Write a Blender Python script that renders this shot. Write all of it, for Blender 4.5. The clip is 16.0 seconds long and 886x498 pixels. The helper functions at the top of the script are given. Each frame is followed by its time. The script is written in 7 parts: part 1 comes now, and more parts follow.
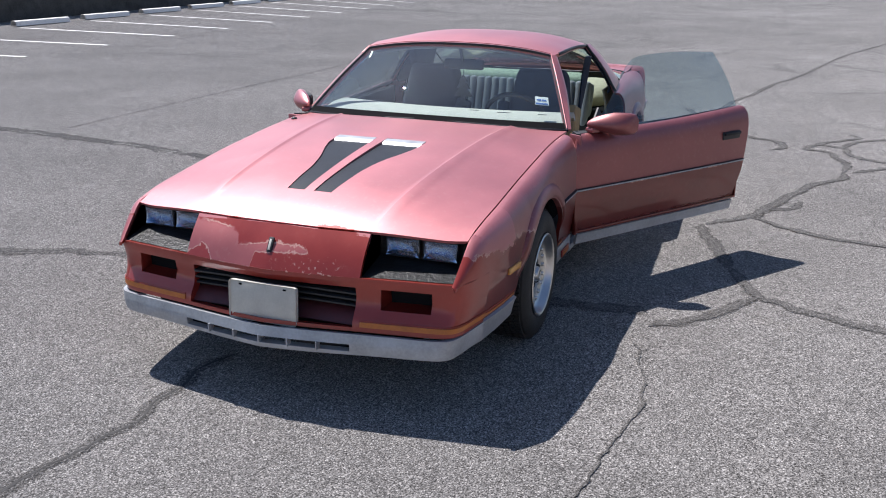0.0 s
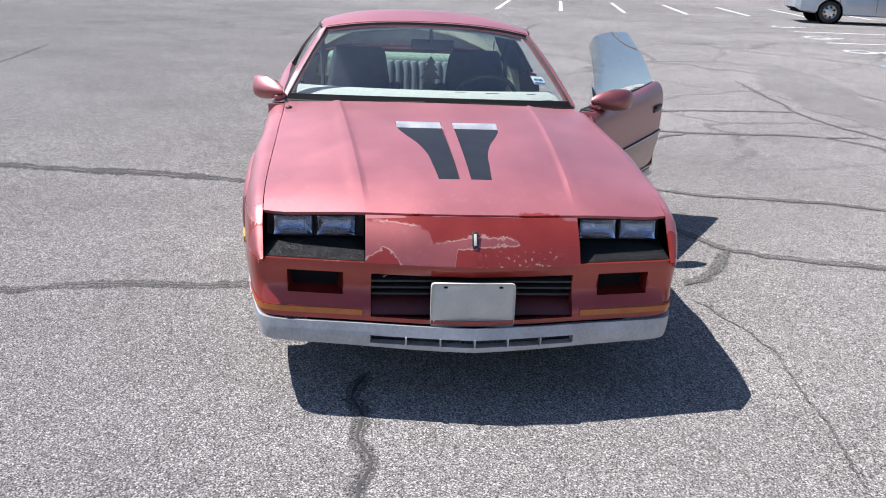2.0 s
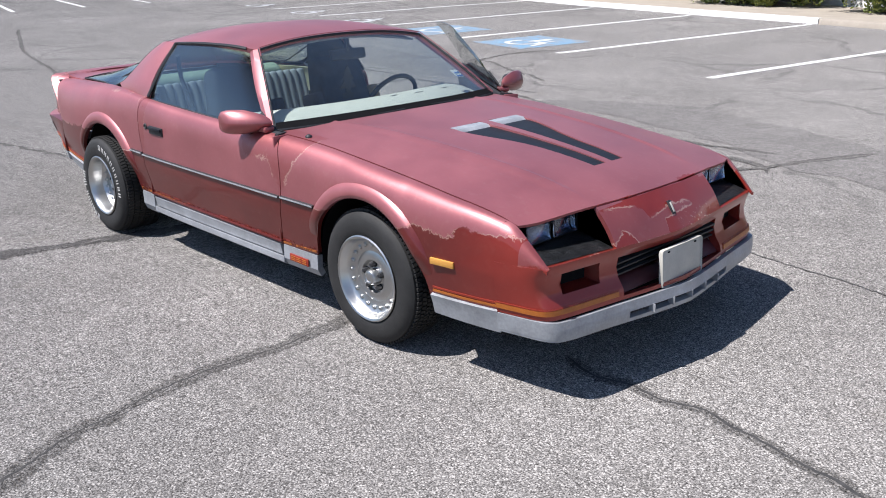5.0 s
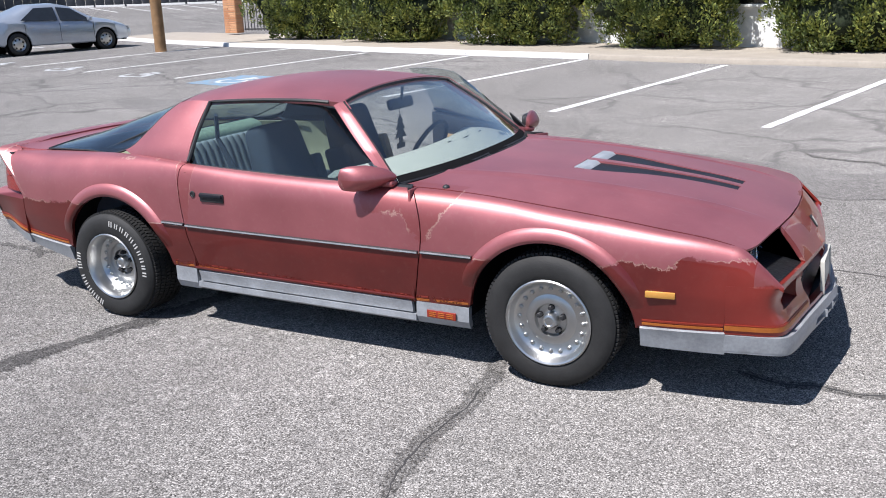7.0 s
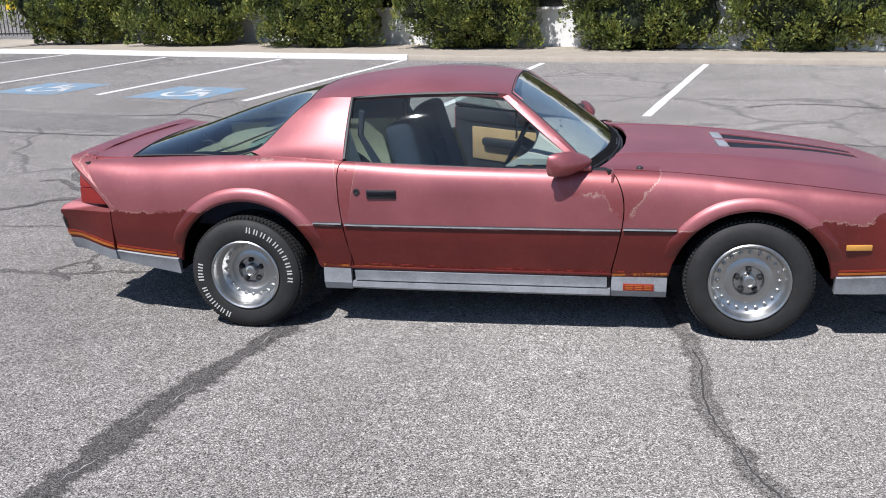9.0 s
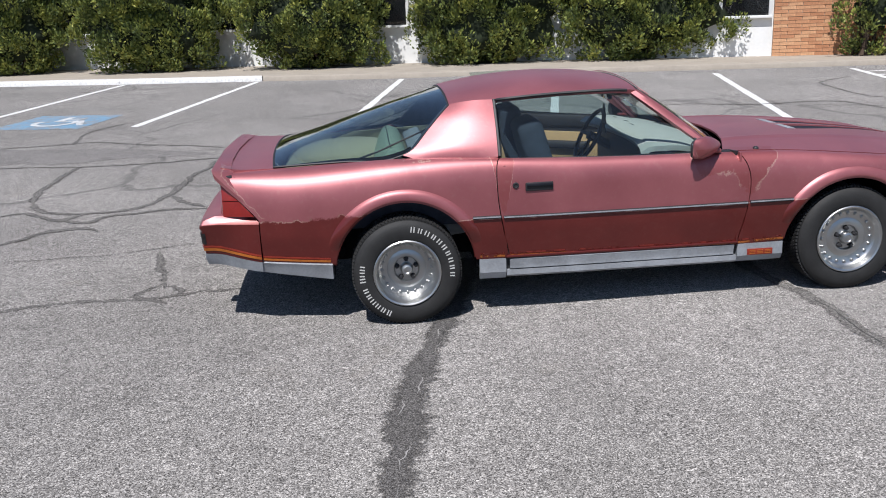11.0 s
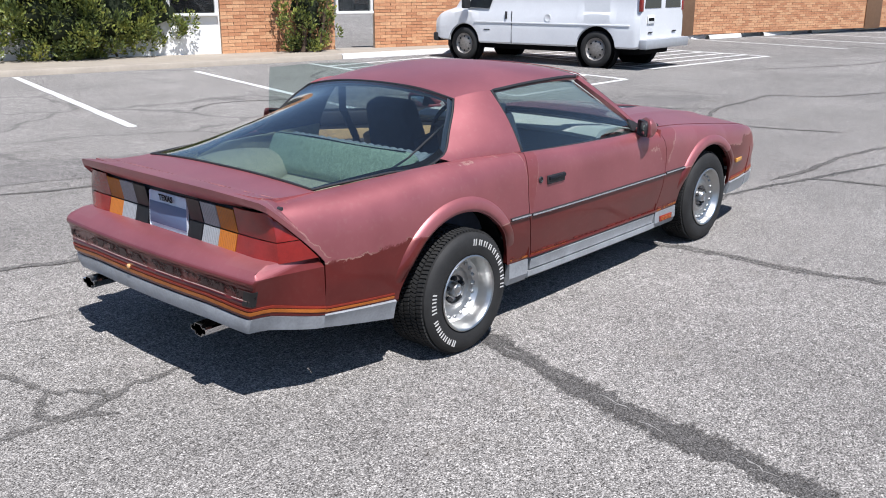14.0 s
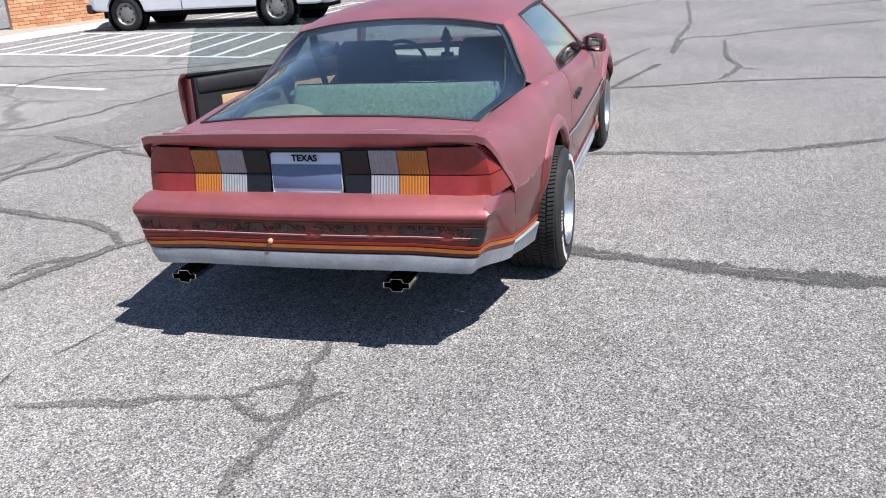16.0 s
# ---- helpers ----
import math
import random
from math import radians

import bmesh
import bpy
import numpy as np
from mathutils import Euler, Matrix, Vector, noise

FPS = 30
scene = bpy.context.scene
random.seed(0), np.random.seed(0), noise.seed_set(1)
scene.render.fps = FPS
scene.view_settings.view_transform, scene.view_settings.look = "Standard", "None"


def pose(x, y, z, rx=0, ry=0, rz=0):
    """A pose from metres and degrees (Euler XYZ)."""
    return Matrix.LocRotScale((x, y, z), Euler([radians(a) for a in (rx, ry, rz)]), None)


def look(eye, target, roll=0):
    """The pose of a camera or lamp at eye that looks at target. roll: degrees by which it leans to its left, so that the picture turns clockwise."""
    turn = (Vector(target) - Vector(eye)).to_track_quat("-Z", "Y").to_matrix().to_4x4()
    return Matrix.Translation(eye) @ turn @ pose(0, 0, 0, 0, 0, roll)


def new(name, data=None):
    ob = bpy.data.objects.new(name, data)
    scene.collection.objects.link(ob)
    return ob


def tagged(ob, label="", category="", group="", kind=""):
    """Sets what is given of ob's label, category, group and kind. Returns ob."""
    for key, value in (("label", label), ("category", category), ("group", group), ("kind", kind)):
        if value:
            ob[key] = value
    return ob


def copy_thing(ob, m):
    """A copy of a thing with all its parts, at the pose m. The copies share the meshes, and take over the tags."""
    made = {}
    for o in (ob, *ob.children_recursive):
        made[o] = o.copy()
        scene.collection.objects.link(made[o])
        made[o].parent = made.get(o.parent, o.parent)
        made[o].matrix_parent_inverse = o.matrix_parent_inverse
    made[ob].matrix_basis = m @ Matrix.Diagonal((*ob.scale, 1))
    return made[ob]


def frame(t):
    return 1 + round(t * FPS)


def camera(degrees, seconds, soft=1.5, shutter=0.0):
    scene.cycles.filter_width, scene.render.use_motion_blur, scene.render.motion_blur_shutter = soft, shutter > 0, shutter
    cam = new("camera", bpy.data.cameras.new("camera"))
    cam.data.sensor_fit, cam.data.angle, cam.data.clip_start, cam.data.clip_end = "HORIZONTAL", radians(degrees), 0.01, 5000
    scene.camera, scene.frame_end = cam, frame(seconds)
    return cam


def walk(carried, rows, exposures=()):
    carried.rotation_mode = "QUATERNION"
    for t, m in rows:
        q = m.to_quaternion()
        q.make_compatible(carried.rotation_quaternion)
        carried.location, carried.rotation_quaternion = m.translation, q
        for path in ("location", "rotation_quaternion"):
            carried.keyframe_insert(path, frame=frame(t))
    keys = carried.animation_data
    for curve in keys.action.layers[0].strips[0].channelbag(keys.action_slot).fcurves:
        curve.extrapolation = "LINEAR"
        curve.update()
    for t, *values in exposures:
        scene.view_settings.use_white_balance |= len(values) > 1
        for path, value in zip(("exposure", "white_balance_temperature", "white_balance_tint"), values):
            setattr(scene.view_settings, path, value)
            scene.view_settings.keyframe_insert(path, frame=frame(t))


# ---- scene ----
cam = camera(52.8, 16.0, soft=1.0)
PATH = [
    (0, (5.141, 1.813, 1.731), (3.363, 1.145, 1.104), 0.4),
    (0.5, (5.307, 1.268, 1.725), (3.47, 0.861, 1.048), 0.4),
    (1, (5.382, 0.707, 1.684), (3.511, 0.399, 1.051), 1.7),
    (1.5, (5.384, 0.075, 1.626), (3.486, 0.1535, 1.0215), 3.5),
    (2, (5.263, -0.486, 1.602), (3.382, -0.2545, 0.9804), 2.8),
    (2.5, (5.141, -1.059, 1.616), (3.303, -0.596, 0.977), 3.5),
    (3, (4.926, -1.552, 1.627), (3.214, -0.734, 0.995), 2.3),
    (3.5, (4.694, -2.002, 1.664), (3.001, -1.134, 1.046), 2.0),
    (3.7, (4.643, -2.191, 1.664), (2.983, -1.255, 1.058), 1.3),
    (5.8, (3.651, -3.615, 1.711), (2.417, -2.167, 1.095), -1.3),
    (6, (3.486, -3.73, 1.721), (2.283, -2.246, 1.129), -1.5),
    (6.5, (3.043, -4.051, 1.717), (2.046, -2.413, 1.15), -1.2),
    (7, (2.577, -4.28, 1.712), (1.684, -2.58, 1.153), -1.9),
    (7.5, (2.045, -4.537, 1.702), (1.324, -2.762, 1.127), -1.9),
    (8, (1.56, -4.758, 1.703), (0.998, -2.932, 1.11), -1.5),
    (8.2, (1.341, -4.823, 1.716), (0.783, -2.994, 1.128), -1.5),
    (10.3, (-0.705, -5.61, 1.736), (-0.572, -3.688, 1.199), -2.2),
    (10.5, (-0.915, -5.619, 1.723), (-0.78, -3.697, 1.189), -2.3),
    (11, (-1.474, -5.616, 1.728), (-1.314, -3.697, 1.191), -2.3),
    (11.5, (-1.971, -5.467, 1.709), (-1.531, -3.613, 1.104), -1.8),
    (12, (-2.475, -5.148, 1.739), (-1.929, -3.326, 1.122), -2.6),
    (12.5, (-2.992, -4.852, 1.748), (-2.12, -3.19, 1.057), -3.1),
    (13, (-3.466, -4.425, 1.728), (-2.428, -2.854, 1.053), -3.9),
    (13.5, (-3.988, -4.002, 1.711), (-2.688, -2.596, 1.132), -1.9),
    (14, (-4.359, -3.519, 1.693), (-2.933, -2.235, 1.128), -0.1),
    (14.5, (-4.759, -3.043, 1.678), (-3.195, -1.955, 1.072), -1.1),
    (15, (-5.056, -2.545, 1.648), (-3.377, -1.651, 1.029), -1.1),
    (15.5, (-5.317, -1.999, 1.603), (-3.562, -1.289, 0.958), -2.0),
    (16, (-5.543, -1.499, 1.597), (-3.732, -0.969, 0.936), -3.7),
]
walk(cam, [(t, look(eye, target, roll)) for t, eye, target, roll in PATH],
     exposures=[(0, 0.72, 6200, 14), (0.5, 0.94, 6270, 14), (1.5, 0.98, 6210, 14), (3.5, 0.91, 6200, 13.5), (6, 0.53, 6150, 13.2), (7, 0.60, 6130, 13), (8, 0.55, 6130, 13), (10.5, 0.08, 6130, 12), (11.2, 0.20, 6130, 12), (12.5, 0.38, 6130, 12), (14, 0.46, 6080, 12), (15, 0.59, 6080, 12), (16, 0.70, 6080, 12)])

# ---- world, sun ----
SUN = Vector((-0.24, -0.52, 1.0)).normalized()
world = bpy.data.worlds.new("sky")
scene.world = world
world.use_nodes = True
wn = world.node_tree.nodes
wn.clear()
sky = wn.new("ShaderNodeTexSky")
sky.sky_type, sky.sun_disc = "NISHITA", False
sky.sun_elevation = math.asin(SUN.z)
sky.sun_rotation = math.atan2(SUN.x, SUN.y)
sky.altitude, sky.air_density, sky.dust_density, sky.ozone_density = 1100.0, 1.0, 0.6, 1.0
bg = wn.new("ShaderNodeBackground")
bg.inputs["Strength"].default_value = 0.082
wo = wn.new("ShaderNodeOutputWorld")
world.node_tree.links.new(sky.outputs[0], bg.inputs[0])
world.node_tree.links.new(bg.outputs[0], wo.inputs[0])
lamp = bpy.data.lights.new("sun", "SUN")
lamp.energy, lamp.angle, lamp.color = 5.0, radians(0.53), (1.0, 0.96, 0.9)
sun = new("sun", lamp)
sun.matrix_world = look(SUN * 30, (0, 0, 0))


# ---- materials ----
def node_mat(name):
    m = bpy.data.materials.new(name)
    m.use_nodes = True
    nt = m.node_tree
    b = nt.nodes["Principled BSDF"]
    return m, nt, b


def link(nt, a, b):
    nt.links.new(a, b)


def coords(nt, scale=1.0, which="Object"):
    tc = nt.nodes.new("ShaderNodeTexCoord")
    mp = nt.nodes.new("ShaderNodeMapping")
    mp.inputs["Scale"].default_value = (scale,) * 3 if isinstance(scale, (int, float)) else scale
    link(nt, tc.outputs[which], mp.inputs[0])
    return mp.outputs[0]


def noise_tex(nt, co, scale, detail=4, rough=0.55, distort=0.0):
    n = nt.nodes.new("ShaderNodeTexNoise")
    n.inputs["Scale"].default_value, n.inputs["Detail"].default_value = scale, detail
    n.inputs["Roughness"].default_value, n.inputs["Distortion"].default_value = rough, distort
    link(nt, co, n.inputs["Vector"])
    return n.outputs["Fac"]


def ramp(nt, fac, stops):
    r = nt.nodes.new("ShaderNodeValToRGB")
    els = r.color_ramp.elements
    while len(els) < len(stops):
        els.new(0.5)
    for e, (p, c) in zip(els, stops):
        e.position = p
        e.color = (c, c, c, 1) if isinstance(c, (int, float)) else (*c, 1)
    link(nt, fac, r.inputs[0])
    return r.outputs[0]


def maths(nt, op, a, b=0.0, clamp=False):
    n = nt.nodes.new("ShaderNodeMath")
    n.operation, n.use_clamp = op, clamp
    for i, v in enumerate((a, b)):
        if isinstance(v, (int, float)):
            n.inputs[i].default_value = v
        else:
            link(nt, v, n.inputs[i])
    return n.outputs[0]


def mix_col(nt, fac, a, b, mode="MIX"):
    n = nt.nodes.new("ShaderNodeMix")
    n.data_type, n.blend_type = "RGBA", mode
    if isinstance(fac, (int, float)):
        n.inputs[0].default_value = fac
    else:
        link(nt, fac, n.inputs[0])
    for i, v in ((6, a), (7, b)):
        if isinstance(v, tuple):
            n.inputs[i].default_value = (*v, 1)
        else:
            link(nt, v, n.inputs[i])
    return n.outputs[2]


def bump(nt, b, height, strength, dist=0.01):
    n = nt.nodes.new("ShaderNodeBump")
    n.inputs["Strength"].default_value, n.inputs["Distance"].default_value = strength, dist
    link(nt, height, n.inputs["Height"])
    link(nt, n.outputs[0], b.inputs["Normal"])


def simple(name, col, rough=0.5, metal=0.0, var=0.15, scale=12.0, bumps=0.0, bscale=80.0, coat=0.0, rvar=0.0):
    """A plain surface with mottling at two scales."""
    m, nt, b = node_mat(name)
    co = coords(nt)
    big = noise_tex(nt, co, scale, 5)
    fine = noise_tex(nt, co, scale * 9, 3)
    f = maths(nt, "ADD", maths(nt, "MULTIPLY", big, 0.65), maths(nt, "MULTIPLY", fine, 0.35))
    lo = tuple(c * (1 - var) for c in col)
    hi = tuple(min(1, c * (1 + var)) for c in col)
    link(nt, ramp(nt, f, [(0.3, lo), (0.7, hi)]), b.inputs["Base Color"])
    b.inputs["Metallic"].default_value = metal
    b.inputs["Coat Weight"].default_value = coat
    if rvar:
        link(nt, ramp(nt, big, [(0.3, max(0, rough - rvar)), (0.7, min(1, rough + rvar))]), b.inputs["Roughness"])
    else:
        b.inputs["Roughness"].default_value = rough
    if bumps:
        bump(nt, b, noise_tex(nt, co, bscale, 4), bumps)
    return m


def paint_material(name="car_paint"):
    """Faded maroon metallic: chalky where the clear coat has gone, deep and glossy where it is left, pale ragged edges between."""
    m, nt, b = node_mat(name)
    co = coords(nt)
    sep = nt.nodes.new("ShaderNodeSeparateXYZ")
    link(nt, co, sep.inputs[0])
    edge = maths(nt, "ADD", noise_tex(nt, co, 3.8, 10, 0.70, 0.25), maths(nt, "MULTIPLY", maths(nt, "SUBTRACT", noise_tex(nt, co, 26.0, 5, 0.7), 0.5), 0.35))
    patchy = noise_tex(nt, co, 6.5, 8, 0.6, 0.2)
    x01 = maths(nt, "ADD", maths(nt, "MULTIPLY", sep.outputs[0], 0.2), 0.5)
    # height below which the clear coat is left, along the car
    # on the doors the deeper colour below it stands in for less reflected sky
    level = ramp(nt, x01, [(0.02, 0.585), (0.082, 0.625), (0.085, 0.595), (0.17, 0.61), (0.24, 0.60), (0.30, 0.555), (0.62, 0.555), (0.72, 0.57), (0.83, 0.605), (0.92, 0.62)])
    amp = ramp(nt, x01, [(0.02, 0.0), (0.08, 0.01), (0.10, 0.16), (0.22, 0.12), (0.32, 0.03), (0.62, 0.03), (0.74, 0.10), (0.86, 0.20), (0.925, 0.16)])
    low = maths(nt, "SUBTRACT", maths(nt, "ADD", sep.outputs[2], maths(nt, "MULTIPLY", maths(nt, "SUBTRACT", edge, 0.5), amp)), level)
    # clear coat left at the hood's front edge
    for centre, reach, depth in (((2.18, 0.27, 0.71), 0.032, 0.20), ((2.185, -0.20, 0.71), 0.02, 0.20), ((2.0, -0.84, 0.62), 0.16, 0.08)):
        dn = nt.nodes.new("ShaderNodeVectorMath")
        dn.operation = "DISTANCE"
        long_y = 0.3 if reach < 0.1 else 1.0
        sq = nt.nodes.new("ShaderNodeVectorMath")
        sq.operation = "MULTIPLY"
        sq.inputs[1].default_value = (1.0, long_y, 1.0)
        link(nt, co, sq.inputs[0])
        dn.inputs[1].default_value = (centre[0], centre[1] * long_y, centre[2])
        link(nt, sq.outputs[0], dn.inputs[0])
        far_off = maths(nt, "ADD", dn.outputs["Value"], maths(nt, "MULTIPLY", maths(nt, "SUBTRACT", patchy, 0.5), reach * 1.9))
        if reach < 0.1:
            far_off = maths(nt, "ADD", far_off, maths(nt, "MULTIPLY", maths(nt, "SUBTRACT", noise_tex(nt, co, 22.0, 5, 0.7), 0.5), 0.06))
        near = maths(nt, "SUBTRACT", 1.0, maths(nt, "DIVIDE", maths(nt, "MAXIMUM", far_off, 0.0), reach), clamp=True)
        low = maths(nt, "SUBTRACT", low, maths(nt, "MULTIPLY", maths(nt, "POWER", near, 0.5), depth))
    # header panel: mostly sound, with islands of peeled coat
    front = maths(nt, "ADD", sep.outputs[0], maths(nt, "MULTIPLY", maths(nt, "POWER", maths(nt, "ABSOLUTE", sep.outputs[1]), 2.0), 0.1))
    on_nose = maths(nt, "MULTIPLY", maths(nt, "GREATER_THAN", front, 2.181), maths(nt, "GREATER_THAN", sep.outputs[2], 0.553))
    # one ragged sheet of peeled coat: its upper and lower edge across the panel
    y01 = maths(nt, "ADD", sep.outputs[1], 0.5)
    top = ramp(nt, y01, [(0.10, 0.688), (0.20, 0.684), (0.30, 0.676), (0.335, 0.664), (0.352, 0.628), (0.42, 0.630), (0.50, 0.650), (0.62, 0.645), (0.655, 0.632), (0.68, 0.590)])
    foot = ramp(nt, y01, [(0.10, 0.560), (0.14, 0.582), (0.17, 0.606), (0.21, 0.590), (0.24, 0.550), (0.425, 0.550), (0.435, 0.606), (0.50, 0.618), (0.65, 0.622), (0.68, 0.640)])
    wander = maths(nt, "ADD", maths(nt, "MULTIPLY", maths(nt, "SUBTRACT", noise_tex(nt, co, 14.0, 7, 0.75), 0.5), 0.05), maths(nt, "MULTIPLY", maths(nt, "SUBTRACT", noise_tex(nt, co, 70.0, 4, 0.7), 0.5), 0.022))
    isle = maths(nt, "ADD", maths(nt, "MINIMUM", maths(nt, "SUBTRACT", top, sep.outputs[2]), maths(nt, "SUBTRACT", sep.outputs[2], foot)), wander)
    # loose flecks low on the panel
    zone = maths(nt, "MULTIPLY", ramp(nt, y01, [(0.50, 0.0), (0.58, 1.0), (0.78, 1.0), (0.84, 0.0)]), ramp(nt, sep.outputs[2], [(0.553, 1.0), (0.585, 0.9), (0.62, 0.0)]))
    flecks = maths(nt, "MULTIPLY", maths(nt, "MULTIPLY", zone, on_nose), ramp(nt, noise_tex(nt, co, 62.0, 4, 0.65), [(0.60, 0.0), (0.63, 1.0)]))
    low = maths(nt, "ADD", maths(nt, "MULTIPLY", low, maths(nt, "SUBTRACT", 1.0, on_nose)), maths(nt, "MULTIPLY", isle, on_nose))
    low = maths(nt, "ADD", low, 0.592)
    k = nt.nodes.new("ShaderNodeMapRange")
    k.inputs["From Min"].default_value, k.inputs["From Max"].default_value = 0.585, 0.60
    link(nt, low, k.inputs["Value"])
    faded = k.outputs[0]
    rim = maths(nt, "SUBTRACT", 1.0, maths(nt, "MULTIPLY", maths(nt, "ABSOLUTE", maths(nt, "SUBTRACT", low, 0.592)), 240.0), clamp=True)
    gap = noise_tex(nt, co, 6.0, 2)
    rim = maths(nt, "MULTIPLY", rim, ramp(nt, gap, [(0.42, 0.0), (0.50, 0.85)]))
    rim = maths(nt, "MAXIMUM", rim, maths(nt, "MULTIPLY", flecks, 0.8))
    # half-lifted islands on the doors and fender: a little redder inside, flaking at the edge
    on_right = maths(nt, "MULTIPLY", maths(nt, "LESS_THAN", sep.outputs[1], -0.70), maths(nt, "LESS_THAN", sep.outputs[2], 0.89))
    foot = ramp(nt, x01, [(0.342, 0.90), (0.349, 0.63), (0.3525, 0.60), (0.357, 0.61), (0.361, 0.70), (0.367, 0.90), (0.561, 0.90), (0.572, 0.76), (0.585, 0.735), (0.616, 0.73), (0.622, 0.66), (0.634, 0.63), (0.645, 0.66), (0.655, 0.74), (0.664, 0.80), (0.676, 0.90)])
    jag = maths(nt, "ADD", maths(nt, "MULTIPLY", maths(nt, "SUBTRACT", patchy, 0.5), 0.13), maths(nt, "MULTIPLY", maths(nt, "SUBTRACT", noise_tex(nt, co, 34.0, 5, 0.75), 0.5), 0.10))
    d = maths(nt, "ADD", maths(nt, "SUBTRACT", foot, sep.outputs[2]), jag)
    lifted = maths(nt, "MULTIPLY", maths(nt, "LESS_THAN", d, 0.0), on_right)
    flake = maths(nt, "MULTIPLY", maths(nt, "SUBTRACT", 1.0, maths(nt, "MULTIPLY", maths(nt, "ABSOLUTE", d), 115.0), clamp=True), on_right)
    rim = maths(nt, "MAXIMUM", rim, maths(nt, "MULTIPLY", flake, ramp(nt, gap, [(0.42, 0.0), (0.48, 0.9)])))
    rim = maths(nt, "MULTIPLY", rim, maths(nt, "GREATER_THAN", sep.outputs[0], -2.08))
    # flaked strip along the tail-lamp edge of the quarter panels
    lean = maths(nt, "MULTIPLY", maths(nt, "DIVIDE", maths(nt, "SUBTRACT", sep.outputs[2], 0.61), 0.24, clamp=True), 0.216)
    off = maths(nt, "ADD", maths(nt, "ADD", sep.outputs[0], lean), 2.045)
    off = maths(nt, "ADD", off, maths(nt, "MULTIPLY", maths(nt, "SUBTRACT", noise_tex(nt, co, 16.0, 6, 0.7), 0.5), 0.07))
    tail_zone = maths(nt, "MULTIPLY", maths(nt, "GREATER_THAN", sep.outputs[2], 0.615), maths(nt, "MULTIPLY", maths(nt, "LESS_THAN", sep.outputs[0], -2.0), maths(nt, "GREATER_THAN", maths(nt, "ABSOLUTE", sep.outputs[1]), 0.55)))
    strip_edge = maths(nt, "SUBTRACT", 1.0, maths(nt, "MULTIPLY", maths(nt, "ABSOLUTE", off), 260.0), clamp=True)
    rim = maths(nt, "MAXIMUM", rim, maths(nt, "MULTIPLY", maths(nt, "MULTIPLY", strip_edge, tail_zone), 0.85))
    bare = maths(nt, "MULTIPLY", maths(nt, "LESS_THAN", off, 0.0), tail_zone)
    # the left flank takes less of the chalky colour and stays deeper
    left_flank = maths(nt, "MULTIPLY", ramp(nt, sep.outputs[1], [(0.785, 0.0), (0.83, 1.0)]), maths(nt, "MULTIPLY", maths(nt, "LESS_THAN", sep.outputs[0], 1.75), maths(nt, "GREATER_THAN", sep.outputs[0], -0.8)))
    chalky = maths(nt, "MULTIPLY", faded, maths(nt, "SUBTRACT", 1.0, maths(nt, "MULTIPLY", left_flank, 0.55)))
    faded = maths(nt, "MULTIPLY", faded, maths(nt, "SUBTRACT", 1.0, maths(nt, "MULTIPLY", left_flank, 0.15)))
    chalk = noise_tex(nt, co, 3.0, 6, 0.6)
    dull = ramp(nt, chalk, [(0.3, (0.325, 0.087, 0.095)), (0.7, (0.415, 0.125, 0.134))])
    # the nose is a livelier red than the flanks, partly painted-in sky sheen
    nose = ramp(nt, x01, [(0.84, 0.0), (0.925, 1.0)])
    deep = mix_col(nt, nose, ramp(nt, chalk, [(0.3, (0.108, 0.0135, 0.0115)), (0.7, (0.160, 0.022, 0.018))]), ramp(nt, chalk, [(0.3, (0.22, 0.021, 0.015)), (0.7, (0.30, 0.035, 0.024))]))
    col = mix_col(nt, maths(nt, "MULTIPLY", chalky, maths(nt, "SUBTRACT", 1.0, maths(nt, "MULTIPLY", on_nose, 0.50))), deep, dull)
    col = mix_col(nt, maths(nt, "MULTIPLY", bare, 0.12), col, (0.50, 0.26, 0.23))
    col = mix_col(nt, maths(nt, "MULTIPLY", lifted, 0.5), col, (0.29, 0.045, 0.040))
    col = mix_col(nt, rim, col, (0.60, 0.38, 0.31))
    dust = noise_tex(nt, co, 40.0, 3)
    col = mix_col(nt, maths(nt, "MULTIPLY", ramp(nt, dust, [(0.55, 0.0), (0.8, 1.0)]), maths(nt, "ADD", 0.03, maths(nt, "MULTIPLY", faded, 0.09))), col, (0.5, 0.36, 0.3))
    link(nt, col, b.inputs["Base Color"])
    rough = maths(nt, "ADD", maths(nt, "MULTIPLY", faded, 0.14), maths(nt, "MULTIPLY", chalk, 0.16))
    link(nt, maths(nt, "ADD", rough, 0.27), b.inputs["Roughness"])
    link(nt, maths(nt, "ADD", 0.3, maths(nt, "MULTIPLY", faded, 0.27)), b.inputs["Metallic"])
    link(nt, maths(nt, "ADD", 0.6, maths(nt, "MULTIPLY", faded, 0.4)), b.inputs["Coat Weight"])
    link(nt, maths(nt, "ADD", 0.06, maths(nt, "MULTIPLY", faded, 0.38)), b.inputs["Coat Roughness"])
    bump(nt, b, noise_tex(nt, co, 260.0, 2), 0.04, 0.002)
    return m


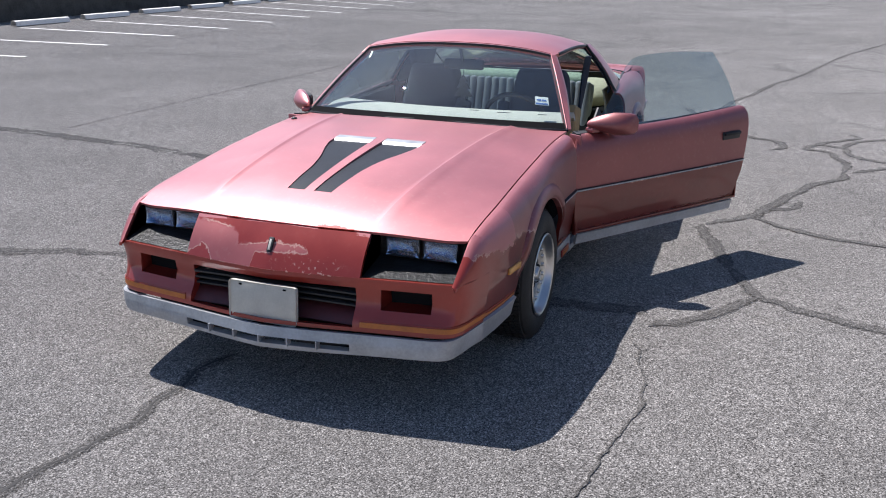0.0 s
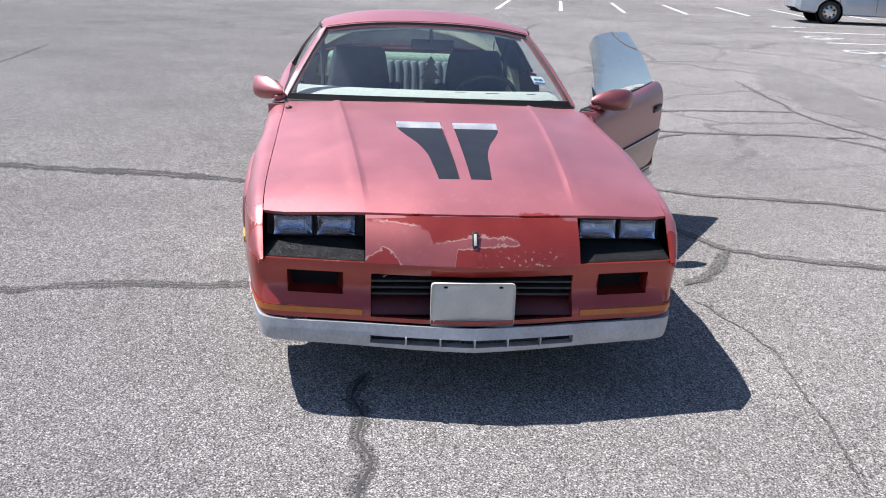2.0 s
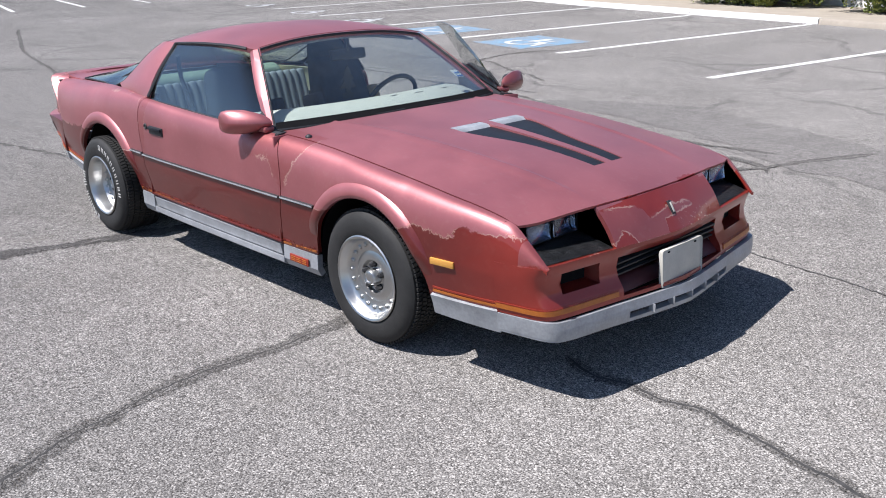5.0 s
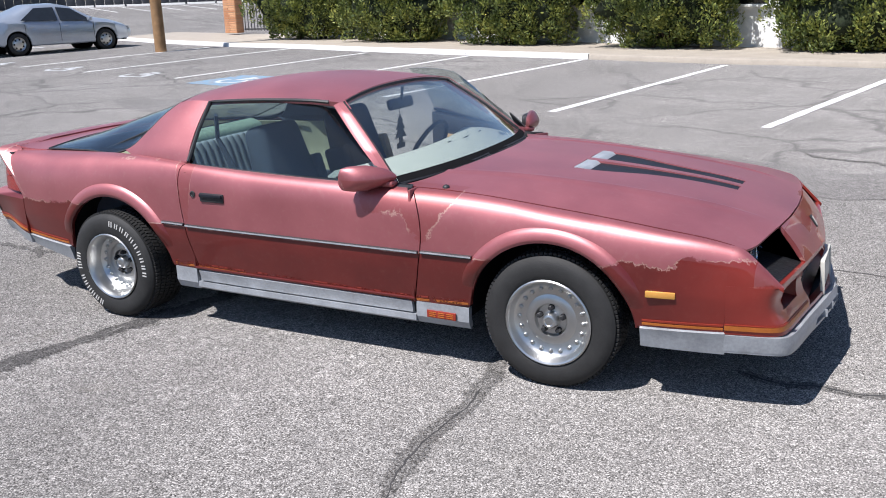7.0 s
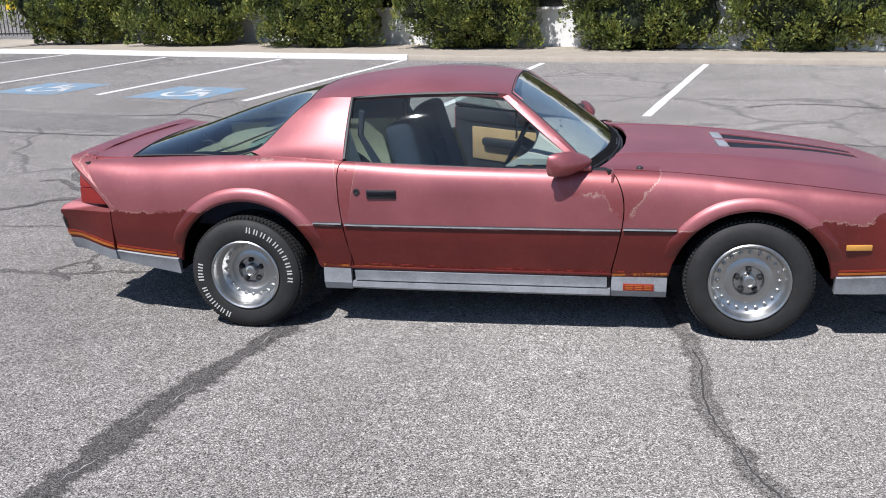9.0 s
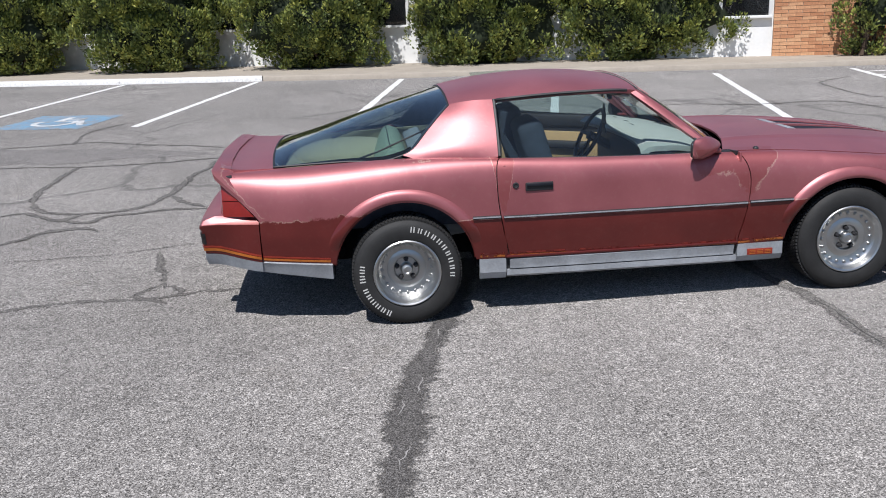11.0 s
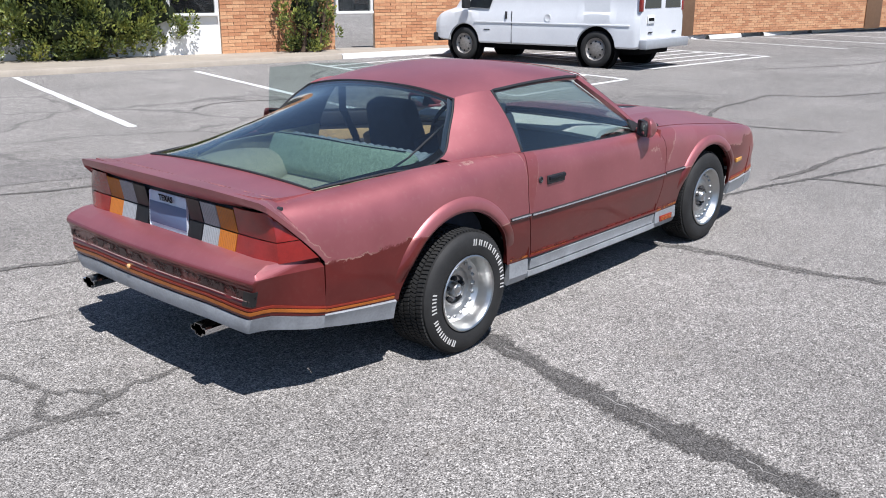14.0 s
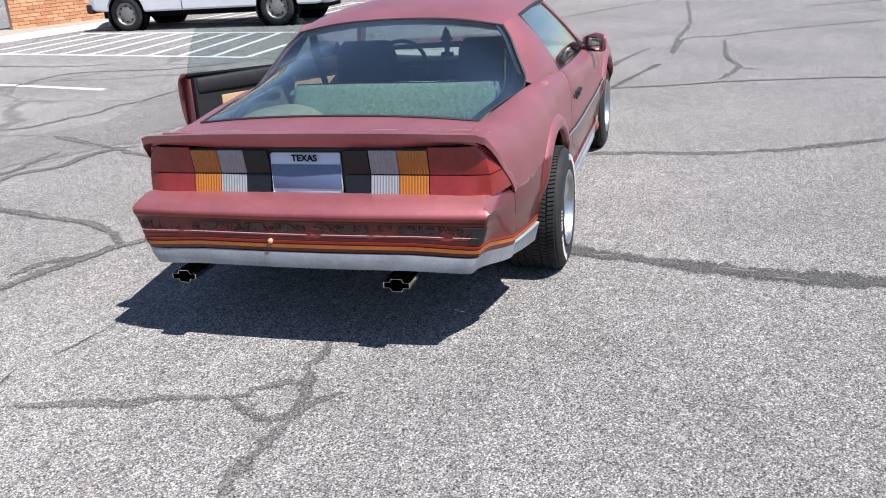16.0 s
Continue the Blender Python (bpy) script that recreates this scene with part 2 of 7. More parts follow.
def asphalt_material(name="asphalt", gain=(1.0, 1.0, 1.0), rough=0.92, veins=True, frayed=False, coarse=1.0):
    """Pale stones in bitumen; gain darkens it where sealer or newer asphalt covers it."""
    m, nt, b = node_mat(name)
    co = coords(nt)
    v = nt.nodes.new("ShaderNodeTexVoronoi")
    v.inputs["Scale"].default_value = 150.0
    link(nt, co, v.inputs["Vector"])
    sepc = nt.nodes.new("ShaderNodeSeparateColor")
    link(nt, v.outputs["Color"], sepc.inputs[0])
    grain = noise_tex(nt, co, 150.0, 3, 0.7)
    mott = noise_tex(nt, co, 0.55, 6, 0.6)
    wide = noise_tex(nt, co, 0.09, 4, 0.5)
    stone = ramp(nt, sepc.outputs[0], [(0.0, (0.185, 0.173, 0.162)), (0.3, (0.313, 0.294, 0.276)), (0.75, (0.438, 0.412, 0.386)), (1.0, (0.615, 0.580, 0.545))])
    pit = ramp(nt, v.outputs["Distance"], [(0.25, 1.0), (0.75, 0.5)])
    col = mix_col(nt, 1.0, stone, pit, "MULTIPLY")
    # coarse: how far the bitumen between the stones shows
    col = mix_col(nt, coarse, col, ramp(nt, grain, [(0.38, 0.16), (0.48, 0.92), (0.62, 1.28)]), "MULTIPLY")
    col = mix_col(nt, 1.0, col, ramp(nt, mott, [(0.25, 0.78), (0.75, 1.12)]), "MULTIPLY")
    col = mix_col(nt, 1.0, col, ramp(nt, wide, [(0.3, 0.84), (0.7, 1.1)]), "MULTIPLY")
    col = mix_col(nt, 1.0, col, ramp(nt, noise_tex(nt, co, 38.0, 3, 0.7), [(0.34, 0.80), (0.66, 1.15)]), "MULTIPLY")
    mid = noise_tex(nt, co, 9.0, 6, 0.75)
    col = mix_col(nt, 1.0, col, ramp(nt, mid, [(0.32, 0.86), (0.68, 1.10)]), "MULTIPLY")
    warp = nt.nodes.new("ShaderNodeTexNoise")
    warp.inputs["Scale"].default_value, warp.inputs["Detail"].default_value = 1.1, 5
    link(nt, co, warp.inputs["Vector"])
    wv = nt.nodes.new("ShaderNodeVectorMath")
    wv.operation = "MULTIPLY_ADD"
    link(nt, warp.outputs["Color"], wv.inputs[0])
    wv.inputs[1].default_value = (1.1, 1.1, 0.0)
    link(nt, co, wv.inputs[2])
    net = nt.nodes.new("ShaderNodeTexVoronoi")
    net.feature = "DISTANCE_TO_EDGE"
    net.inputs["Scale"].default_value = 0.42
    link(nt, wv.outputs[0], net.inputs["Vector"])
    thin = ramp(nt, net.outputs["Distance"], [(0.0, 1.0), (0.010, 0.9), (0.020, 0.0)])
    where = ramp(nt, noise_tex(nt, co, 0.16, 3, 0.5), [(0.40, 0.0), (0.52, 0.5)])
    sepg = nt.nodes.new("ShaderNodeSeparateXYZ")
    link(nt, co, sepg.inputs[0])
    away = maths(nt, "MAXIMUM", ramp(nt, maths(nt, "MULTIPLY", sepg.outputs[1], 0.1), [(0.15, 0.0), (0.32, 1.0)]), ramp(nt, maths(nt, "MULTIPLY", sepg.outputs[0], -0.05), [(0.25, 0.0), (0.5, 0.7)]))
    if veins:
        col = mix_col(nt, maths(nt, "MULTIPLY", maths(nt, "MULTIPLY", thin, where), away), col, (0.07, 0.066, 0.065))
    stain = noise_tex(nt, co, 1.7, 3, 0.5, 0.6)
    col = mix_col(nt, ramp(nt, stain, [(0.66, 0.0), (0.74, 0.16)]), col, (0.16, 0.135, 0.1))
    if gain[0] != 1.0:
        col = mix_col(nt, 1.0, col, gain, "MULTIPLY")
    link(nt, col, b.inputs["Base Color"])
    b.inputs["Roughness"].default_value = rough
    b.inputs["Diffuse Roughness"].default_value = 0.85
    b.inputs["Specular IOR Level"].default_value = 0.15
    h = maths(nt, "SUBTRACT", grain, maths(nt, "MULTIPLY", v.outputs["Distance"], 0.8))
    bump(nt, b, h, 0.7, 0.004)
    if frayed:
        # thins out into the stones towards its edges
        at = nt.nodes.new("ShaderNodeAttribute")
        at.attribute_name = "cover"
        fray = maths(nt, "MULTIPLY", maths(nt, "SUBTRACT", noise_tex(nt, co, 55.0, 6, 0.8), 0.5), 4.5)
        wear = maths(nt, "MULTIPLY", maths(nt, "SUBTRACT", noise_tex(nt, co, 4.0, 4, 0.6), 0.5), 1.6)
        k = maths(nt, "ADD", maths(nt, "MULTIPLY", at.outputs["Fac"], 2.2), maths(nt, "ADD", fray, wear))
        link(nt, maths(nt, "SUBTRACT", k, 0.25, clamp=True), b.inputs["Alpha"])
    return m


def worn_paint(name, col, keep):
    """Road paint worn through to the asphalt in patches."""
    m, nt, b = node_mat(name)
    co = coords(nt)
    f = ramp(nt, noise_tex(nt, co, 7.0, 7, 0.75), [(keep - 0.06, 0.0), (keep + 0.10, 1.0)])
    under = ramp(nt, noise_tex(nt, co, 70.0, 3), [(0.35, 0.12), (0.65, 0.34)])
    paint = ramp(nt, noise_tex(nt, co, 25.0, 4), [(0.3, tuple(c * 0.8 for c in col)), (0.7, tuple(min(1, c * 1.2) for c in col))])
    link(nt, mix_col(nt, f, under, paint), b.inputs["Base Color"])
    b.inputs["Roughness"].default_value = 0.8
    bump(nt, b, noise_tex(nt, co, 90.0, 4), 0.4)
    return m


def glass_material(name, tint, gloss=1.0, dirty=0.05, grow=3.0, soft=0.012):
    """Thin tinted glass: what passes is tinted, what is mirrored grows towards the edge."""
    m = bpy.data.materials.new(name)
    m.use_nodes = True
    nt = m.node_tree
    nt.nodes.clear()
    out = nt.nodes.new("ShaderNodeOutputMaterial")
    tr = nt.nodes.new("ShaderNodeBsdfTransparent")
    tr.inputs[0].default_value = (*tint, 1)
    gl = nt.nodes.new("ShaderNodeBsdfGlossy")
    gl.inputs["Roughness"].default_value = soft
    lw = nt.nodes.new("ShaderNodeLayerWeight")
    lw.inputs["Blend"].default_value = 0.5
    co = coords(nt)
    dirt = nt.nodes.new("ShaderNodeBsdfDiffuse")
    dirt.inputs[0].default_value = (0.5, 0.48, 0.44, 1)
    mx = nt.nodes.new("ShaderNodeMixShader")
    f5 = maths(nt, "POWER", lw.outputs["Facing"], grow)
    link(nt, maths(nt, "ADD", maths(nt, "MULTIPLY", f5, 0.95 * min(gloss, 1.0)), 0.03 * gloss, clamp=True), mx.inputs[0])
    link(nt, tr.outputs[0], mx.inputs[1])
    link(nt, gl.outputs[0], mx.inputs[2])
    m2 = nt.nodes.new("ShaderNodeMixShader")
    d = noise_tex(nt, co, 5.0, 6, 0.7)
    link(nt, ramp(nt, d, [(0.45, 0.004), (0.8, dirty)]), m2.inputs[0])
    link(nt, mx.outputs[0], m2.inputs[1])
    link(nt, dirt.outputs[0], m2.inputs[2])
    link(nt, m2.outputs[0], out.inputs[0])
    return m


PAINT = paint_material()
ASPHALT = asphalt_material()
GLASS = glass_material("tinted_glass", (0.93, 0.97, 0.96), 1.6, 0.02, 3.0, 0.002)
GLASS_SIDE = glass_material("side_tint", (0.82, 0.88, 0.875), 1.3, 0.006, 2.9)
GLASS_DARK = glass_material("hatch_tint", (0.76, 0.82, 0.83), 2.0, 0.006, 3.6)
BLACK = simple("black_trim", (0.022, 0.022, 0.024), 0.55, 0, 0.3, 20, 0.05)
SATIN = simple("faded_black_vent", (0.012, 0.014, 0.019), 0.5, 0, 0.3, 14, 0.08)
RUBBER = simple("tyre_rubber", (0.018, 0.0175, 0.017), 0.72, 0, 0.35, 18, 0.15, 160)
SILVER = simple("silver_skirt_paint", (0.345, 0.36, 0.38), 0.42, 0.25, 0.28, 9, 0.05, 60, 0, 0.1)
ALLOY = simple("polished_alloy", (0.54, 0.54, 0.53), 0.35, 1.0, 0.05, 25, 0, 90, 0, 0.03)
CHROME = simple("chrome", (0.75, 0.75, 0.75), 0.1, 1.0, 0.08, 30)
ORANGE = simple("orange_stripe", (0.42, 0.125, 0.02), 0.4, 0, 0.2, 20)
RED_STRIPE = simple("red_stripe", (0.26, 0.03, 0.015), 0.4, 0, 0.2, 20)
def flaked(name, col, keep):
    """A painted line that has flaked off in places, so that the paint under it shows."""
    m = simple(name, col, 0.45, 0, 0.25, 20)
    nt = m.node_tree
    f = noise_tex(nt, coords(nt), 11.0, 7, 0.75)
    link(nt, ramp(nt, f, [(keep - 0.03, 0.0), (keep + 0.03, 1.0)]), nt.nodes["Principled BSDF"].inputs["Alpha"])
    return m


FLAKED_ORANGE = flaked("flaked_orange_stripe", (0.34, 0.10, 0.02), 0.50)
FLAKED_RED = flaked("flaked_red_stripe", (0.17, 0.02, 0.012), 0.54)
PLATE = simple("plate_cream", (0.50, 0.485, 0.43), 0.5, 0, 0.12, 15)
VOID = simple("dark_cavity", (0.010, 0.010, 0.011), 0.9, 0, 0.2, 10)
VOID.node_tree.nodes["Principled BSDF"].inputs["Specular IOR Level"].default_value = 0.05
SATIN.node_tree.nodes["Principled BSDF"].inputs["Specular IOR Level"].default_value = 0.25
NAVY = simple("dark_seat_cloth", (0.045, 0.053, 0.075), 0.9, 0, 0.25, 25, 0.3, 220)
GREYCLOTH = simple("grey_seat_cloth", (0.30, 0.32, 0.34), 0.9, 0, 0.12, 25, 0.3, 240)
DASH = simple("pale_dash_cover", (0.52, 0.51, 0.47), 0.95, 0, 0.10, 16, 0.4, 300)
TAN = simple("tan_vinyl", (0.46, 0.31, 0.15), 0.6, 0, 0.14, 14, 0.1, 120)
CREAM = simple("cream_carpet", (0.50, 0.47, 0.32), 0.95, 0, 0.14, 30, 0.4, 260)
GREEN_FOAM = simple("green_speckled_cloth", (0.36, 0.45, 0.33), 0.95, 0, 0.40, 60, 0.5, 200)
WHITE_PAINT = worn_paint("white_line_paint", (0.66, 0.65, 0.63), 0.30)
CONCRETE = simple("concrete", (0.35, 0.305, 0.25), 0.85, 0, 0.14, 2.5, 0.2, 120)
WHITE_WALL = simple("white_painted_panel", (0.78, 0.78, 0.76), 0.6, 0, 0.06, 2)
SEALER = asphalt_material("crack_sealer", (0.42, 0.42, 0.425), 0.8, False, True)
SEALER_WORN = asphalt_material("worn_sealer", (0.58, 0.58, 0.58), 0.85, False, True)


# ---- mesh helpers ----
def part(name, bm, material, parent, label="", sharp=40, matrix=None):
    """Links a bmesh as ONE mesh object under parent."""
    me = bpy.data.meshes.new(name)
    if matrix is not None:
        bm.transform(matrix)
    bmesh.ops.recalc_face_normals(bm, faces=bm.faces)
    bm.to_mesh(me)
    bm.free()
    for m in material if isinstance(material, (list, tuple)) else (material,):
        me.materials.append(m)
    me.polygons.foreach_set("use_smooth", [True] * len(me.polygons))
    me.set_sharp_from_angle(angle=radians(sharp))
    ob = new(name, me)
    ob.parent = parent
    if label:
        tagged(ob, label)
    return ob


def thing(name, label, category, group="", at=None):
    ob = new(name)
    ob.empty_display_size = 0.2
    if at is not None:
        ob.matrix_world = at
    return tagged(ob, label, category, group)


def grid(bm, P):
    """Faces over a 2D array of points; returns the vertices."""
    P = np.asarray(P, float)
    vs = [[bm.verts.new(p) for p in row] for row in P]
    for i in range(len(vs) - 1):
        for j in range(len(vs[0]) - 1):
            bm.faces.new((vs[i][j], vs[i + 1][j], vs[i + 1][j + 1], vs[i][j + 1]))
    return vs


def shell(P, t=0.012, centre=None, skip=None, bm=None):
    """A sheet with thickness: P is the outer side, the inner lies t towards the middle of the car. skip(i, j) leaves cells out."""
    bm = bm or bmesh.new()
    P = np.asarray(P, float)
    du, dv = np.gradient(P, axis=0), np.gradient(P, axis=1)
    n = np.cross(du, dv)
    n /= np.linalg.norm(n, axis=2, keepdims=True) + 1e-12
    c = P * (0.8, 0.0, 0.0) + (0, 0, 0.5) if centre is None else np.array(centre, float)
    s = np.sign(np.sum(n * (P - c), axis=2, keepdims=True))
    Q = P - n * np.where(s == 0, 1, s) * t
    nu, nv = P.shape[:2]
    keep = [[not (skip and skip(i, j)) for j in range(nv - 1)] for i in range(nu - 1)]
    a = [[bm.verts.new(P[i, j]) for j in range(nv)] for i in range(nu)]
    b = [[bm.verts.new(Q[i, j]) for j in range(nv)] for i in range(nu)]

    def on(i, j):
        return 0 <= i < nu - 1 and 0 <= j < nv - 1 and keep[i][j]

    for i in range(nu - 1):
        for j in range(nv - 1):
            if not keep[i][j]:
                continue
            bm.faces.new((a[i][j], a[i + 1][j], a[i + 1][j + 1], a[i][j + 1]))
            bm.faces.new((b[i][j], b[i][j + 1], b[i + 1][j + 1], b[i + 1][j]))
            for (p, q), (k, l) in ((((i, j), (i, j + 1)), (i - 1, j)), (((i + 1, j), (i + 1, j + 1)), (i + 1, j)),
                                   (((i, j), (i + 1, j)), (i, j - 1)), (((i, j + 1), (i + 1, j + 1)), (i, j + 1))):
                if not on(k, l):
                    bm.faces.new((a[p[0]][p[1]], a[q[0]][q[1]], b[q[0]][q[1]], b[p[0]][p[1]]))
    for v in [v for v in bm.verts if not v.link_faces]:
        bm.verts.remove(v)
    return bm


def box(bm, c, size, bevel=0.0, m=None, seg=2):
    r = bmesh.ops.create_cube(bm, size=1.0)
    vs = r["verts"]
    bmesh.ops.scale(bm, vec=size, verts=vs)
    if bevel:
        es = list({e for v in vs for e in v.link_edges})
        vs = list({v for f in bmesh.ops.bevel(bm, geom=es, offset=bevel, segments=seg, affect="EDGES", profile=0.5)["faces"] for v in f.verts} | {v for v in vs if v.is_valid})
    if m is not None:
        bmesh.ops.transform(bm, matrix=m, verts=vs)
    bmesh.ops.translate(bm, vec=c, verts=vs)
    return vs


def rbox(c, size, bevel=0.01, m=None, seg=2):
    bm = bmesh.new()
    box(bm, c, size, bevel, m, seg)
    return bm


def tube(bm, pts, r, seg=8, cap=True, flat=1.0):
    """A round bar along points."""
    pts = [Vector(p) for p in pts]
    rings = []
    for i, p in enumerate(pts):
        d = (pts[min(i + 1, len(pts) - 1)] - pts[max(i - 1, 0)]).normalized()
        a = d.orthogonal().normalized() if abs(d.z) > 0.95 else d.cross(Vector((0, 0, 1))).normalized()
        b = d.cross(a)
        rr = r[i] if isinstance(r, (list, tuple)) else r
        rings.append([bm.verts.new(p + a * math.cos(k * math.tau / seg) * rr + b * math.sin(k * math.tau / seg) * rr * flat) for k in range(seg)])
    for i in range(len(rings) - 1):
        for k in range(seg):
            bm.faces.new((rings[i][k], rings[i][(k + 1) % seg], rings[i + 1][(k + 1) % seg], rings[i + 1][k]))
    if cap:
        bm.faces.new(rings[0][::-1])
        bm.faces.new(rings[-1])
    return bm


def lathe(bm, prof, seg=48, closed=False):
    """Turns (radius, y) points round the y axis."""
    rings = [[bm.verts.new((r * math.cos(k * math.tau / seg), y, r * math.sin(k * math.tau / seg))) for k in range(seg)] for r, y in prof]
    n = len(rings)
    for i in range(n if closed else n - 1):
        for k in range(seg):
            a, b = rings[i], rings[(i + 1) % n]
            bm.faces.new((a[k], a[(k + 1) % seg], b[(k + 1) % seg], b[k]))
    return rings


def curve(xs, ys):
    xs, ys = np.array(xs, float), np.array(ys, float)
    o = np.argsort(xs)
    xs, ys = xs[o], ys[o]
    d = np.gradient(ys, xs)

    def f(x):
        x = np.clip(x, xs[0], xs[-1])
        i = int(np.clip(np.searchsorted(xs, x) - 1, 0, len(xs) - 2))
        h = xs[i + 1] - xs[i]
        t = (x - xs[i]) / h
        return float((2 * t**3 - 3 * t * t + 1) * ys[i] + (t**3 - 2 * t * t + t) * h * d[i] + (-2 * t**3 + 3 * t * t) * ys[i + 1] + (t**3 - t * t) * h * d[i + 1])
    return f


def smoothstep(a, b, x):
    t = min(1.0, max(0.0, (x - a) / (b - a)))
    return t * t * (3 - 2 * t)


# ---- the lot's surface ----
def gz(x, y):
    """The lot is level by the car and rises gently towards the kerb."""
    d = max(0.0, min(y, 30.0) - 1)
    far_slope = max(0.0, min(1.0, (0.69 * y - 0.72 * x - 36.0) / 16.0))
    dip = 0.016 * smoothstep(0.9, -1.1, x)
    return -dip + 0.0118 * d - 0.006 * max(-8.0, min(8.0, x)) * min(1.0, d / 13) + 0.95 * far_slope


def lay(bm, outline, h):
    """A flat polygon laid on the lot, h above it."""
    f = bm.faces.new([bm.verts.new((x, y, gz(x, y) + h)) for x, y in outline])
    return f


def strip_line(bm, a, b, w, h=0.004, n=12, wob=0.0):
    a, b = Vector((*a, 0)), Vector((*b, 0))
    d = (b - a).normalized()
    s = Vector((-d.y, d.x, 0)) * w / 2
    P = []
    for i in range(n + 1):
        p = a.lerp(b, i / n)
        q, r = p + s * random.uniform(1 - wob, 1 + wob), p - s * random.uniform(1 - wob, 1 + wob)
        P.append([(q.x, q.y, gz(q.x, q.y) + h), (r.x, r.y, gz(r.x, r.y) + h)])
    grid(bm, P)


bm = bmesh.new()
gx = [-3000, -600, -150, -60, -50, -45, -40, -36, -33] + [float(i) for i in range(-30, -1)] + [-1.5 + 0.125 * i for i in range(21)] + [1.5] + [float(i) for i in range(2, 31)] + [40, 60, 150, 600, 3000]
gy = [-3000, -600, -150, -60, -40, -30, -20, -10, -5, 0, 1] + [1 + 0.5 * i for i in range(1, 40)] + [23, 26, 30, 34, 38, 42, 47, 60, 150, 600, 3000]
grid(bm, [[(x, y, gz(x, y)) for y in gy] for x in gx])
ground = tagged(part("ground", bm, ASPHALT, None), "worn grey asphalt car park with coarse pale aggregate", "ground", kind="structure")

# ---- the sports car ----
car = thing("sports_car", "faded maroon two-door hatchback coupe with peeling clear coat, door open", "car")

W = curve([-2.40, -2.28, -2.10, -1.9, -1.69, -1.28, -0.88, -0.64, 0, 0.65, 0.9, 1.28, 1.68, 1.85, 2.0, 2.1, 2.22],
          [0.745, 0.762, 0.801, 0.832, 0.852, 0.862, 0.866, 0.873, 0.875, 0.87, 0.866, 0.866, 0.864, 0.852, 0.832, 0.814, 0.768])
YE = curve([-2.29, -1.95, -1.6, -1.25, -1.0, -0.745, -0.3, 0.3, 0.505, 0.6, 1.2, 2.0, 2.067, 2.22],
           [0.635, 0.648, 0.692, 0.735, 0.772, 0.80, 0.80, 0.795, 0.782, 0.775, 0.770, 0.768, 0.765, 0.752])
ZE = curve([-2.29, -1.95, -1.6, -1.25, -1.0, -0.745, -0.3, 0.3, 0.6, 0.9, 1.28, 1.7, 2.0, 2.067, 2.14, 2.22],
           [0.852, 0.862, 0.880, 0.893, 0.891, 0.880, 0.860, 0.847, 0.842, 0.83, 0.797, 0.752, 0.710, 0.693, 0.63, 0.553])
ZS = curve([-2.29, -2.0, -1.28, -0.7, 0.6, 1.28, 1.7, 2.0, 2.22], [0.60, 0.62, 0.68, 0.70, 0.68, 0.62, 0.58, 0.56, 0.548])
WHEELS = ((1.283, 0.385), (-1.283, 0.392))
ARCH_Z = 0.292


def z_low(x):
    """Lower edge of the painted side: above the skirts, and round the wheel openings."""
    z = np.interp(x, [-2.4, -2.08, -1.69, -0.86, 0.6, 0.9, 1.68, 2.0, 2.25], [0.43, 0.368, 0.342, 0.318, 0.306, 0.318, 0.342, 0.352, 0.362])
    for xc, ra in WHEELS:
        if abs(x - xc) < ra:
            z = max(z, ARCH_Z + math.sqrt(ra * ra - (x - xc) ** 2) * 0.99)
    return float(z)


def side(x, v, zl=None, out=0.0):
    """Point of the car's left flank at v from the lower edge (0) to the sill or hood seam (1)."""
    zl = z_low(x) if zl is None else zl
    ze, ye, w = ZE(x), YE(x), W(x)
    zs = min(max(ZS(x), zl + 0.012), ze - 0.02)
    if v < 0.5:
        z = zl + (zs - zl) * v / 0.5
        y = w - max(0.0, 0.5 - z) * 0.16
    else:
        th = (v - 0.5) * math.pi
        z = zs + (ze - zs) * math.sin(th) ** 0.8
        y = ye + (w - ye) * max(0.0, math.cos(th)) ** (0.8 - 0.25 * smoothstep(-1.85, -2.15, x))
    return (x, y + out, z)


def side_at(x, z, out=0.0):
    """Point of the flank at a height below the shoulder."""
    return (x, W(x) - max(0.0, 0.5 - z) * 0.16 + out, z)


def xs_between(a, b, step=0.03):
    """Stations along the car, closer together round the wheel openings."""
    xs = set(np.linspace(a, b, max(3, int(abs(b - a) / step))).tolist())
    for xc, ra in WHEELS:
        for k in range(33):
            x = xc + ra * math.cos(math.pi * k / 32)
            if min(a, b) < x < max(a, b):
                xs.add(x)
    return sorted(xs)


DOOR_F = curve([0.28, 0.35, 0.44, 0.59, 0.735, 0.86], [0.615, 0.62, 0.645, 0.672, 0.64, 0.595])
DOOR_R = curve([0.28, 0.35, 0.45, 0.58, 0.70, 0.80, 0.885], [-0.685, -0.705, -0.735, -0.762, -0.766, -0.756, -0.735])
HINGE = Vector((0.655, 0.845, 0))
DOOR_OPEN = Matrix.Translation(HINGE) @ Matrix.Rotation(radians(-33.8), 4, "Z") @ Matrix.Translation(-HINGE)
NV = 22


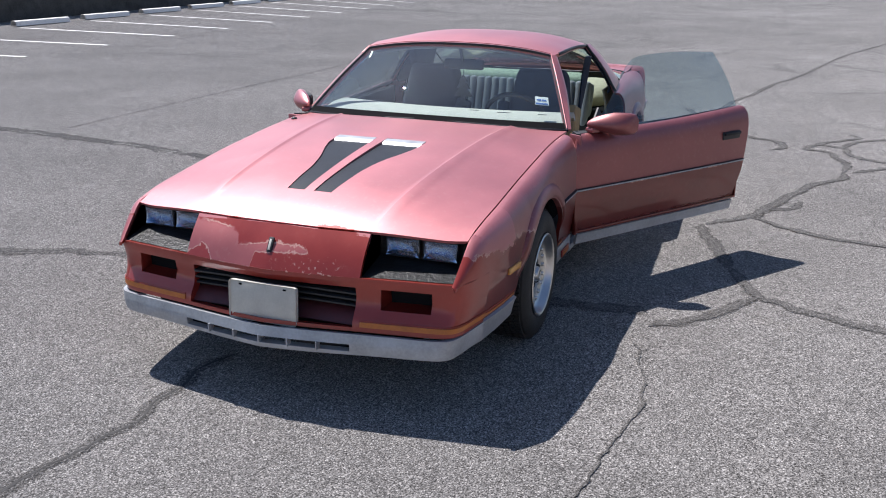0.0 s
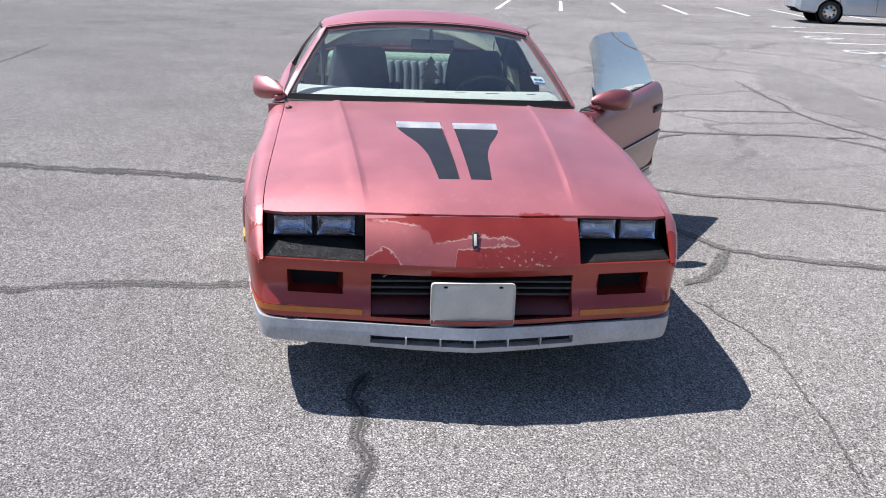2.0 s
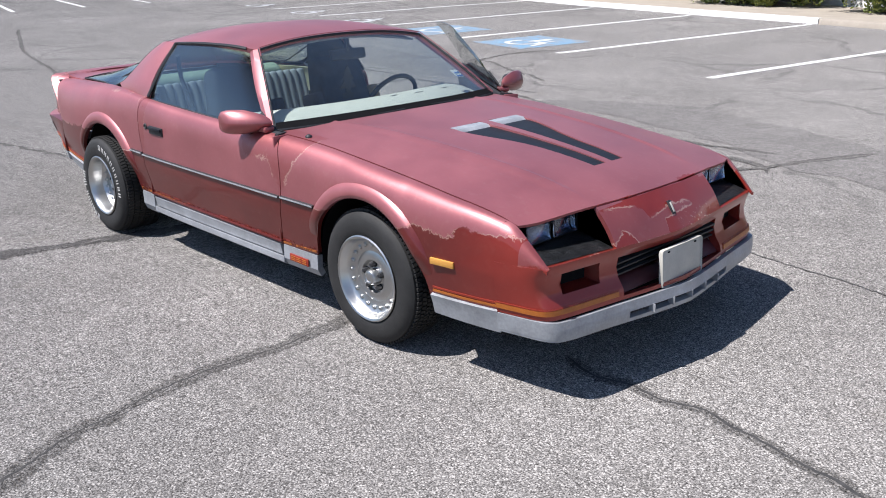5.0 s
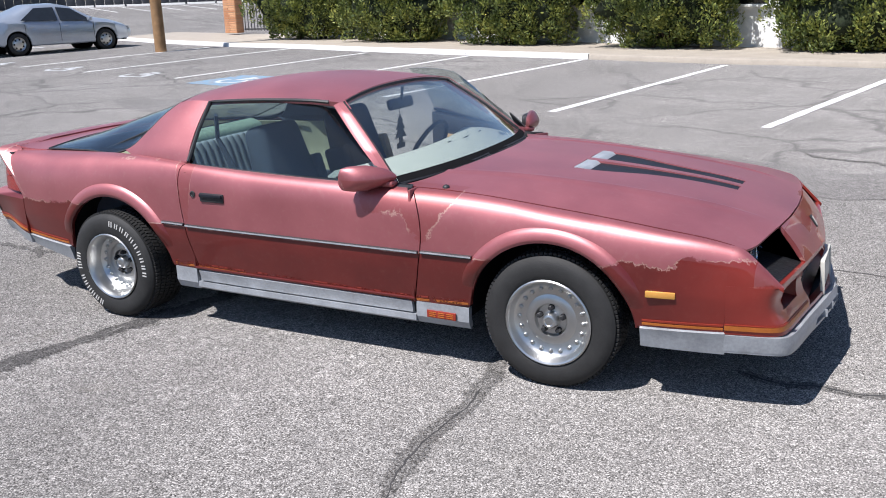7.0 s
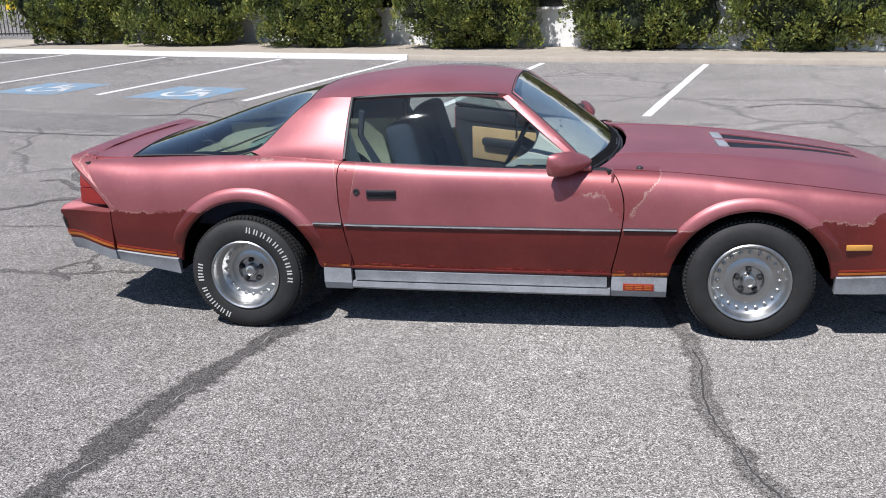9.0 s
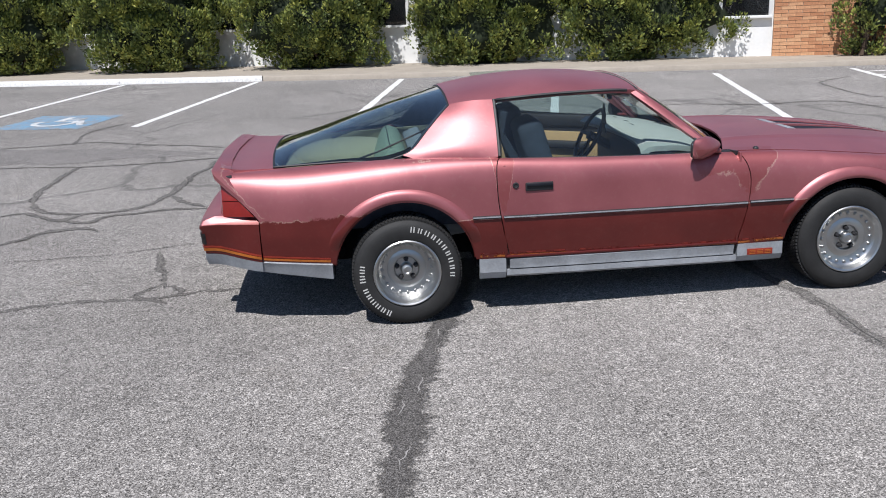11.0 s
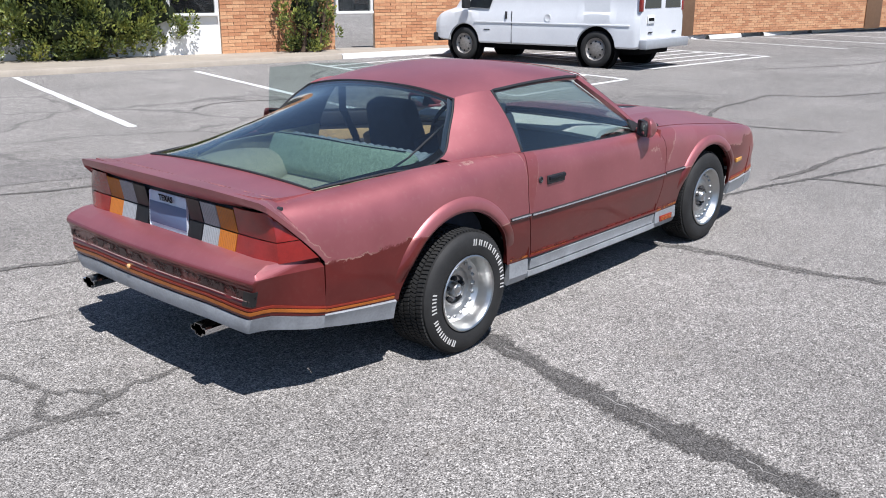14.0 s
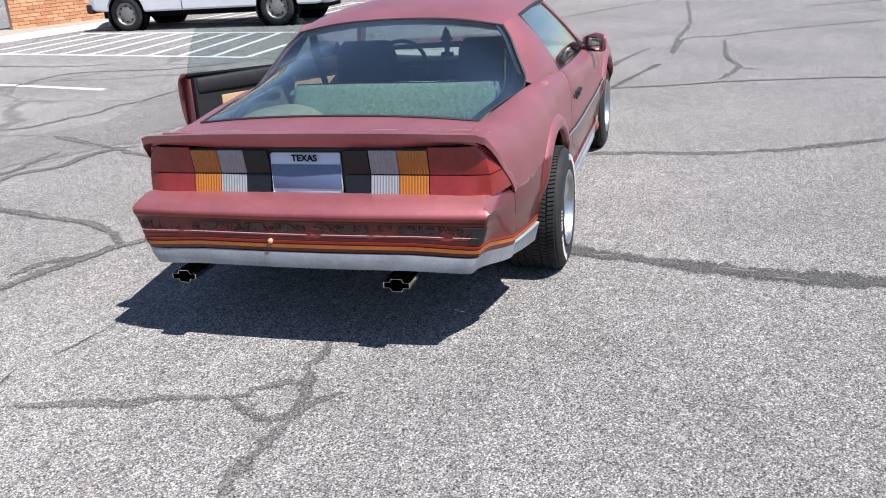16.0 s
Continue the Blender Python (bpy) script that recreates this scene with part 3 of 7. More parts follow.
def flank(xa, xb, za=0.33, zb=0.87, step=0.03):
    """Grid of the flank between two seams, each a number or a curve over height."""
    fa = xa if callable(xa) else (lambda z: xa)
    fb = xb if callable(xb) else (lambda z: xb)
    base = xs_between(fa(0.5), fb(0.5), step)
    u = [(x - base[0]) / (base[-1] - base[0]) for x in base]
    lo, hi = (fa, fb) if fa(0.5) < fb(0.5) else (fb, fa)
    rows = []
    for k, t in enumerate(u):
        row = []
        for j in range(NV):
            v = j / (NV - 1)
            z = za + (zb - za) * v
            x = lo(z) + (hi(z) - lo(z)) * t
            # keep the wheel openings true: bend the stations only near the seams
            bend = max(1 - t / 0.25, 1 - (1 - t) / 0.25, 0.0)
            x = base[k] + (x - base[k]) * min(1.0, bend * 1.6)
            row.append(side(x, v))
        rows.append(row)
    return np.array(rows)


def both(P):
    return ((1, np.asarray(P)), (-1, np.asarray(P) * (1, -1, 1)))


def arch_flare(xc, ra, s, parent):
    """Smooth raised band round a wheel opening."""
    prof = [(0.070, -0.006), (0.063, 0.002), (0.057, 0.009), (0.049, 0.015), (0.039, 0.019), (0.026, 0.0215), (0.012, 0.0225), (0.003, 0.020), (-0.002, 0.013), (-0.002, -0.012)]
    P = []
    for a in np.linspace(0.10, math.pi - 0.10, 72):
        row = []
        for dr, out in prof:
            x, z = xc + (ra + dr) * math.cos(a), ARCH_Z + (ra + dr) * math.sin(a) * 0.992
            low = min(max(z_low(x), 0.0), 0.5)
            pts = [side(x, v, low) for v in np.linspace(0, 1, 41)]
            y = float(np.interp(z, [q[2] for q in pts], [q[1] for q in pts])) if z > pts[0][2] else W(x) - max(0.0, 0.5 - z) * 0.16
            fade = smoothstep(0.36, 0.56, z)
            row.append((x, s * (y + (out if out < 0 else out * fade) - 0.006 * (1 - fade)), z))
        P.append(row)
    return part("arch_flare", shell(P, 0.004, centre=(xc, 0, ARCH_Z)), PAINT, parent, sharp=70)


GAP = 0.0028
P = flank(lambda z: DOOR_F(z) + GAP, lambda z: 2.012 + 0.03 * (z - 0.35))
for s, Q in both(P):
    fender = part("front_fender", shell(Q, 0.012), PAINT, car)
    arch_flare(*WHEELS[0], s, fender)
    bm = bmesh.new()
    box(bm, (1.765, s * (W(1.765) + 0.004), 0.497), (0.120, 0.012, 0.028), 0.004, Matrix.Rotation(s * radians(-7), 4, "Z"))
    part("side_marker", bm, simple("amber_marker", (0.55, 0.27, 0.06), 0.25, 0, 0.1, 20, 0.1, 200) if s == 1 else bpy.data.materials["amber_marker"], fender, "amber plastic side marker lamp")
P = flank(lambda z: -2.072 - 0.215 * smoothstep(0.6, 0.86, z) if z > 0.6 else -2.072, lambda z: DOOR_R(z) - GAP)
# the rear edge leans back above the bumper, along the tail lamps
for i in range(len(P)):
    for j in range(NV):
        x, y, z = P[i, j]
        if x < -1.75:
            k = (x + 1.75) / (-2.072 + 1.75)
            lean = -0.216 * min(1.0, max(0.0, (z - 0.61) / 0.24)) * min(1.0, k)
            nx = -1.75 + (min(max(x, -2.072), -1.75) + 1.75) + lean
            v = j / (NV - 1)
            P[i, j] = side(nx, v)
for s, Q in both(P):
    quarter = part("quarter_panel", shell(Q, 0.012), PAINT, car)
    arch_flare(*WHEELS[1], s, quarter)

# doors: the right one shut, the left one swung open
P = flank(lambda z: DOOR_R(z) + GAP, lambda z: DOOR_F(z) - GAP)
for s, Q in both(P):
    M = DOOR_OPEN if s == 1 else Matrix()
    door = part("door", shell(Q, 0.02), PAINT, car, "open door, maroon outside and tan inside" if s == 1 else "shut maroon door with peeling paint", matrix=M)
    # inner casing, so that the door has its depth
    inner = np.array([[(x, s * (y - 0.10 if 0.02 < x + 0.72 < 1.3 else y - 0.03), z) for x, y, z in ((xx, W(xx) - 0.02, zz) for zz in np.linspace(0.33, 0.85, 6))] for xx in (-0.72, -0.70, -0.4, 0.0, 0.4, 0.58, 0.61)])
    casing = part("door_casing", shell(inner, 0.02, centre=(0, s * 2.0, 0.5)), BLACK, door, "black vinyl door trim", matrix=M)
    part("trim_insert", rbox((-0.02, s * (W(0) - 0.1235), 0.60), (1.02, 0.012, 0.24), 0.005), TAN, casing, "tan vinyl insert", matrix=M)
    part("door_cap", rbox((-0.05, s * (W(0) - 0.105), 0.80), (1.28, 0.06, 0.10), 0.02), BLACK, casing, matrix=M)
    bm = bmesh.new()
    for xx in (-0.722, 0.612):
        box(bm, (xx, s * (W(xx) - 0.06), 0.585), (0.012, 0.085, 0.52), 0.003)
    box(bm, (-0.05, s * (W(0) - 0.06), 0.328), (1.34, 0.085, 0.012), 0.003)
    part("door_edge", bm, PAINT, door, matrix=M)
    bm = rbox((-0.1, s * (W(0) - 0.135), 0.62), (0.62, 0.07, 0.06), 0.02)
    part("armrest", bm, BLACK, door, "black padded armrest", matrix=M)
    # silver skirt along the foot of the door
    xs = np.linspace(-0.70, 0.60, 14)
    sk = [[(x, s * (W(x) - (0.045 if k == 0 else 0.03 if k < 4 else 0.02)), z) for k, z in enumerate((0.250, 0.254, 0.262, 0.270, 0.31))] for x in xs]
    part("door_skirt", shell(sk, 0.02), SILVER, door, "silver-painted lower skirt with chips", matrix=M, sharp=25)
    # bright rub strip
    xs = np.linspace(-0.735, 0.655, 24)
    P2 = [[(x, s * side_at(x, z, o)[1], z) for z, o in ((0.555, 0.0), (0.556, 0.010), (0.567, 0.012), (0.569, 0.0))] for x in xs]
    part("rub_strip", shell(P2, 0.006), BLACK, door, "dark rub strip with a worn bright line", matrix=M)
    P2 = [[(x, s * side_at(x, z, 0.0145)[1], z) for z in (0.559, 0.5655)] for x in xs]
    part("bright_strip", shell(P2, 0.003), SILVER, door, matrix=M)
    # handle in its recess, and the lock
    bm = bmesh.new()
    hx = -0.595 if s == 1 else -0.535
    box(bm, (hx, s * (W(hx) + 0.003), 0.725), (0.155, 0.012, 0.048), 0.006)
    h = part("door_handle", bm, BLACK, door, "black recessed door handle", matrix=M)
    bm = rbox((hx, s * (W(hx) + 0.013), 0.736), (0.145, 0.012, 0.018), 0.004)
    part("pull", bm, SATIN, h, matrix=M)
    if s == -1:
        bm = bmesh.new()
        lathe(bm, [(0.0005, 0.003), (0.009, 0.003), (0.011, 0.006), (0.016, 0.005), (0.018, 0.0)], 16)
        part("door_lock", bm, BLACK, door, matrix=M @ Matrix.Translation((-0.665, s * (W(-0.66) + 0.0), 0.735)) @ Matrix.Rotation(math.pi, 4, "Z"))
    # side glass
    G = []
    for i in range(15):
        u = i / 14
        row = []
        for j in range(9):
            v = j / 8
            xb, xt = -0.728 + (0.51 + 0.728) * u, -0.718 + (0.045 + 0.718) * u
            x = xb + (xt - xb) * v
            zb, zt = np.interp(xb, [-0.74, 0.0, 0.5], [0.870, 0.846, 0.828]), 1.176 + 0.022 * math.sin(math.pi * min(1, u * 0.9)) - 0.05 * smoothstep(0.9, 1.0, u)
            yb, yt = 0.792, 0.588
            row.append((x, s * (yb + (yt - yb) * v + 0.022 * math.sin(math.pi * v)), zb + (zt - zb) * v))
        G.append(row)
    part("side_glass", shell(G, 0.004), GLASS_SIDE, door, "tinted side window, wound up", matrix=M)
    G = np.array(G)
    bm = bmesh.new()
    edge_pts = [tuple(p) for p in G[:, 0]]
    tube(bm, [(x, y, z - 0.003) for x, y, z in edge_pts], 0.011, 6)
    part("glass_weatherstrip", bm, BLACK, door, matrix=M)
    # mirror
    bm = bmesh.new()
    rings = []
    for k, (y, r, fx) in enumerate(((0.785, 0.022, 0.490), (0.805, 0.040, 0.470), (0.835, 0.052, 0.442), (0.875, 0.066, 0.405), (0.918, 0.066, 0.362), (0.942, 0.058, 0.338), (0.953, 0.040, 0.326))):
        ring = []
        for a in range(20):
            th = a * math.tau / 20
            cx, cz = math.cos(th), math.sin(th)
            dx = (0.062 if cx > 0 else 0.040) * r / 0.060
            cx = cx if cx > 0 else -abs(cx) ** 0.3
            ring.append(bm.verts.new((fx + cx * dx, s * y, 0.886 + cz * r * (0.98 if cz > 0 else 0.82) * (1 - 0.35 * max(0, cx)))))
        rings.append(ring)
    for a, b in zip(rings, rings[1:]):
        for k in range(20):
            bm.faces.new((a[k], a[(k + 1) % 20], b[(k + 1) % 20], b[k]))
    bm.faces.new(rings[-1])
    bm.faces.new(rings[0][::-1])
    box(bm, (0.462, s * 0.80, 0.857), (0.10, 0.06, 0.03), 0.012)
    mir = part("door_mirror", bm, PAINT, door, "maroon bullet-shaped door mirror", matrix=M)
    bm = bmesh.new()
    turned = Matrix.Translation((0.358, s * 0.874, 0.884)) @ Matrix.Rotation(s * radians(43), 4, "Z")
    box(bm, (0, 0, 0), (0.012, 0.138, 0.092), 0.024)
    bmesh.ops.transform(bm, matrix=turned, verts=bm.verts[:])
    part("mirror_rim", bm, BLACK, mir, matrix=M)
    bm = rbox((-0.0065, 0, 0), (0.003, 0.134, 0.072), 0.001)
    bmesh.ops.transform(bm, matrix=turned, verts=bm.verts[:])
    part("mirror_glass", bm, CHROME, mir, matrix=M)
    bm = bmesh.new()
    vs = [bm.verts.new(p) for o in (0.0, -0.012) for p in ((0.50, s * (0.80 + o), 0.85), (0.37, s * (0.795 + o), 0.86), (0.38, s * (0.735 + o), 0.955))]
    bm.faces.new(vs[:3]); bm.faces.new(vs[3:][::-1])
    for k in range(3):
        bm.faces.new((vs[k], vs[(k + 1) % 3], vs[3 + (k + 1) % 3], vs[3 + k]))
    part("mirror_sail", bm, BLACK, door, matrix=M)

# short silver rocker ends and rub strips that stay with the body
for s in (1, -1):
    for xa, xb, za, zt in ((0.622, 0.893, 0.205, 0.312), (-0.872, -0.722, 0.198, 0.316), (-0.718, 0.618, 0.203, 0.246)):
        xs = np.linspace(xa, xb, 8)
        sk = [[(x, s * (W(x) - (0.045 if k == 0 else 0.026)), za + (zt - za) * k / 3) for k in range(4)] for x in xs]
        rk = part("rocker_panel", shell(sk, 0.03), SILVER, car, "silver-painted rocker skirt", sharp=25)
        if zt == 0.312:
            bm = rbox((0.755, s * (W(0.76) - 0.020), 0.262), (0.15, 0.008, 0.036), 0.002)
            bd = part("badge_plate", bm, RED_STRIPE, rk, "small orange-red badge plate")
            bm = bmesh.new()
            for k in range(3):
                for dz in (-0.009, 0.0, 0.009):
                    box(bm, (0.71 + k * 0.045, s * (W(0.76) - 0.0155), 0.262 + dz), (0.034, 0.003, 0.0035))
            part("badge_bar", bm, ORANGE, bd)
    for xa, xb in ((0.672, 0.925), (-0.905, -0.752)):
        xs = np.linspace(xa, xb, 8)
        P2 = [[(x, s * side_at(x, z, o)[1], z + 0.004) for z, o in ((0.551, 0.0), (0.553, 0.010), (0.566, 0.012), (0.569, 0.0))] for x in xs]
        part("rub_strip", shell(P2, 0.006), BLACK, car)
        P2 = [[(x, s * side_at(x, z, 0.0145)[1], z + 0.004) for z in (0.559, 0.5655)] for x in xs]
        part("bright_strip", shell(P2, 0.003), SILVER, car)
    # twin coach lines above the skirts
    for xa, xb, par in ((1.69, 2.01, car), (-2.07, -1.70, car), (-0.868, -0.722, car), (0.625, 0.892, car), (-0.70, 0.605, None)):
        worn = abs(xa) < 1.0
        for dz, h, mt in ((0.010, 0.010, FLAKED_ORANGE if worn else ORANGE), (0.026, 0.008, FLAKED_RED if worn else RED_STRIPE)):
            xs = np.linspace(xa, xb, 14)
            P2 = [[(x, s * side_at(x, z_low(x) + dz + q, 0.0035)[1], z_low(x) + dz + q) for q in (0.0, h)] for x in xs]
            part("coach_line", shell(P2, 0.003), mt, car, matrix=DOOR_OPEN if (par is None and s == 1) else None)
    # lower skirts ahead of the front wheels and behind the rear ones
    xs = np.linspace(1.682, 2.018, 12)
    sk = [[(x, s * (W(x) - (0.036, 0.031, 0.026, 0.020, 0.012)[k]), z0 + (z_low(x) - 0.004 - z0) * k / 4) for k in range(5) for z0 in [0.252]] for x in xs]
    part("front_skirt", shell(sk, 0.03), SILVER, car, "silver-painted front skirt end", sharp=25)
    xs = np.linspace(-2.078, -1.692, 12)
    sk = [[(x, s * (W(x) - (0.036, 0.031, 0.026, 0.020, 0.012)[k]), z0 + (z_low(x) - 0.004 - z0) * k / 4) for k in range(5) for z0 in [np.interp(x, [-2.08, -1.69], [0.305, 0.25])]] for x in xs]
    part("rear_skirt", shell(sk, 0.03), SILVER, car, "silver-painted rear skirt end", sharp=25)

# hood, with its two sunken vents
HZ = curve([0.55, 0.75, 1.0, 1.3, 1.6, 1.93, 2.06, 2.175], [0.878, 0.884, 0.880, 0.862, 0.833, 0.783, 0.752, 0.714])
CREASE = curve([0.5, 2.2], [0.51, 0.388])


def hood_front(y):
    return float(np.interp(abs(y), [0, 0.2, 0.4, 0.6, 0.7, 0.757], [2.178, 2.171, 2.150, 2.116, 2.098, 2.072]))


def hood_back(y):
    return float(0.70 - 0.17 * (abs(y) / 0.775) ** 2.2)


def hood_z(x, y):
    yc, ye = CREASE(x), YE(x)
    a = abs(y)
    zc = HZ(x)
    ze = (ZE(x) if x < 2.0 else 0.710 - 0.30 * (x - 2.0)) + 0.002
    if a < yc:
        return zc - 0.012 * (a / yc) ** 2 + 0.006 * smoothstep(0.955, 1.0, a / yc) * (1 - smoothstep(1.9, 2.12, x))
    z1 = zc - 0.013
    t = (a - yc) / max(0.01, ye - yc)
    return z1 + (ze - z1) * t**1.4 - 0.004 * math.sin(math.pi * min(1, t)) + 0.001 + 0.006 * (1 - smoothstep(0, 0.10, t)) * (1 - smoothstep(1.9, 2.12, x))


V0, V1 = 1.175, 1.925
vent_in = curve([0.4, V0, V1, 2.2], [0.026, 0.026, 0.022, 0.022])
vent_out = curve([0.4, V0, 1.30, 1.40, 1.52, 1.65, 1.8, V1, 2.2], [0.235, 0.235, 0.228, 0.20, 0.158, 0.128, 0.114, 0.104, 0.104])
cols = [(lambda x: 0.0, 0), (vent_in, 0), (vent_in, 1), (vent_out, 1), (vent_out, 0)]
cols += [((lambda x, k=k: vent_out(x) + (CREASE(x) - 0.004 - vent_out(x)) * k / 5), 0) for k in (1, 2, 3, 4, 4.6, 4.8, 5)]
cols += [((lambda x, k=k: CREASE(x) + (YE(x) - 0.004 - CREASE(x)) * k / 9), 0) for k in range(0, 10)]
cols = [((lambda x, f=f: -f(x)), i) for f, i in cols[:0:-1]] + cols
fr = sorted(set(np.linspace(0, 1, 46).tolist()))
rows = []
stations = [(x, 0) for x in np.linspace(0.0, 0.32, 12)] + [("V0", 0), ("V0", 1)] + [(x, 1) for x in np.linspace(0.36, 0.80, 22)] + [("V1", 1), ("V1", 0)] + [(x, 0) for x in np.linspace(0.86, 1.0, 8)]
for u, inside in stations:
    row = []
    for f, i in cols:
        y = f(1.2)
        for _ in range(3):
            a, b = hood_back(y), hood_front(y)
            x = V0 if u == "V0" else V1 if u == "V1" else None
            if x is None:
                if u <= 0.32:
                    x = a + (V0 - a) * u / 0.335
                elif u >= 0.86:
                    x = V1 + (b - V1) * (u - 0.845) / 0.155
                else:
                    x = V0 + (V1 - V0) * (u - 0.345) / 0.47
            y = f(x)
        sink = 0.014 * (1 - 0.6 * smoothstep(V0, V1, x)) if inside and i else 0.0
        row.append((x, y, hood_z(x, y) - sink))
    rows.append(row)
bm = shell(rows, 0.012, centre=(1.2, 0, -3))
bmesh.ops.remove_doubles(bm, verts=bm.verts[:], dist=0.0004)
hood = part("hood", bm, PAINT, car, "faded maroon hood with two black vents", sharp=24)
for s in (1, -1):
    xs = np.linspace(V0 + 0.075, V1 - 0.006, 26)
    P = [[(x, s * (vent_in(x) + (vent_out(x) - vent_in(x)) * k / 4), hood_z(x, vent_in(x)) - 0.011 * (1 - 0.6 * smoothstep(V0, V1, x))) for k in range(5)] for x in xs]
    part("vent_insert", shell(P, 0.004, centre=(1.2, 0, -3)), SATIN, hood, "faded black hood vent")
    xs = np.linspace(V0 + 0.004, V0 + 0.072, 5)
    P = [[(x, s * (vent_in(x) + 0.002 + (vent_out(x) - vent_in(x) - 0.004) * k / 4), hood_z(x, 0.1) - 0.012 + 0.012 * (i / 4 < 0.9)) for k in range(5)] for i, x in enumerate(xs)]
    part("vent_lip", shell(P, 0.006, centre=(1.2, 0, -3)), SILVER, hood, "bare silver lip behind the vent")

# stub of the broken aerial
bm = bmesh.new()
lathe(bm, [(0.017, -0.006), (0.017, 0.004), (0.012, 0.010), (0.006, 0.013), (0.0005, 0.014)], 16)
part("aerial_stub", bm, BLACK, car, "black stub of a broken aerial", matrix=Matrix.Translation((0.745, -0.741, hood_z(0.745, 0.741))) @ Matrix.Rotation(radians(90), 4, "X"))

# cowl under the glass, wipers
P = [[(hood_back(y) - 0.02 - 0.10 * k / 3, y, hood_z(hood_back(y), y) - 0.03 + 0.004 * k) for k in range(4)] for y in np.linspace(-0.74, 0.74, 24)]
part("cowl", shell(P, 0.02, centre=(0.5, 0, -3)), BLACK, car)

# windscreen
def ws(u, v):
    """u across from -1 to 1, v from the cowl (0) to the roof (1)."""
    yb, yt = 0.772, 0.566
    y = u * (yb + (yt - yb) * v)
    xb, zb = 0.655 - 0.145 * abs(u) ** 2.2, 0.862 - 0.014 * u * u
    xt, zt = 0.088 + 0.012 * abs(u) ** 2, 1.232 - 0.044 * abs(u) ** 2.4
    return (xb + (xt - xb) * v, y, zb + (zt - zb) * v + 0.018 * math.sin(math.pi * v) * (1 - 0.3 * u * u))


P = [[ws(u, v) for v in np.linspace(0, 1, 13)] for u in np.linspace(-1, 1, 29)]
screen = part("windshield", shell(P, 0.005, centre=(-0.5, 0, 0.6)), GLASS, car, "tinted windshield with a registration sticker")
bm = bmesh.new()
loop = [ws(u, 0) for u in np.linspace(-1, 1, 21)] + [ws(1, v) for v in np.linspace(0, 1, 9)][1:] + [ws(u, 1) for u in np.linspace(1, -1, 21)][1:] + [ws(-1, v) for v in np.linspace(1, 0, 9)][1:]
tube(bm, loop, 0.008, 6)
part("windshield_seal", bm, BLACK, car, "black rubber windshield seal")
bm = bmesh.new()
tube(bm, [Vector(p) + Vector((0.006, 0, 0.013)) for p in loop[20:50]], 0.003, 5)
part("windshield_moulding", bm, PAINT, car, "thin maroon moulding round the windshield")
P = [[Vector(ws(u, v)) + Vector((0.004, 0, 0.006)) for v in (0.0, 0.035, 0.07)] for u in np.linspace(-0.99, 0.99, 25)]
part("lower_seal", shell(P, 0.004, centre=(-0.5, 0, 0.6)), VOID, car, "black rubber band along the foot of the windshield")
P = [[Vector(ws(0.80 + 0.10 * i, 0.285 + 0.10 * j)) + Vector((-0.012, 0, -0.006)) for j in (0, 1)] for i in (0, 1)]
st = part("registration_sticker", shell(P, 0.002, centre=(-0.5, 0, 0.6)), WHITE_WALL, screen, "white registration sticker with a blue foot")
STICKER_BLUE = simple("sticker_blue", (0.05, 0.14, 0.42), 0.5)
for u0, u1, v0, v1 in ((0.805, 0.895, 0.29, 0.308), (0.815, 0.845, 0.335, 0.352), (0.852, 0.885, 0.335, 0.352)):
    P = [[Vector(ws(u0 + (u1 - u0) * i, v0 + (v1 - v0) * j)) + Vector((-0.009, 0, -0.004)) for j in (0, 1)] for i in (0, 1)]
    part("sticker_bar", shell(P, 0.001, centre=(-0.5, 0, 0.6)), STICKER_BLUE, st)
for pts in (((0.595, -0.58, 0.845), (0.655, -0.2, 0.862), (0.66, -0.05, 0.866)), ((0.655, 0.05, 0.864), (0.65, 0.3, 0.862), (0.595, 0.62, 0.845))):
    bm = bmesh.new()
    tube(bm, pts, 0.008, 6)
    tube(bm, [Vector(p) + Vector((-0.015, 0, 0.01)) for p in pts], 0.006, 5)
    part("wiper", bm, BLACK, car, "black windscreen wiper")

# A pillars
for s in (1, -1):
    P = []
    for i in range(13):
        v = i / 12
        a = Vector(ws(s, v))
        b = Vector((0.50 + (0.045 - 0.50) * v, s * (0.788 + (0.592 - 0.788) * v + 0.018 * math.sin(math.pi * v)), 0.845 + (1.178 - 0.845) * v))
        b.x = a.x - 0.045 + 0.012 * (1 - v)
        m = (a + b) / 2 + Vector((0.004, s * 0.012, 0.006))
        P.append([a + Vector((0.004, 0, 0.006)), m, b])
    part("windshield_pillar", shell(P, 0.03, centre=(-0.3, 0, 0.7)), PAINT, car)

# roof
RZ = curve([-1.02, -0.97, -0.8, -0.6, -0.35, -0.1, 0.09], [1.196, 1.210, 1.243, 1.266, 1.277, 1.263, 1.236])
REY = curve([-1.02, -0.97, -0.745, -0.3, 0.05, 0.1], [0.545, 0.555, 0.588, 0.600, 0.592, 0.575])
REZ = curve([-1.02, -0.97, -0.745, -0.3, 0.05, 0.1], [1.150, 1.155, 1.178, 1.202, 1.196, 1.188])


def roof_pt(x, u):
    ye, ze, zc = REY(x), REZ(x), RZ(x)
    return (x, u * ye, ze + (zc - ze) * (1 - abs(u) ** 2.8))


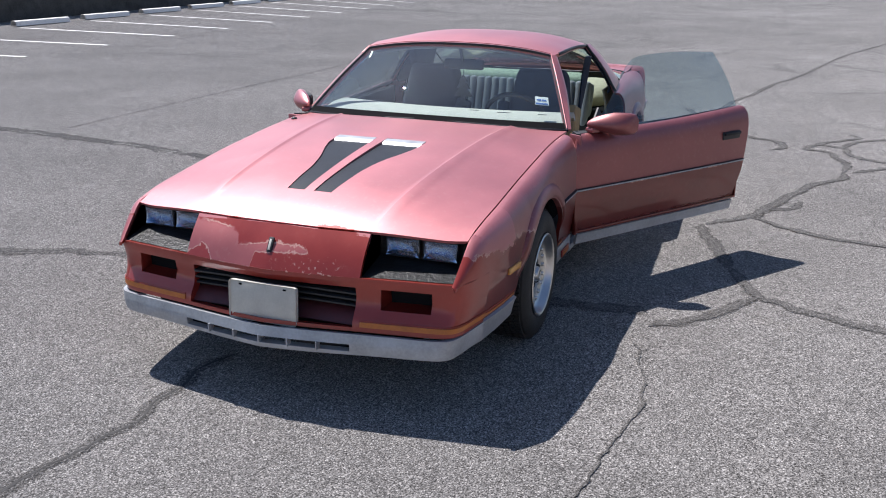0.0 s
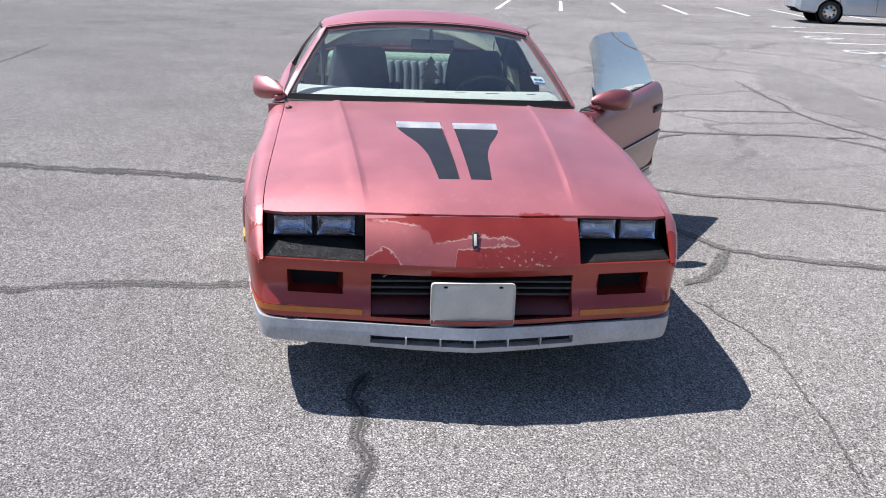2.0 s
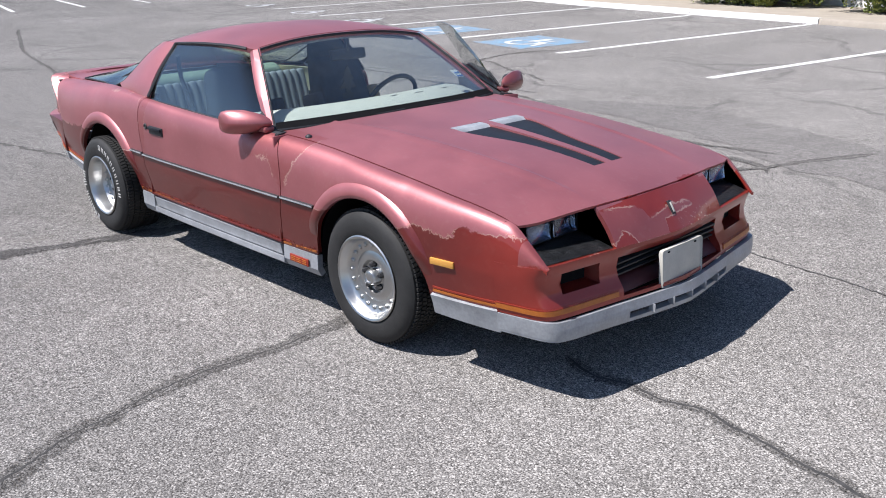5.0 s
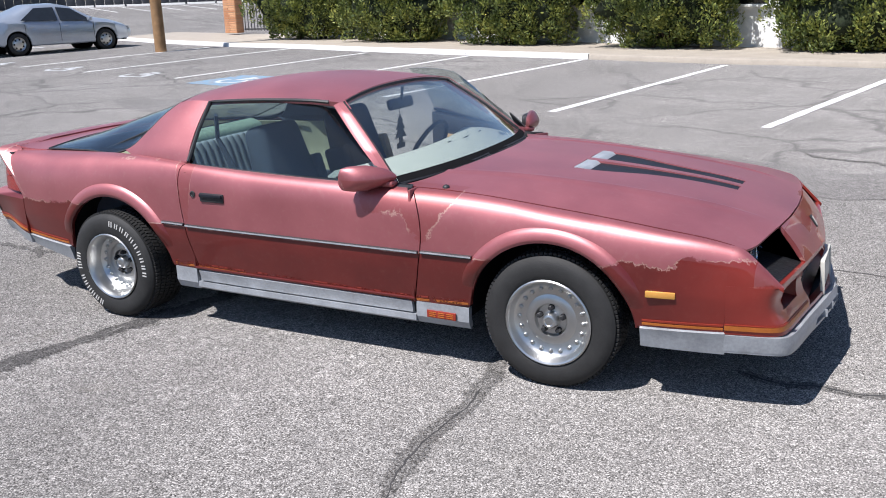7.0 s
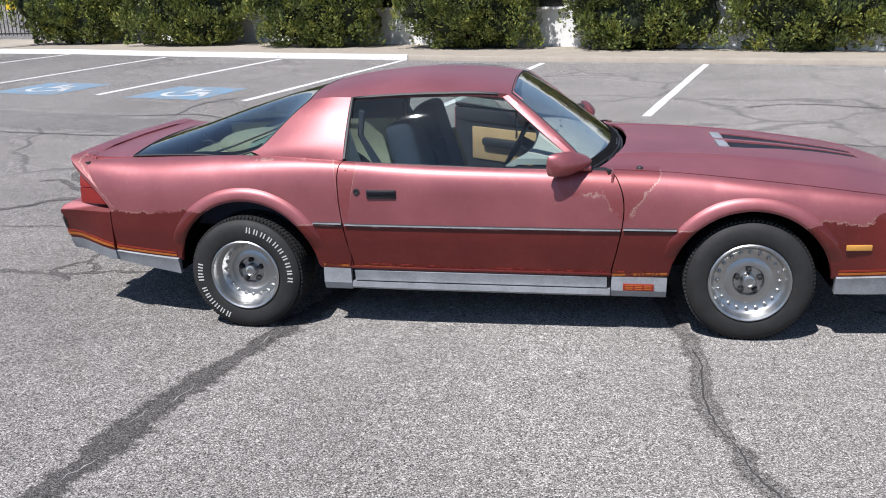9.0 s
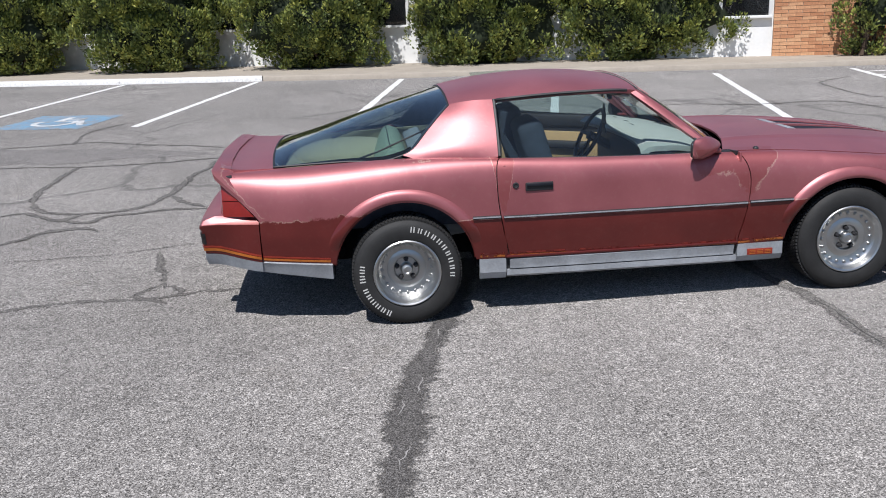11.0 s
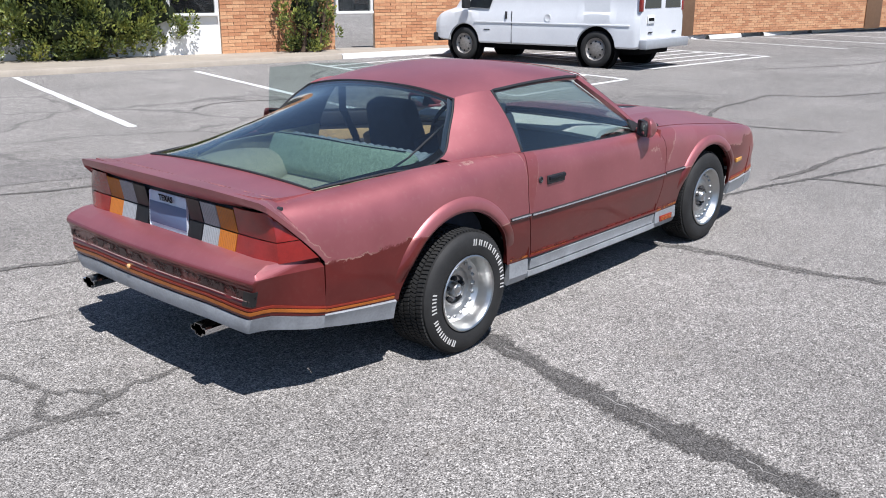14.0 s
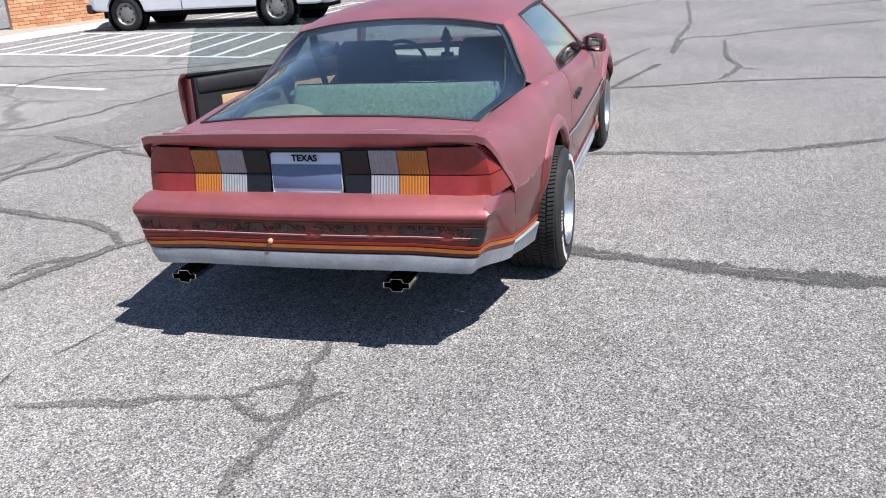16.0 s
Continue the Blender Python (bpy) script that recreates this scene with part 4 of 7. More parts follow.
us = np.sin(np.linspace(-1, 1, 31) * math.pi / 2)
P = [[roof_pt(x + 0.012 * u * u * smoothstep(-0.2, 0.1, x), u) for u in us] for x in np.linspace(-0.985, 0.088, 30)]
part("roof", shell(P, 0.025, centre=(-0.4, 0, 0)), PAINT, car, "faded maroon steel roof")
bm = bmesh.new()
lin = [[(x, u * 0.55, RZ(x) - 0.04 - 0.05 * u * u) for u in np.linspace(-1, 1, 9)] for x in np.linspace(-0.97, 0.06, 9)]
part("headliner", shell(lin, 0.01, centre=(-0.4, 0, 3)), GREYCLOTH, car)
for s in (1, -1):
    bm = bmesh.new()
    pts = [(-0.74, s * 0.80, 0.888), (-0.738, s * 0.70, 1.04), (-0.735, s * 0.592, 1.174)] + [(x, s * (REY(x) - 0.004), REZ(x) - 0.006) for x in np.linspace(-0.70, 0.03, 16)]
    tube(bm, pts, 0.0095, 6)
    part("roof_drip_rail", bm, BLACK, car, "black door-frame weatherstrip")

# hatch glass
HW = curve([-1.99, -1.95, -1.6, -1.3, -1.22, -1.13, -1.05, -0.985], [0.640, 0.642, 0.686, 0.716, 0.706, 0.652, 0.604, 0.552])
HEZ = curve([-1.99, -1.95, -1.6, -1.3, -1.22, -1.13, -1.05, -0.985], [0.868, 0.870, 0.885, 0.899, 0.930, 1.02, 1.10, 1.156])
HCZ = curve([-2.02, -1.8, -1.5, -1.25, -1.1, -0.985], [0.888, 0.962, 1.062, 1.136, 1.174, 1.204])


def hatch_pt(x, u):
    zc, ze, hw = HCZ(x), HEZ(x), HW(x)
    x2 = x - 0.03 * (1 - u * u) * smoothstep(-1.7, -1.99, x)
    return (x2, u * hw, ze + (zc - ze) * (1 - abs(u) ** 2.3))


xsh = np.linspace(-1.985, -0.99, 34)
P = [[hatch_pt(x, u) for u in np.linspace(-1, 1, 33)] for x in xsh]
part("hatch_glass", shell(P, 0.006, centre=(-1.4, 0, 0)), GLASS_DARK, car, "large dark-tinted glass hatch")
bm = bmesh.new()
loop = [hatch_pt(x, 1) for x in xsh] + [hatch_pt(xsh[-1], u) for u in np.linspace(1, -1, 20)][1:] + [hatch_pt(x, -1) for x in xsh[::-1]][1:] + [hatch_pt(xsh[0], u) for u in np.linspace(-1, 1, 20)][1:]
tube(bm, loop, 0.0055, 6)
part("hatch_seal", bm, BLACK, car, "black rubber seal round the hatch glass")
for s in (1, -1):
    P = [[Vector(hatch_pt(x, s * u)) - Vector((0, 0, 0.007)) for u in (0.945, 0.97, 0.992)] for x in np.linspace(-1.975, -1.22, 20)]
    part("hatch_border", shell(P, 0.003, centre=(-1.4, 0, 0)), VOID, car, "black border inside the hatch glass")

# sail panels between side window and hatch
for s in (1, -1):
    P = []
    for i in range(15):
        v = i / 14
        a = Vector((-0.748 + 0.004 * v, 0.803 + (0.592 - 0.803) * v + 0.022 * math.sin(math.pi * v), 0.884 + (1.178 - 0.884) * v))
        xb = np.interp(v, [0, 0.12, 0.5, 1], [-1.275, -1.245, -1.115, -0.985])
        b = Vector(hatch_pt(xb, 1)) + Vector((0.006, 0.004, 0.004))
        row = []
        for j in range(9):
            t = j / 8
            p = a.lerp(b, t)
            k = max(0.0, 1 - v / 0.16)
            low = Vector((p.x, YE(p.x) + 0.002, ZE(p.x) - 0.010))
            p = p.lerp(low, k * min(1, 6 * t, 6 * (1 - t)))
            p.y += (1 - k) * 0.018 * math.sin(math.pi * t) * (1 - 0.4 * v)
            p.z += (1 - k) * 0.008 * math.sin(math.pi * t)
            row.append((p.x, s * p.y, p.z))
        P.append(row)
    part("sail_panel", shell(P, 0.02, centre=(-1.0, 0, 0.7)), PAINT, car)
    Q = [[(x - 0.02 * j / 8, y - s * (0.034 if z > 0.9 else 0.06), z - 0.012) for j, (x, y, z) in enumerate(row)] for row in P]
    part("pillar_trim", shell(Q, 0.006, centre=(-1.0, s * 3, 0.7)), NAVY, car, "dark blue inner pillar trim")

# rear deck and spoiler
def deck_edge(y):
    return hatch_pt(xsh[0], max(-1, min(1, y / 0.64)))


ys = np.linspace(-0.655, 0.655, 31)
P = []
for y in ys:
    x0, _, z0 = deck_edge(y)
    z0 = z0 if abs(y) < 0.63 else 0.868
    row = []
    for k in range(9):
        t = k / 8
        x = x0 - 0.004 + (-2.30 + 0.03 * abs(y / 0.65) ** 3 - x0) * t
        z = z0 - 0.004 + (0.868 - z0) * t + 0.022 * t**4
        row.append((x, y, z))
    P.append(row)
part("hatch_deck", shell(P, 0.015, centre=(-2.1, 0, 0)), PAINT, car, "maroon rear deck of the hatch")
# spoiler: a lip across the deck, its ends sweeping down the flanks
path = [(-2.045, 0.801, 0.618), (-2.10, 0.793, 0.672), (-2.17, 0.783, 0.738), (-2.24, 0.770, 0.805), (-2.285, 0.755, 0.848), (-2.306, 0.742, 0.868), (-2.316, 0.71, 0.880), (-2.325, 0.4, 0.889), (-2.335, 0.0, 0.893)]
path = path + [(x, -y, z) for x, y, z in path[-2::-1]]
bm = bmesh.new()
rings = []
n = len(path)
for i, p in enumerate(path):
    p = Vector(p)
    s = 1 if p.y > 0 else -1
    end = smoothstep(0.62, 0.74, abs(p.y))
    inward = Vector((0.085 + 0.025 * end, -s * 0.07 * end, -0.008 - 0.012 * end)) * (1 - 0.75 * smoothstep(0.70, 0.66, p.z) * end)
    down = Vector((0.03, 0, -0.062 + 0.03 * end))
    ring = [p + inward + Vector((0, 0, 0.004)), p + inward * 0.3 + Vector((0, s * 0.002 * end, 0.004)), p, p + Vector((0.006, 0, -0.030)), p + down, p + inward * 0.4 + down]
    rings.append([bm.verts.new(q) for q in ring])
for a, b in zip(rings, rings[1:]):
    for k in range(6):
        bm.faces.new((a[k], a[(k + 1) % 6], b[(k + 1) % 6], b[k]))
bm.faces.new(rings[0]); bm.faces.new(rings[-1][::-1])
spoiler = part("spoiler", bm, PAINT, car, "maroon rear lip spoiler, clear coat peeling", sharp=35)
bm = bmesh.new()
tube(bm, [edge_p + Vector((0.086 + 0.02 * smoothstep(0.62, 0.74, abs(edge_p.y)), 0, -0.003)) for edge_p in (Vector(p) for p in path) if abs(edge_p.y) < 0.75], 0.0016, 5)
part("chipped_edge", bm, flaked("chipped_edge", (0.40, 0.19, 0.17), 0.52), spoiler, "pale chipped front edge of the spoiler")


# ---- bumpers ----
BLACK_LENS = simple("black_lens", (0.008, 0.008, 0.010), 0.38, 0, 0.2, 40)
def smooth_line(pts, it=3):
    pts = [Vector(p) for p in pts]
    for _ in range(it):
        q = [pts[0]]
        for a, b in zip(pts, pts[1:]):
            q += [a.lerp(b, 0.25), a.lerp(b, 0.75)]
        pts = q + [pts[-1]]
    return pts


def mirrored(half):
    """half runs from the left flank to the middle of the car."""
    return half + [Vector((p.x, -p.y, *p[2:])) for p in half[-2::-1]]


nose_half = smooth_line([(2.015, 0.832), (2.09, 0.817), (2.152, 0.801), (2.196, 0.773), (2.214, 0.70), (2.232, 0.56), (2.258, 0.384), (2.284, 0.18), (2.298, 0.0)], 3)
NOSE = mirrored(nose_half)


def nose_at(y, s_side=1):
    """x of the nose line for a half-width below the corner."""
    ys = [p.y for p in nose_half][::-1]
    xs = [p.x for p in nose_half][::-1]
    return float(np.interp(abs(y), ys, xs))


def nose_push(x, y, z):
    """How far the bumper leans forward lower down."""
    f = smoothstep(2.08, 2.22, x)
    return f * np.interp(z, [0.24, 0.30, 0.345, 0.385, 0.40, 0.43, 0.47, 0.512, 0.54, 0.56], [0.036, 0.044, 0.034, 0.028, 0.020, 0.0, -0.012, -0.006, 0.006, 0.004]) * (1 + 0.35 * (1 - min(1, abs(y) / 0.4)))


# columns by half-width, the flanks beyond the corner following the outline
cut = [0.0, 0.10, 0.2, 0.3, 0.37, 0.40, 0.47, 0.53, 0.6, 0.67, 0.71, 0.74]
line = [(nose_at(y), y) for y in cut] + [(p.x, p.y) for p in nose_half[::-1] if p.y > 0.745]
line = [(x, -y) for x, y in line[:0:-1]] + line


def tuck(y, z):
    """How far the flanks of the bumper draw in lower down."""
    return 0.02 * (0.5 - min(z, 0.5)) / 0.15 * smoothstep(0.60, 0.78, abs(y)) * np.sign(y)


def nose_rows(zs, push=True):
    return [[(x + nose_push(x, y, z), y - tuck(y, z), z) for z in zs] for x, y in line]


zs = [0.347, 0.362, 0.386, 0.402, 0.430, 0.47, 0.512, 0.540, 0.550, 0.556]


def opening(i, j):
    y = abs(line[i][1] + line[i + 1][1]) / 2
    z = (zs[j] + zs[j + 1]) / 2
    return (y < 0.37 and 0.362 < z < 0.512) or (0.47 < y < 0.67 and 0.43 < z < 0.512)


P = nose_rows(zs)
fascia = part("front_bumper", shell(P, 0.035, centre=(0.5, 0, 0.45), skip=opening), PAINT, car, "maroon front bumper with grille openings", sharp=30)
for s in (1, -1):
    for za, zb, mt in ((0.366, 0.386, ORANGE), (0.388, 0.393, RED_STRIPE)):
        pts = [(x, y) for x, y in line if s * y > 0.385]
        P = [[(x + nose_push(x, y, z) + 0.004 * smoothstep(2.08, 2.2, x), y + s * 0.004 * smoothstep(0.66, 0.77, abs(y)) - tuck(y, z), z) for z in (za, zb)] for x, y in pts]
        part("coach_line", shell(P, 0.003, centre=(0.5, 0, 0.45)), mt, fascia)
    # sunken fog-lamp box with sloping painted walls and a black lamp at its back
    def face(y, z, d=0.0):
        return (nose_at(y) + nose_push(nose_at(y), y, z) - d, s * y, z)
    rim_pts = [(0.468, 0.428), (0.672, 0.428), (0.672, 0.514), (0.468, 0.514)]
    deep_pts = [(0.492, 0.446), (0.655, 0.446), (0.662, 0.508), (0.486, 0.508)]
    bm = bmesh.new()
    o = [bm.verts.new(face(y, z, 0.006)) for y, z in rim_pts]
    q = [bm.verts.new(face(y, z, 0.055)) for y, z in deep_pts]
    for k in range(4):
        bm.faces.new((o[k], o[(k + 1) % 4], q[(k + 1) % 4], q[k]))
    bmesh.ops.solidify(bm, geom=bm.faces[:], thickness=0.003)
    recess = part("fog_lamp_recess", bm, PAINT, fascia, "maroon recess in the bumper")
    P = [[face(y, z, 0.053) for z in (0.444, 0.476, 0.510)] for y in np.linspace(0.484, 0.664, 7)]
    part("fog_lamp", shell(P, 0.012, centre=(0.5, 0, 0.45)), VOID, recess, "black smoked fog lamp")
    # cheek beside the headlamps
    xs = np.linspace(2.016, 2.222, 14)
    P = [[side(x, v, 0.55) for v in np.linspace(0, 1, 12)] for x in xs]
    Q = np.array(P) * (1, s, 1)
    part("headlamp_cheek", shell(Q, 0.012), PAINT, car)
# grille behind the middle opening
bm = bmesh.new()
box(bm, (2.14, 0, 0.44), (0.02, 0.78, 0.19), 0)
part("grille_back", bm, VOID, car)
grille = part("grille", rbox((2.178, 0, 0.474), (0.012, 0.74, 0.095), 0.002), VOID, car, "black slatted plastic grille")
for k in range(3):
    part("slat", rbox((2.215 + 0.004 * k, 0, 0.436 + 0.026 * k), (0.06, 0.74, 0.009), 0.002, Matrix.Rotation(radians(8), 4, "Y")), BLACK, grille)
for k in (-3, -1, 1, 3):
    part("grille_post", rbox((2.205, k * 0.11, 0.466), (0.03, 0.007, 0.075), 0.001), BLACK, grille)
P = [[(2.19 + 0.085 * t + 0.012 * math.sin(math.pi * t), y, 0.425 - 0.061 * t) for t in np.linspace(0, 1, 5)] for y in (-0.37, 0, 0.37)]
# body maroon darkened: the shade inside the opening is put into the colour
part("grille_shelf", shell(P, 0.012, centre=(1.8, 0, 0.2)), simple("shaded_maroon", (0.075, 0.014, 0.016), 0.5, 0, 0.3, 14), car)
bm = bmesh.new()
box(bm, (2.318, -0.006, 0.42), (0.006, 0.305, 0.160), 0.012, Matrix.Rotation(radians(-4), 4, "Y"))
fplate = part("front_plate", bm, PLATE, car, "blank cream front number plate")
for yy in (-0.1, 0.1):
    for zz in (-0.065, 0.065):
        bm = rbox((2.323 - zz * 0.07, yy - 0.006, 0.42 + zz), (0.005, 0.014, 0.007), 0.002)
        part("bolt", bm, VOID, fplate)

# header panel between the headlamps, with its badge
ys = np.linspace(-0.392, 0.392, 25)
P = []
for y in ys:
    x0, x1 = hood_front(y) + 0.004, nose_at(y) + 0.004
    P.append([(x0 + (x1 - x0) * t + 0.010 * math.sin(math.pi * t), y * (1 + 0.0 * t), HZ(min(2.175, x0)) - 0.012 * (y / 0.39) ** 2 - 0.006 + (0.556 - HZ(min(2.175, x0)) + 0.006 + 0.012 * (y / 0.39) ** 2) * t) for t in np.linspace(0, 1, 9)])
header = part("header_panel", shell(P, 0.02, centre=(1.5, 0, 0.3)), PAINT, car, "glossy red header panel with peeled patches")
bm = rbox((2.249, 0, 0.640), (0.010, 0.022, 0.062), 0.003, Matrix.Rotation(radians(-32), 4, "Y"))
emblem = part("emblem", bm, BLACK, header, "small upright black and white emblem")
part("emblem_inlay", rbox((2.2535, 0, 0.6425), (0.004, 0.010, 0.044), 0.001, Matrix.Rotation(radians(-32), 4, "Y")), PLATE, emblem)
REFLECTOR = simple("lamp_reflector", (0.42, 0.50, 0.60), 0.2, 1.0, 0.35, 34, 0.5, 45)
POCKET = simple("weathered_pocket", (0.026, 0.027, 0.029), 0.42, 0, 0.7, 26, 0.4, 50)
LENS = glass_material("lamp_lens", (0.80, 0.84, 0.9), 1.6, 0.05)
for s in (1, -1):
    bm = bmesh.new()
    yi, yo = 0.394, 0.752
    quads = [((2.245, yi, 0.557), (2.190, yo, 0.557), (2.05, yo, 0.594), (2.07, yi, 0.594)),
             ((2.07, yi, 0.594), (2.05, yo, 0.594), (2.04, yo, 0.690), (2.065, yi, 0.70)),
             ((2.245, yi, 0.557), (2.07, yi, 0.594), (2.065, yi, 0.70), (2.146, yi, 0.692)),
             ((2.190, yo, 0.557), (2.05, yo, 0.594), (2.04, yo, 0.686), (2.06, yo, 0.688)),
             ((2.065, yi, 0.700), (2.04, yo, 0.688), (2.062, yo - 0.02, 0.688), (2.12, yi, 0.698))]
    for q in quads:
        bm.faces.new([bm.verts.new((x, s * y, z)) for x, y, z in q])
    bmesh.ops.solidify(bm, geom=bm.faces[:], thickness=0.004)
    pocket = part("headlamp_pocket", bm, POCKET, car, "weathered black plastic headlamp pocket")
    for y in (0.497, 0.655):
        dish = [[(2.080 - 0.006 * v - 0.022 * (1 - abs(u) ** 3) * (1 - abs(v) ** 3), s * (y + 0.070 * u), 0.640 + 0.037 * v) for v in np.linspace(-1, 1, 11)] for u in np.linspace(-1, 1, 15)]
        lamp_ob = part("headlamp", shell(dish, 0.006, centre=(2.3, 0, 0.64)), REFLECTOR, pocket, "rectangular sealed-beam headlamp", sharp=60)
        bm = bmesh.new()
        tube(bm, [(2.081, s * (y + 0.071 * u), 0.640 + 0.038 * v) for u, v in ((-1, -1), (1, -1), (1, 1), (-1, 1), (-1, -1))], 0.004, 6)
        part("lamp_bezel", bm, BLACK, lamp_ob)
        bm = bmesh.new()
        n = 19
        P = [[(2.082 + (0.0012 if i % 2 else 0) + 0.007 * (1 - (2 * i / (n - 1) - 1) ** 2), s * (y + 0.068 * (2 * i / (n - 1) - 1)), 0.640 + 0.036 * (2 * j / 4 - 1)) for j in range(5)] for i in range(n)]
        part("lens", shell(P, 0.003, centre=(1, 0, 0.6)), LENS, lamp_ob, sharp=20)

# silver air dam with its slot
zs2 = [0.254, 0.264, 0.274, 0.304, 0.318, 0.344]


def slot(i, j):
    y = abs(line[i][1] + line[i + 1][1]) / 2
    return y < 0.37 and 0.272 < (zs2[j] + zs2[j + 1]) / 2 < 0.302


P = [[(x + nose_push(x, y, z) + 0.022 * smoothstep(2.1, 2.2, x), y * 1.004 - tuck(y, z), z + 0.010 * smoothstep(0.05, 0.70, abs(y)) * (z < 0.27)) for z in zs2] for x, y in line]
dam = part("air_dam", shell(P, 0.03, centre=(0.5, 0, 0.45), skip=slot), SILVER, car, "silver-painted front air dam with a slot")
bm = rbox((2.275, 0, 0.289), (0.03, 0.76, 0.05), 0)
part("slot_back", bm, SATIN, dam)
for k in range(-2, 3):
    part("slot_divider", rbox((nose_at(k * 0.122) + 0.067, k * 0.122, 0.289), (0.03, 0.005, 0.034), 0), SILVER, dam)

# rear bumper
def flank_y(x, z):
    """Half-width of the flank at a height."""
    pts = [side(x, v, 0.5) for v in np.linspace(0, 1, 25)]
    return float(np.interp(z, [q[2] for q in pts], [q[1] for q in pts]))


TAIL = []
for x in np.linspace(-2.078, -2.380, 9):
    TAIL.append((x, float(np.interp(x, [-2.380, -2.078], [0.772, 0.800])), 0.0, 1.0))
TAIL += [(-2.391, 0.769, 0.35, 0.94), (-2.398, 0.763, 0.75, 0.66), (-2.401, 0.754, 0.98, 0.2)]
for y in (0.72, 0.66, 0.58, 0.48, 0.36, 0.24, 0.12, 0.0):
    TAIL.append((-2.433 + 0.031 * (y / 0.754) ** 2, y, 1.0, 0.0))
TAIL = TAIL + [(x, -y, a, -b) for x, y, a, b in TAIL[-2::-1]]


def tail_rows(prof, proud=0.0):
    """prof: (outward, z at the middle, z at the flank). Outward goes back on the tail, aside on the flank."""
    rows = []
    for x, y, a, b in TAIL:
        f = max(0.0, min(1.0, (x + 2.38) / 0.30), 0.22 * smoothstep(0.45, 0.754, abs(y)))
        row = []
        for o, zm, zf in prof:
            z = zm + (zf - zm) * f
            # the flank carries on from the quarter panel
            yy = y if a > 0 else math.copysign(flank_y(-2.078, max(z, 0.40)) - (-2.078 - x) * 0.115, y)
            if o < -0.03:
                # the top face runs in under the lamps, mitred at the corner
                k = -o / 0.13
                xi = x + k * (0.13 if a > 0 else 0.13 * max(0.0, 1 - (x + 2.39) / 0.2))
                yi = abs(y) - k * (0.052 if a < 0.9 else 0.06 * max(0.0, (abs(y) - 0.6) / 0.154))
                row.append((xi, math.copysign(yi, y), z))
            else:
                row.append((x - a * o, yy - math.copysign(max(0.0, 0.40 - z) * 0.2, y) * (a < 0.9) + b * ((o if o < -0.015 else 0.0) + proud), z))
        # the lower part draws in towards the corner
        g = smoothstep(-2.10, -2.38, x)
        rows.append([(px, py * (1 - 0.30 * g * max(0.0, 0.59 - pz) / 0.768) * (1 + 0.022 * g * (py > 0)), pz) for px, py, pz in row])
    return rows


P = tail_rows([(-0.13, 0.642, 0.622), (-0.07, 0.636, 0.620), (-0.022, 0.612, 0.606), (-0.002, 0.592, 0.585), (0.008, 0.578, 0.570), (0.008, 0.568, 0.560), (-0.001, 0.556, 0.548), (-0.004, 0.50, 0.46), (0.002, 0.492, 0.452), (-0.008, 0.43, 0.37)])
rear = part("rear_bumper", shell(P, 0.02, centre=(-1.7, 0, 0.5)), PAINT, car, "scuffed maroon rear bumper", sharp=28)
for (o, a, b), (o2, c, d), mt in (((0.0, 0.468, 0.402), (0.001, 0.478, 0.411), RED_STRIPE), ((-0.002, 0.447, 0.385), (-0.001, 0.462, 0.398), ORANGE)):
    P = tail_rows([(o + 0.004, a, b), (o2 + 0.004, c, d)], 0.003)
    part("coach_line", shell(P, 0.003, centre=(-1.7, 0, 0.5)), mt, rear)
SCUFFED = flaked("scuffed_black", (0.050, 0.022, 0.020), 0.50)
P = tail_rows([(0.0, 0.512, 0.478), (0.0015, 0.530, 0.495), (0.004, 0.548, 0.508)])
part("rub_band", shell(P[11:-11], 0.003, centre=(-1.7, 0, 0.5)), SCUFFED, rear, "scuffed dark band across the bumper")
P = tail_rows([(0.0045, 0.503, 0.470), (0.006, 0.5055, 0.4725), (0.0045, 0.508, 0.475)])
part("scraped_ridge", shell(P[10:-10], 0.003, centre=(-1.7, 0, 0.5)), flaked("scraped_ridge", (0.42, 0.27, 0.24), 0.44), rear, "pale scraped ridge")
P = tail_rows([(0.0055, 0.482, 0.450), (0.0055, 0.515, 0.478), (0.0075, 0.548, 0.510)], 0.003)
part("bumper_corner_guard", shell(P[-13:-8], 0.003, centre=(-1.7, 0, 0.5)), flaked("corner_black", (0.02, 0.018, 0.018), 0.38), rear, "black rubber patch at the bumper corner")
bm = bmesh.new()
lathe(bm, [(0.011, -0.004), (0.011, 0.004), (0.008, 0.007), (0.0005, 0.008)], 16)
part("round_reflector", bm, simple("amber_dot", (0.75, 0.42, 0.18), 0.3), rear, "small round amber reflector", matrix=Matrix.Translation((-2.437, 0.135, 0.474)) @ Matrix.Rotation(radians(90), 4, "Z"))
P = tail_rows([(-0.03, 0.352, 0.305), (-0.012, 0.356, 0.31), (0.0, 0.40, 0.345), (-0.004, 0.426, 0.366)])
part("rear_valance", shell(P, 0.02, centre=(-1.7, 0, 0.5)), SILVER, car, "dented silver rear valance", sharp=30)

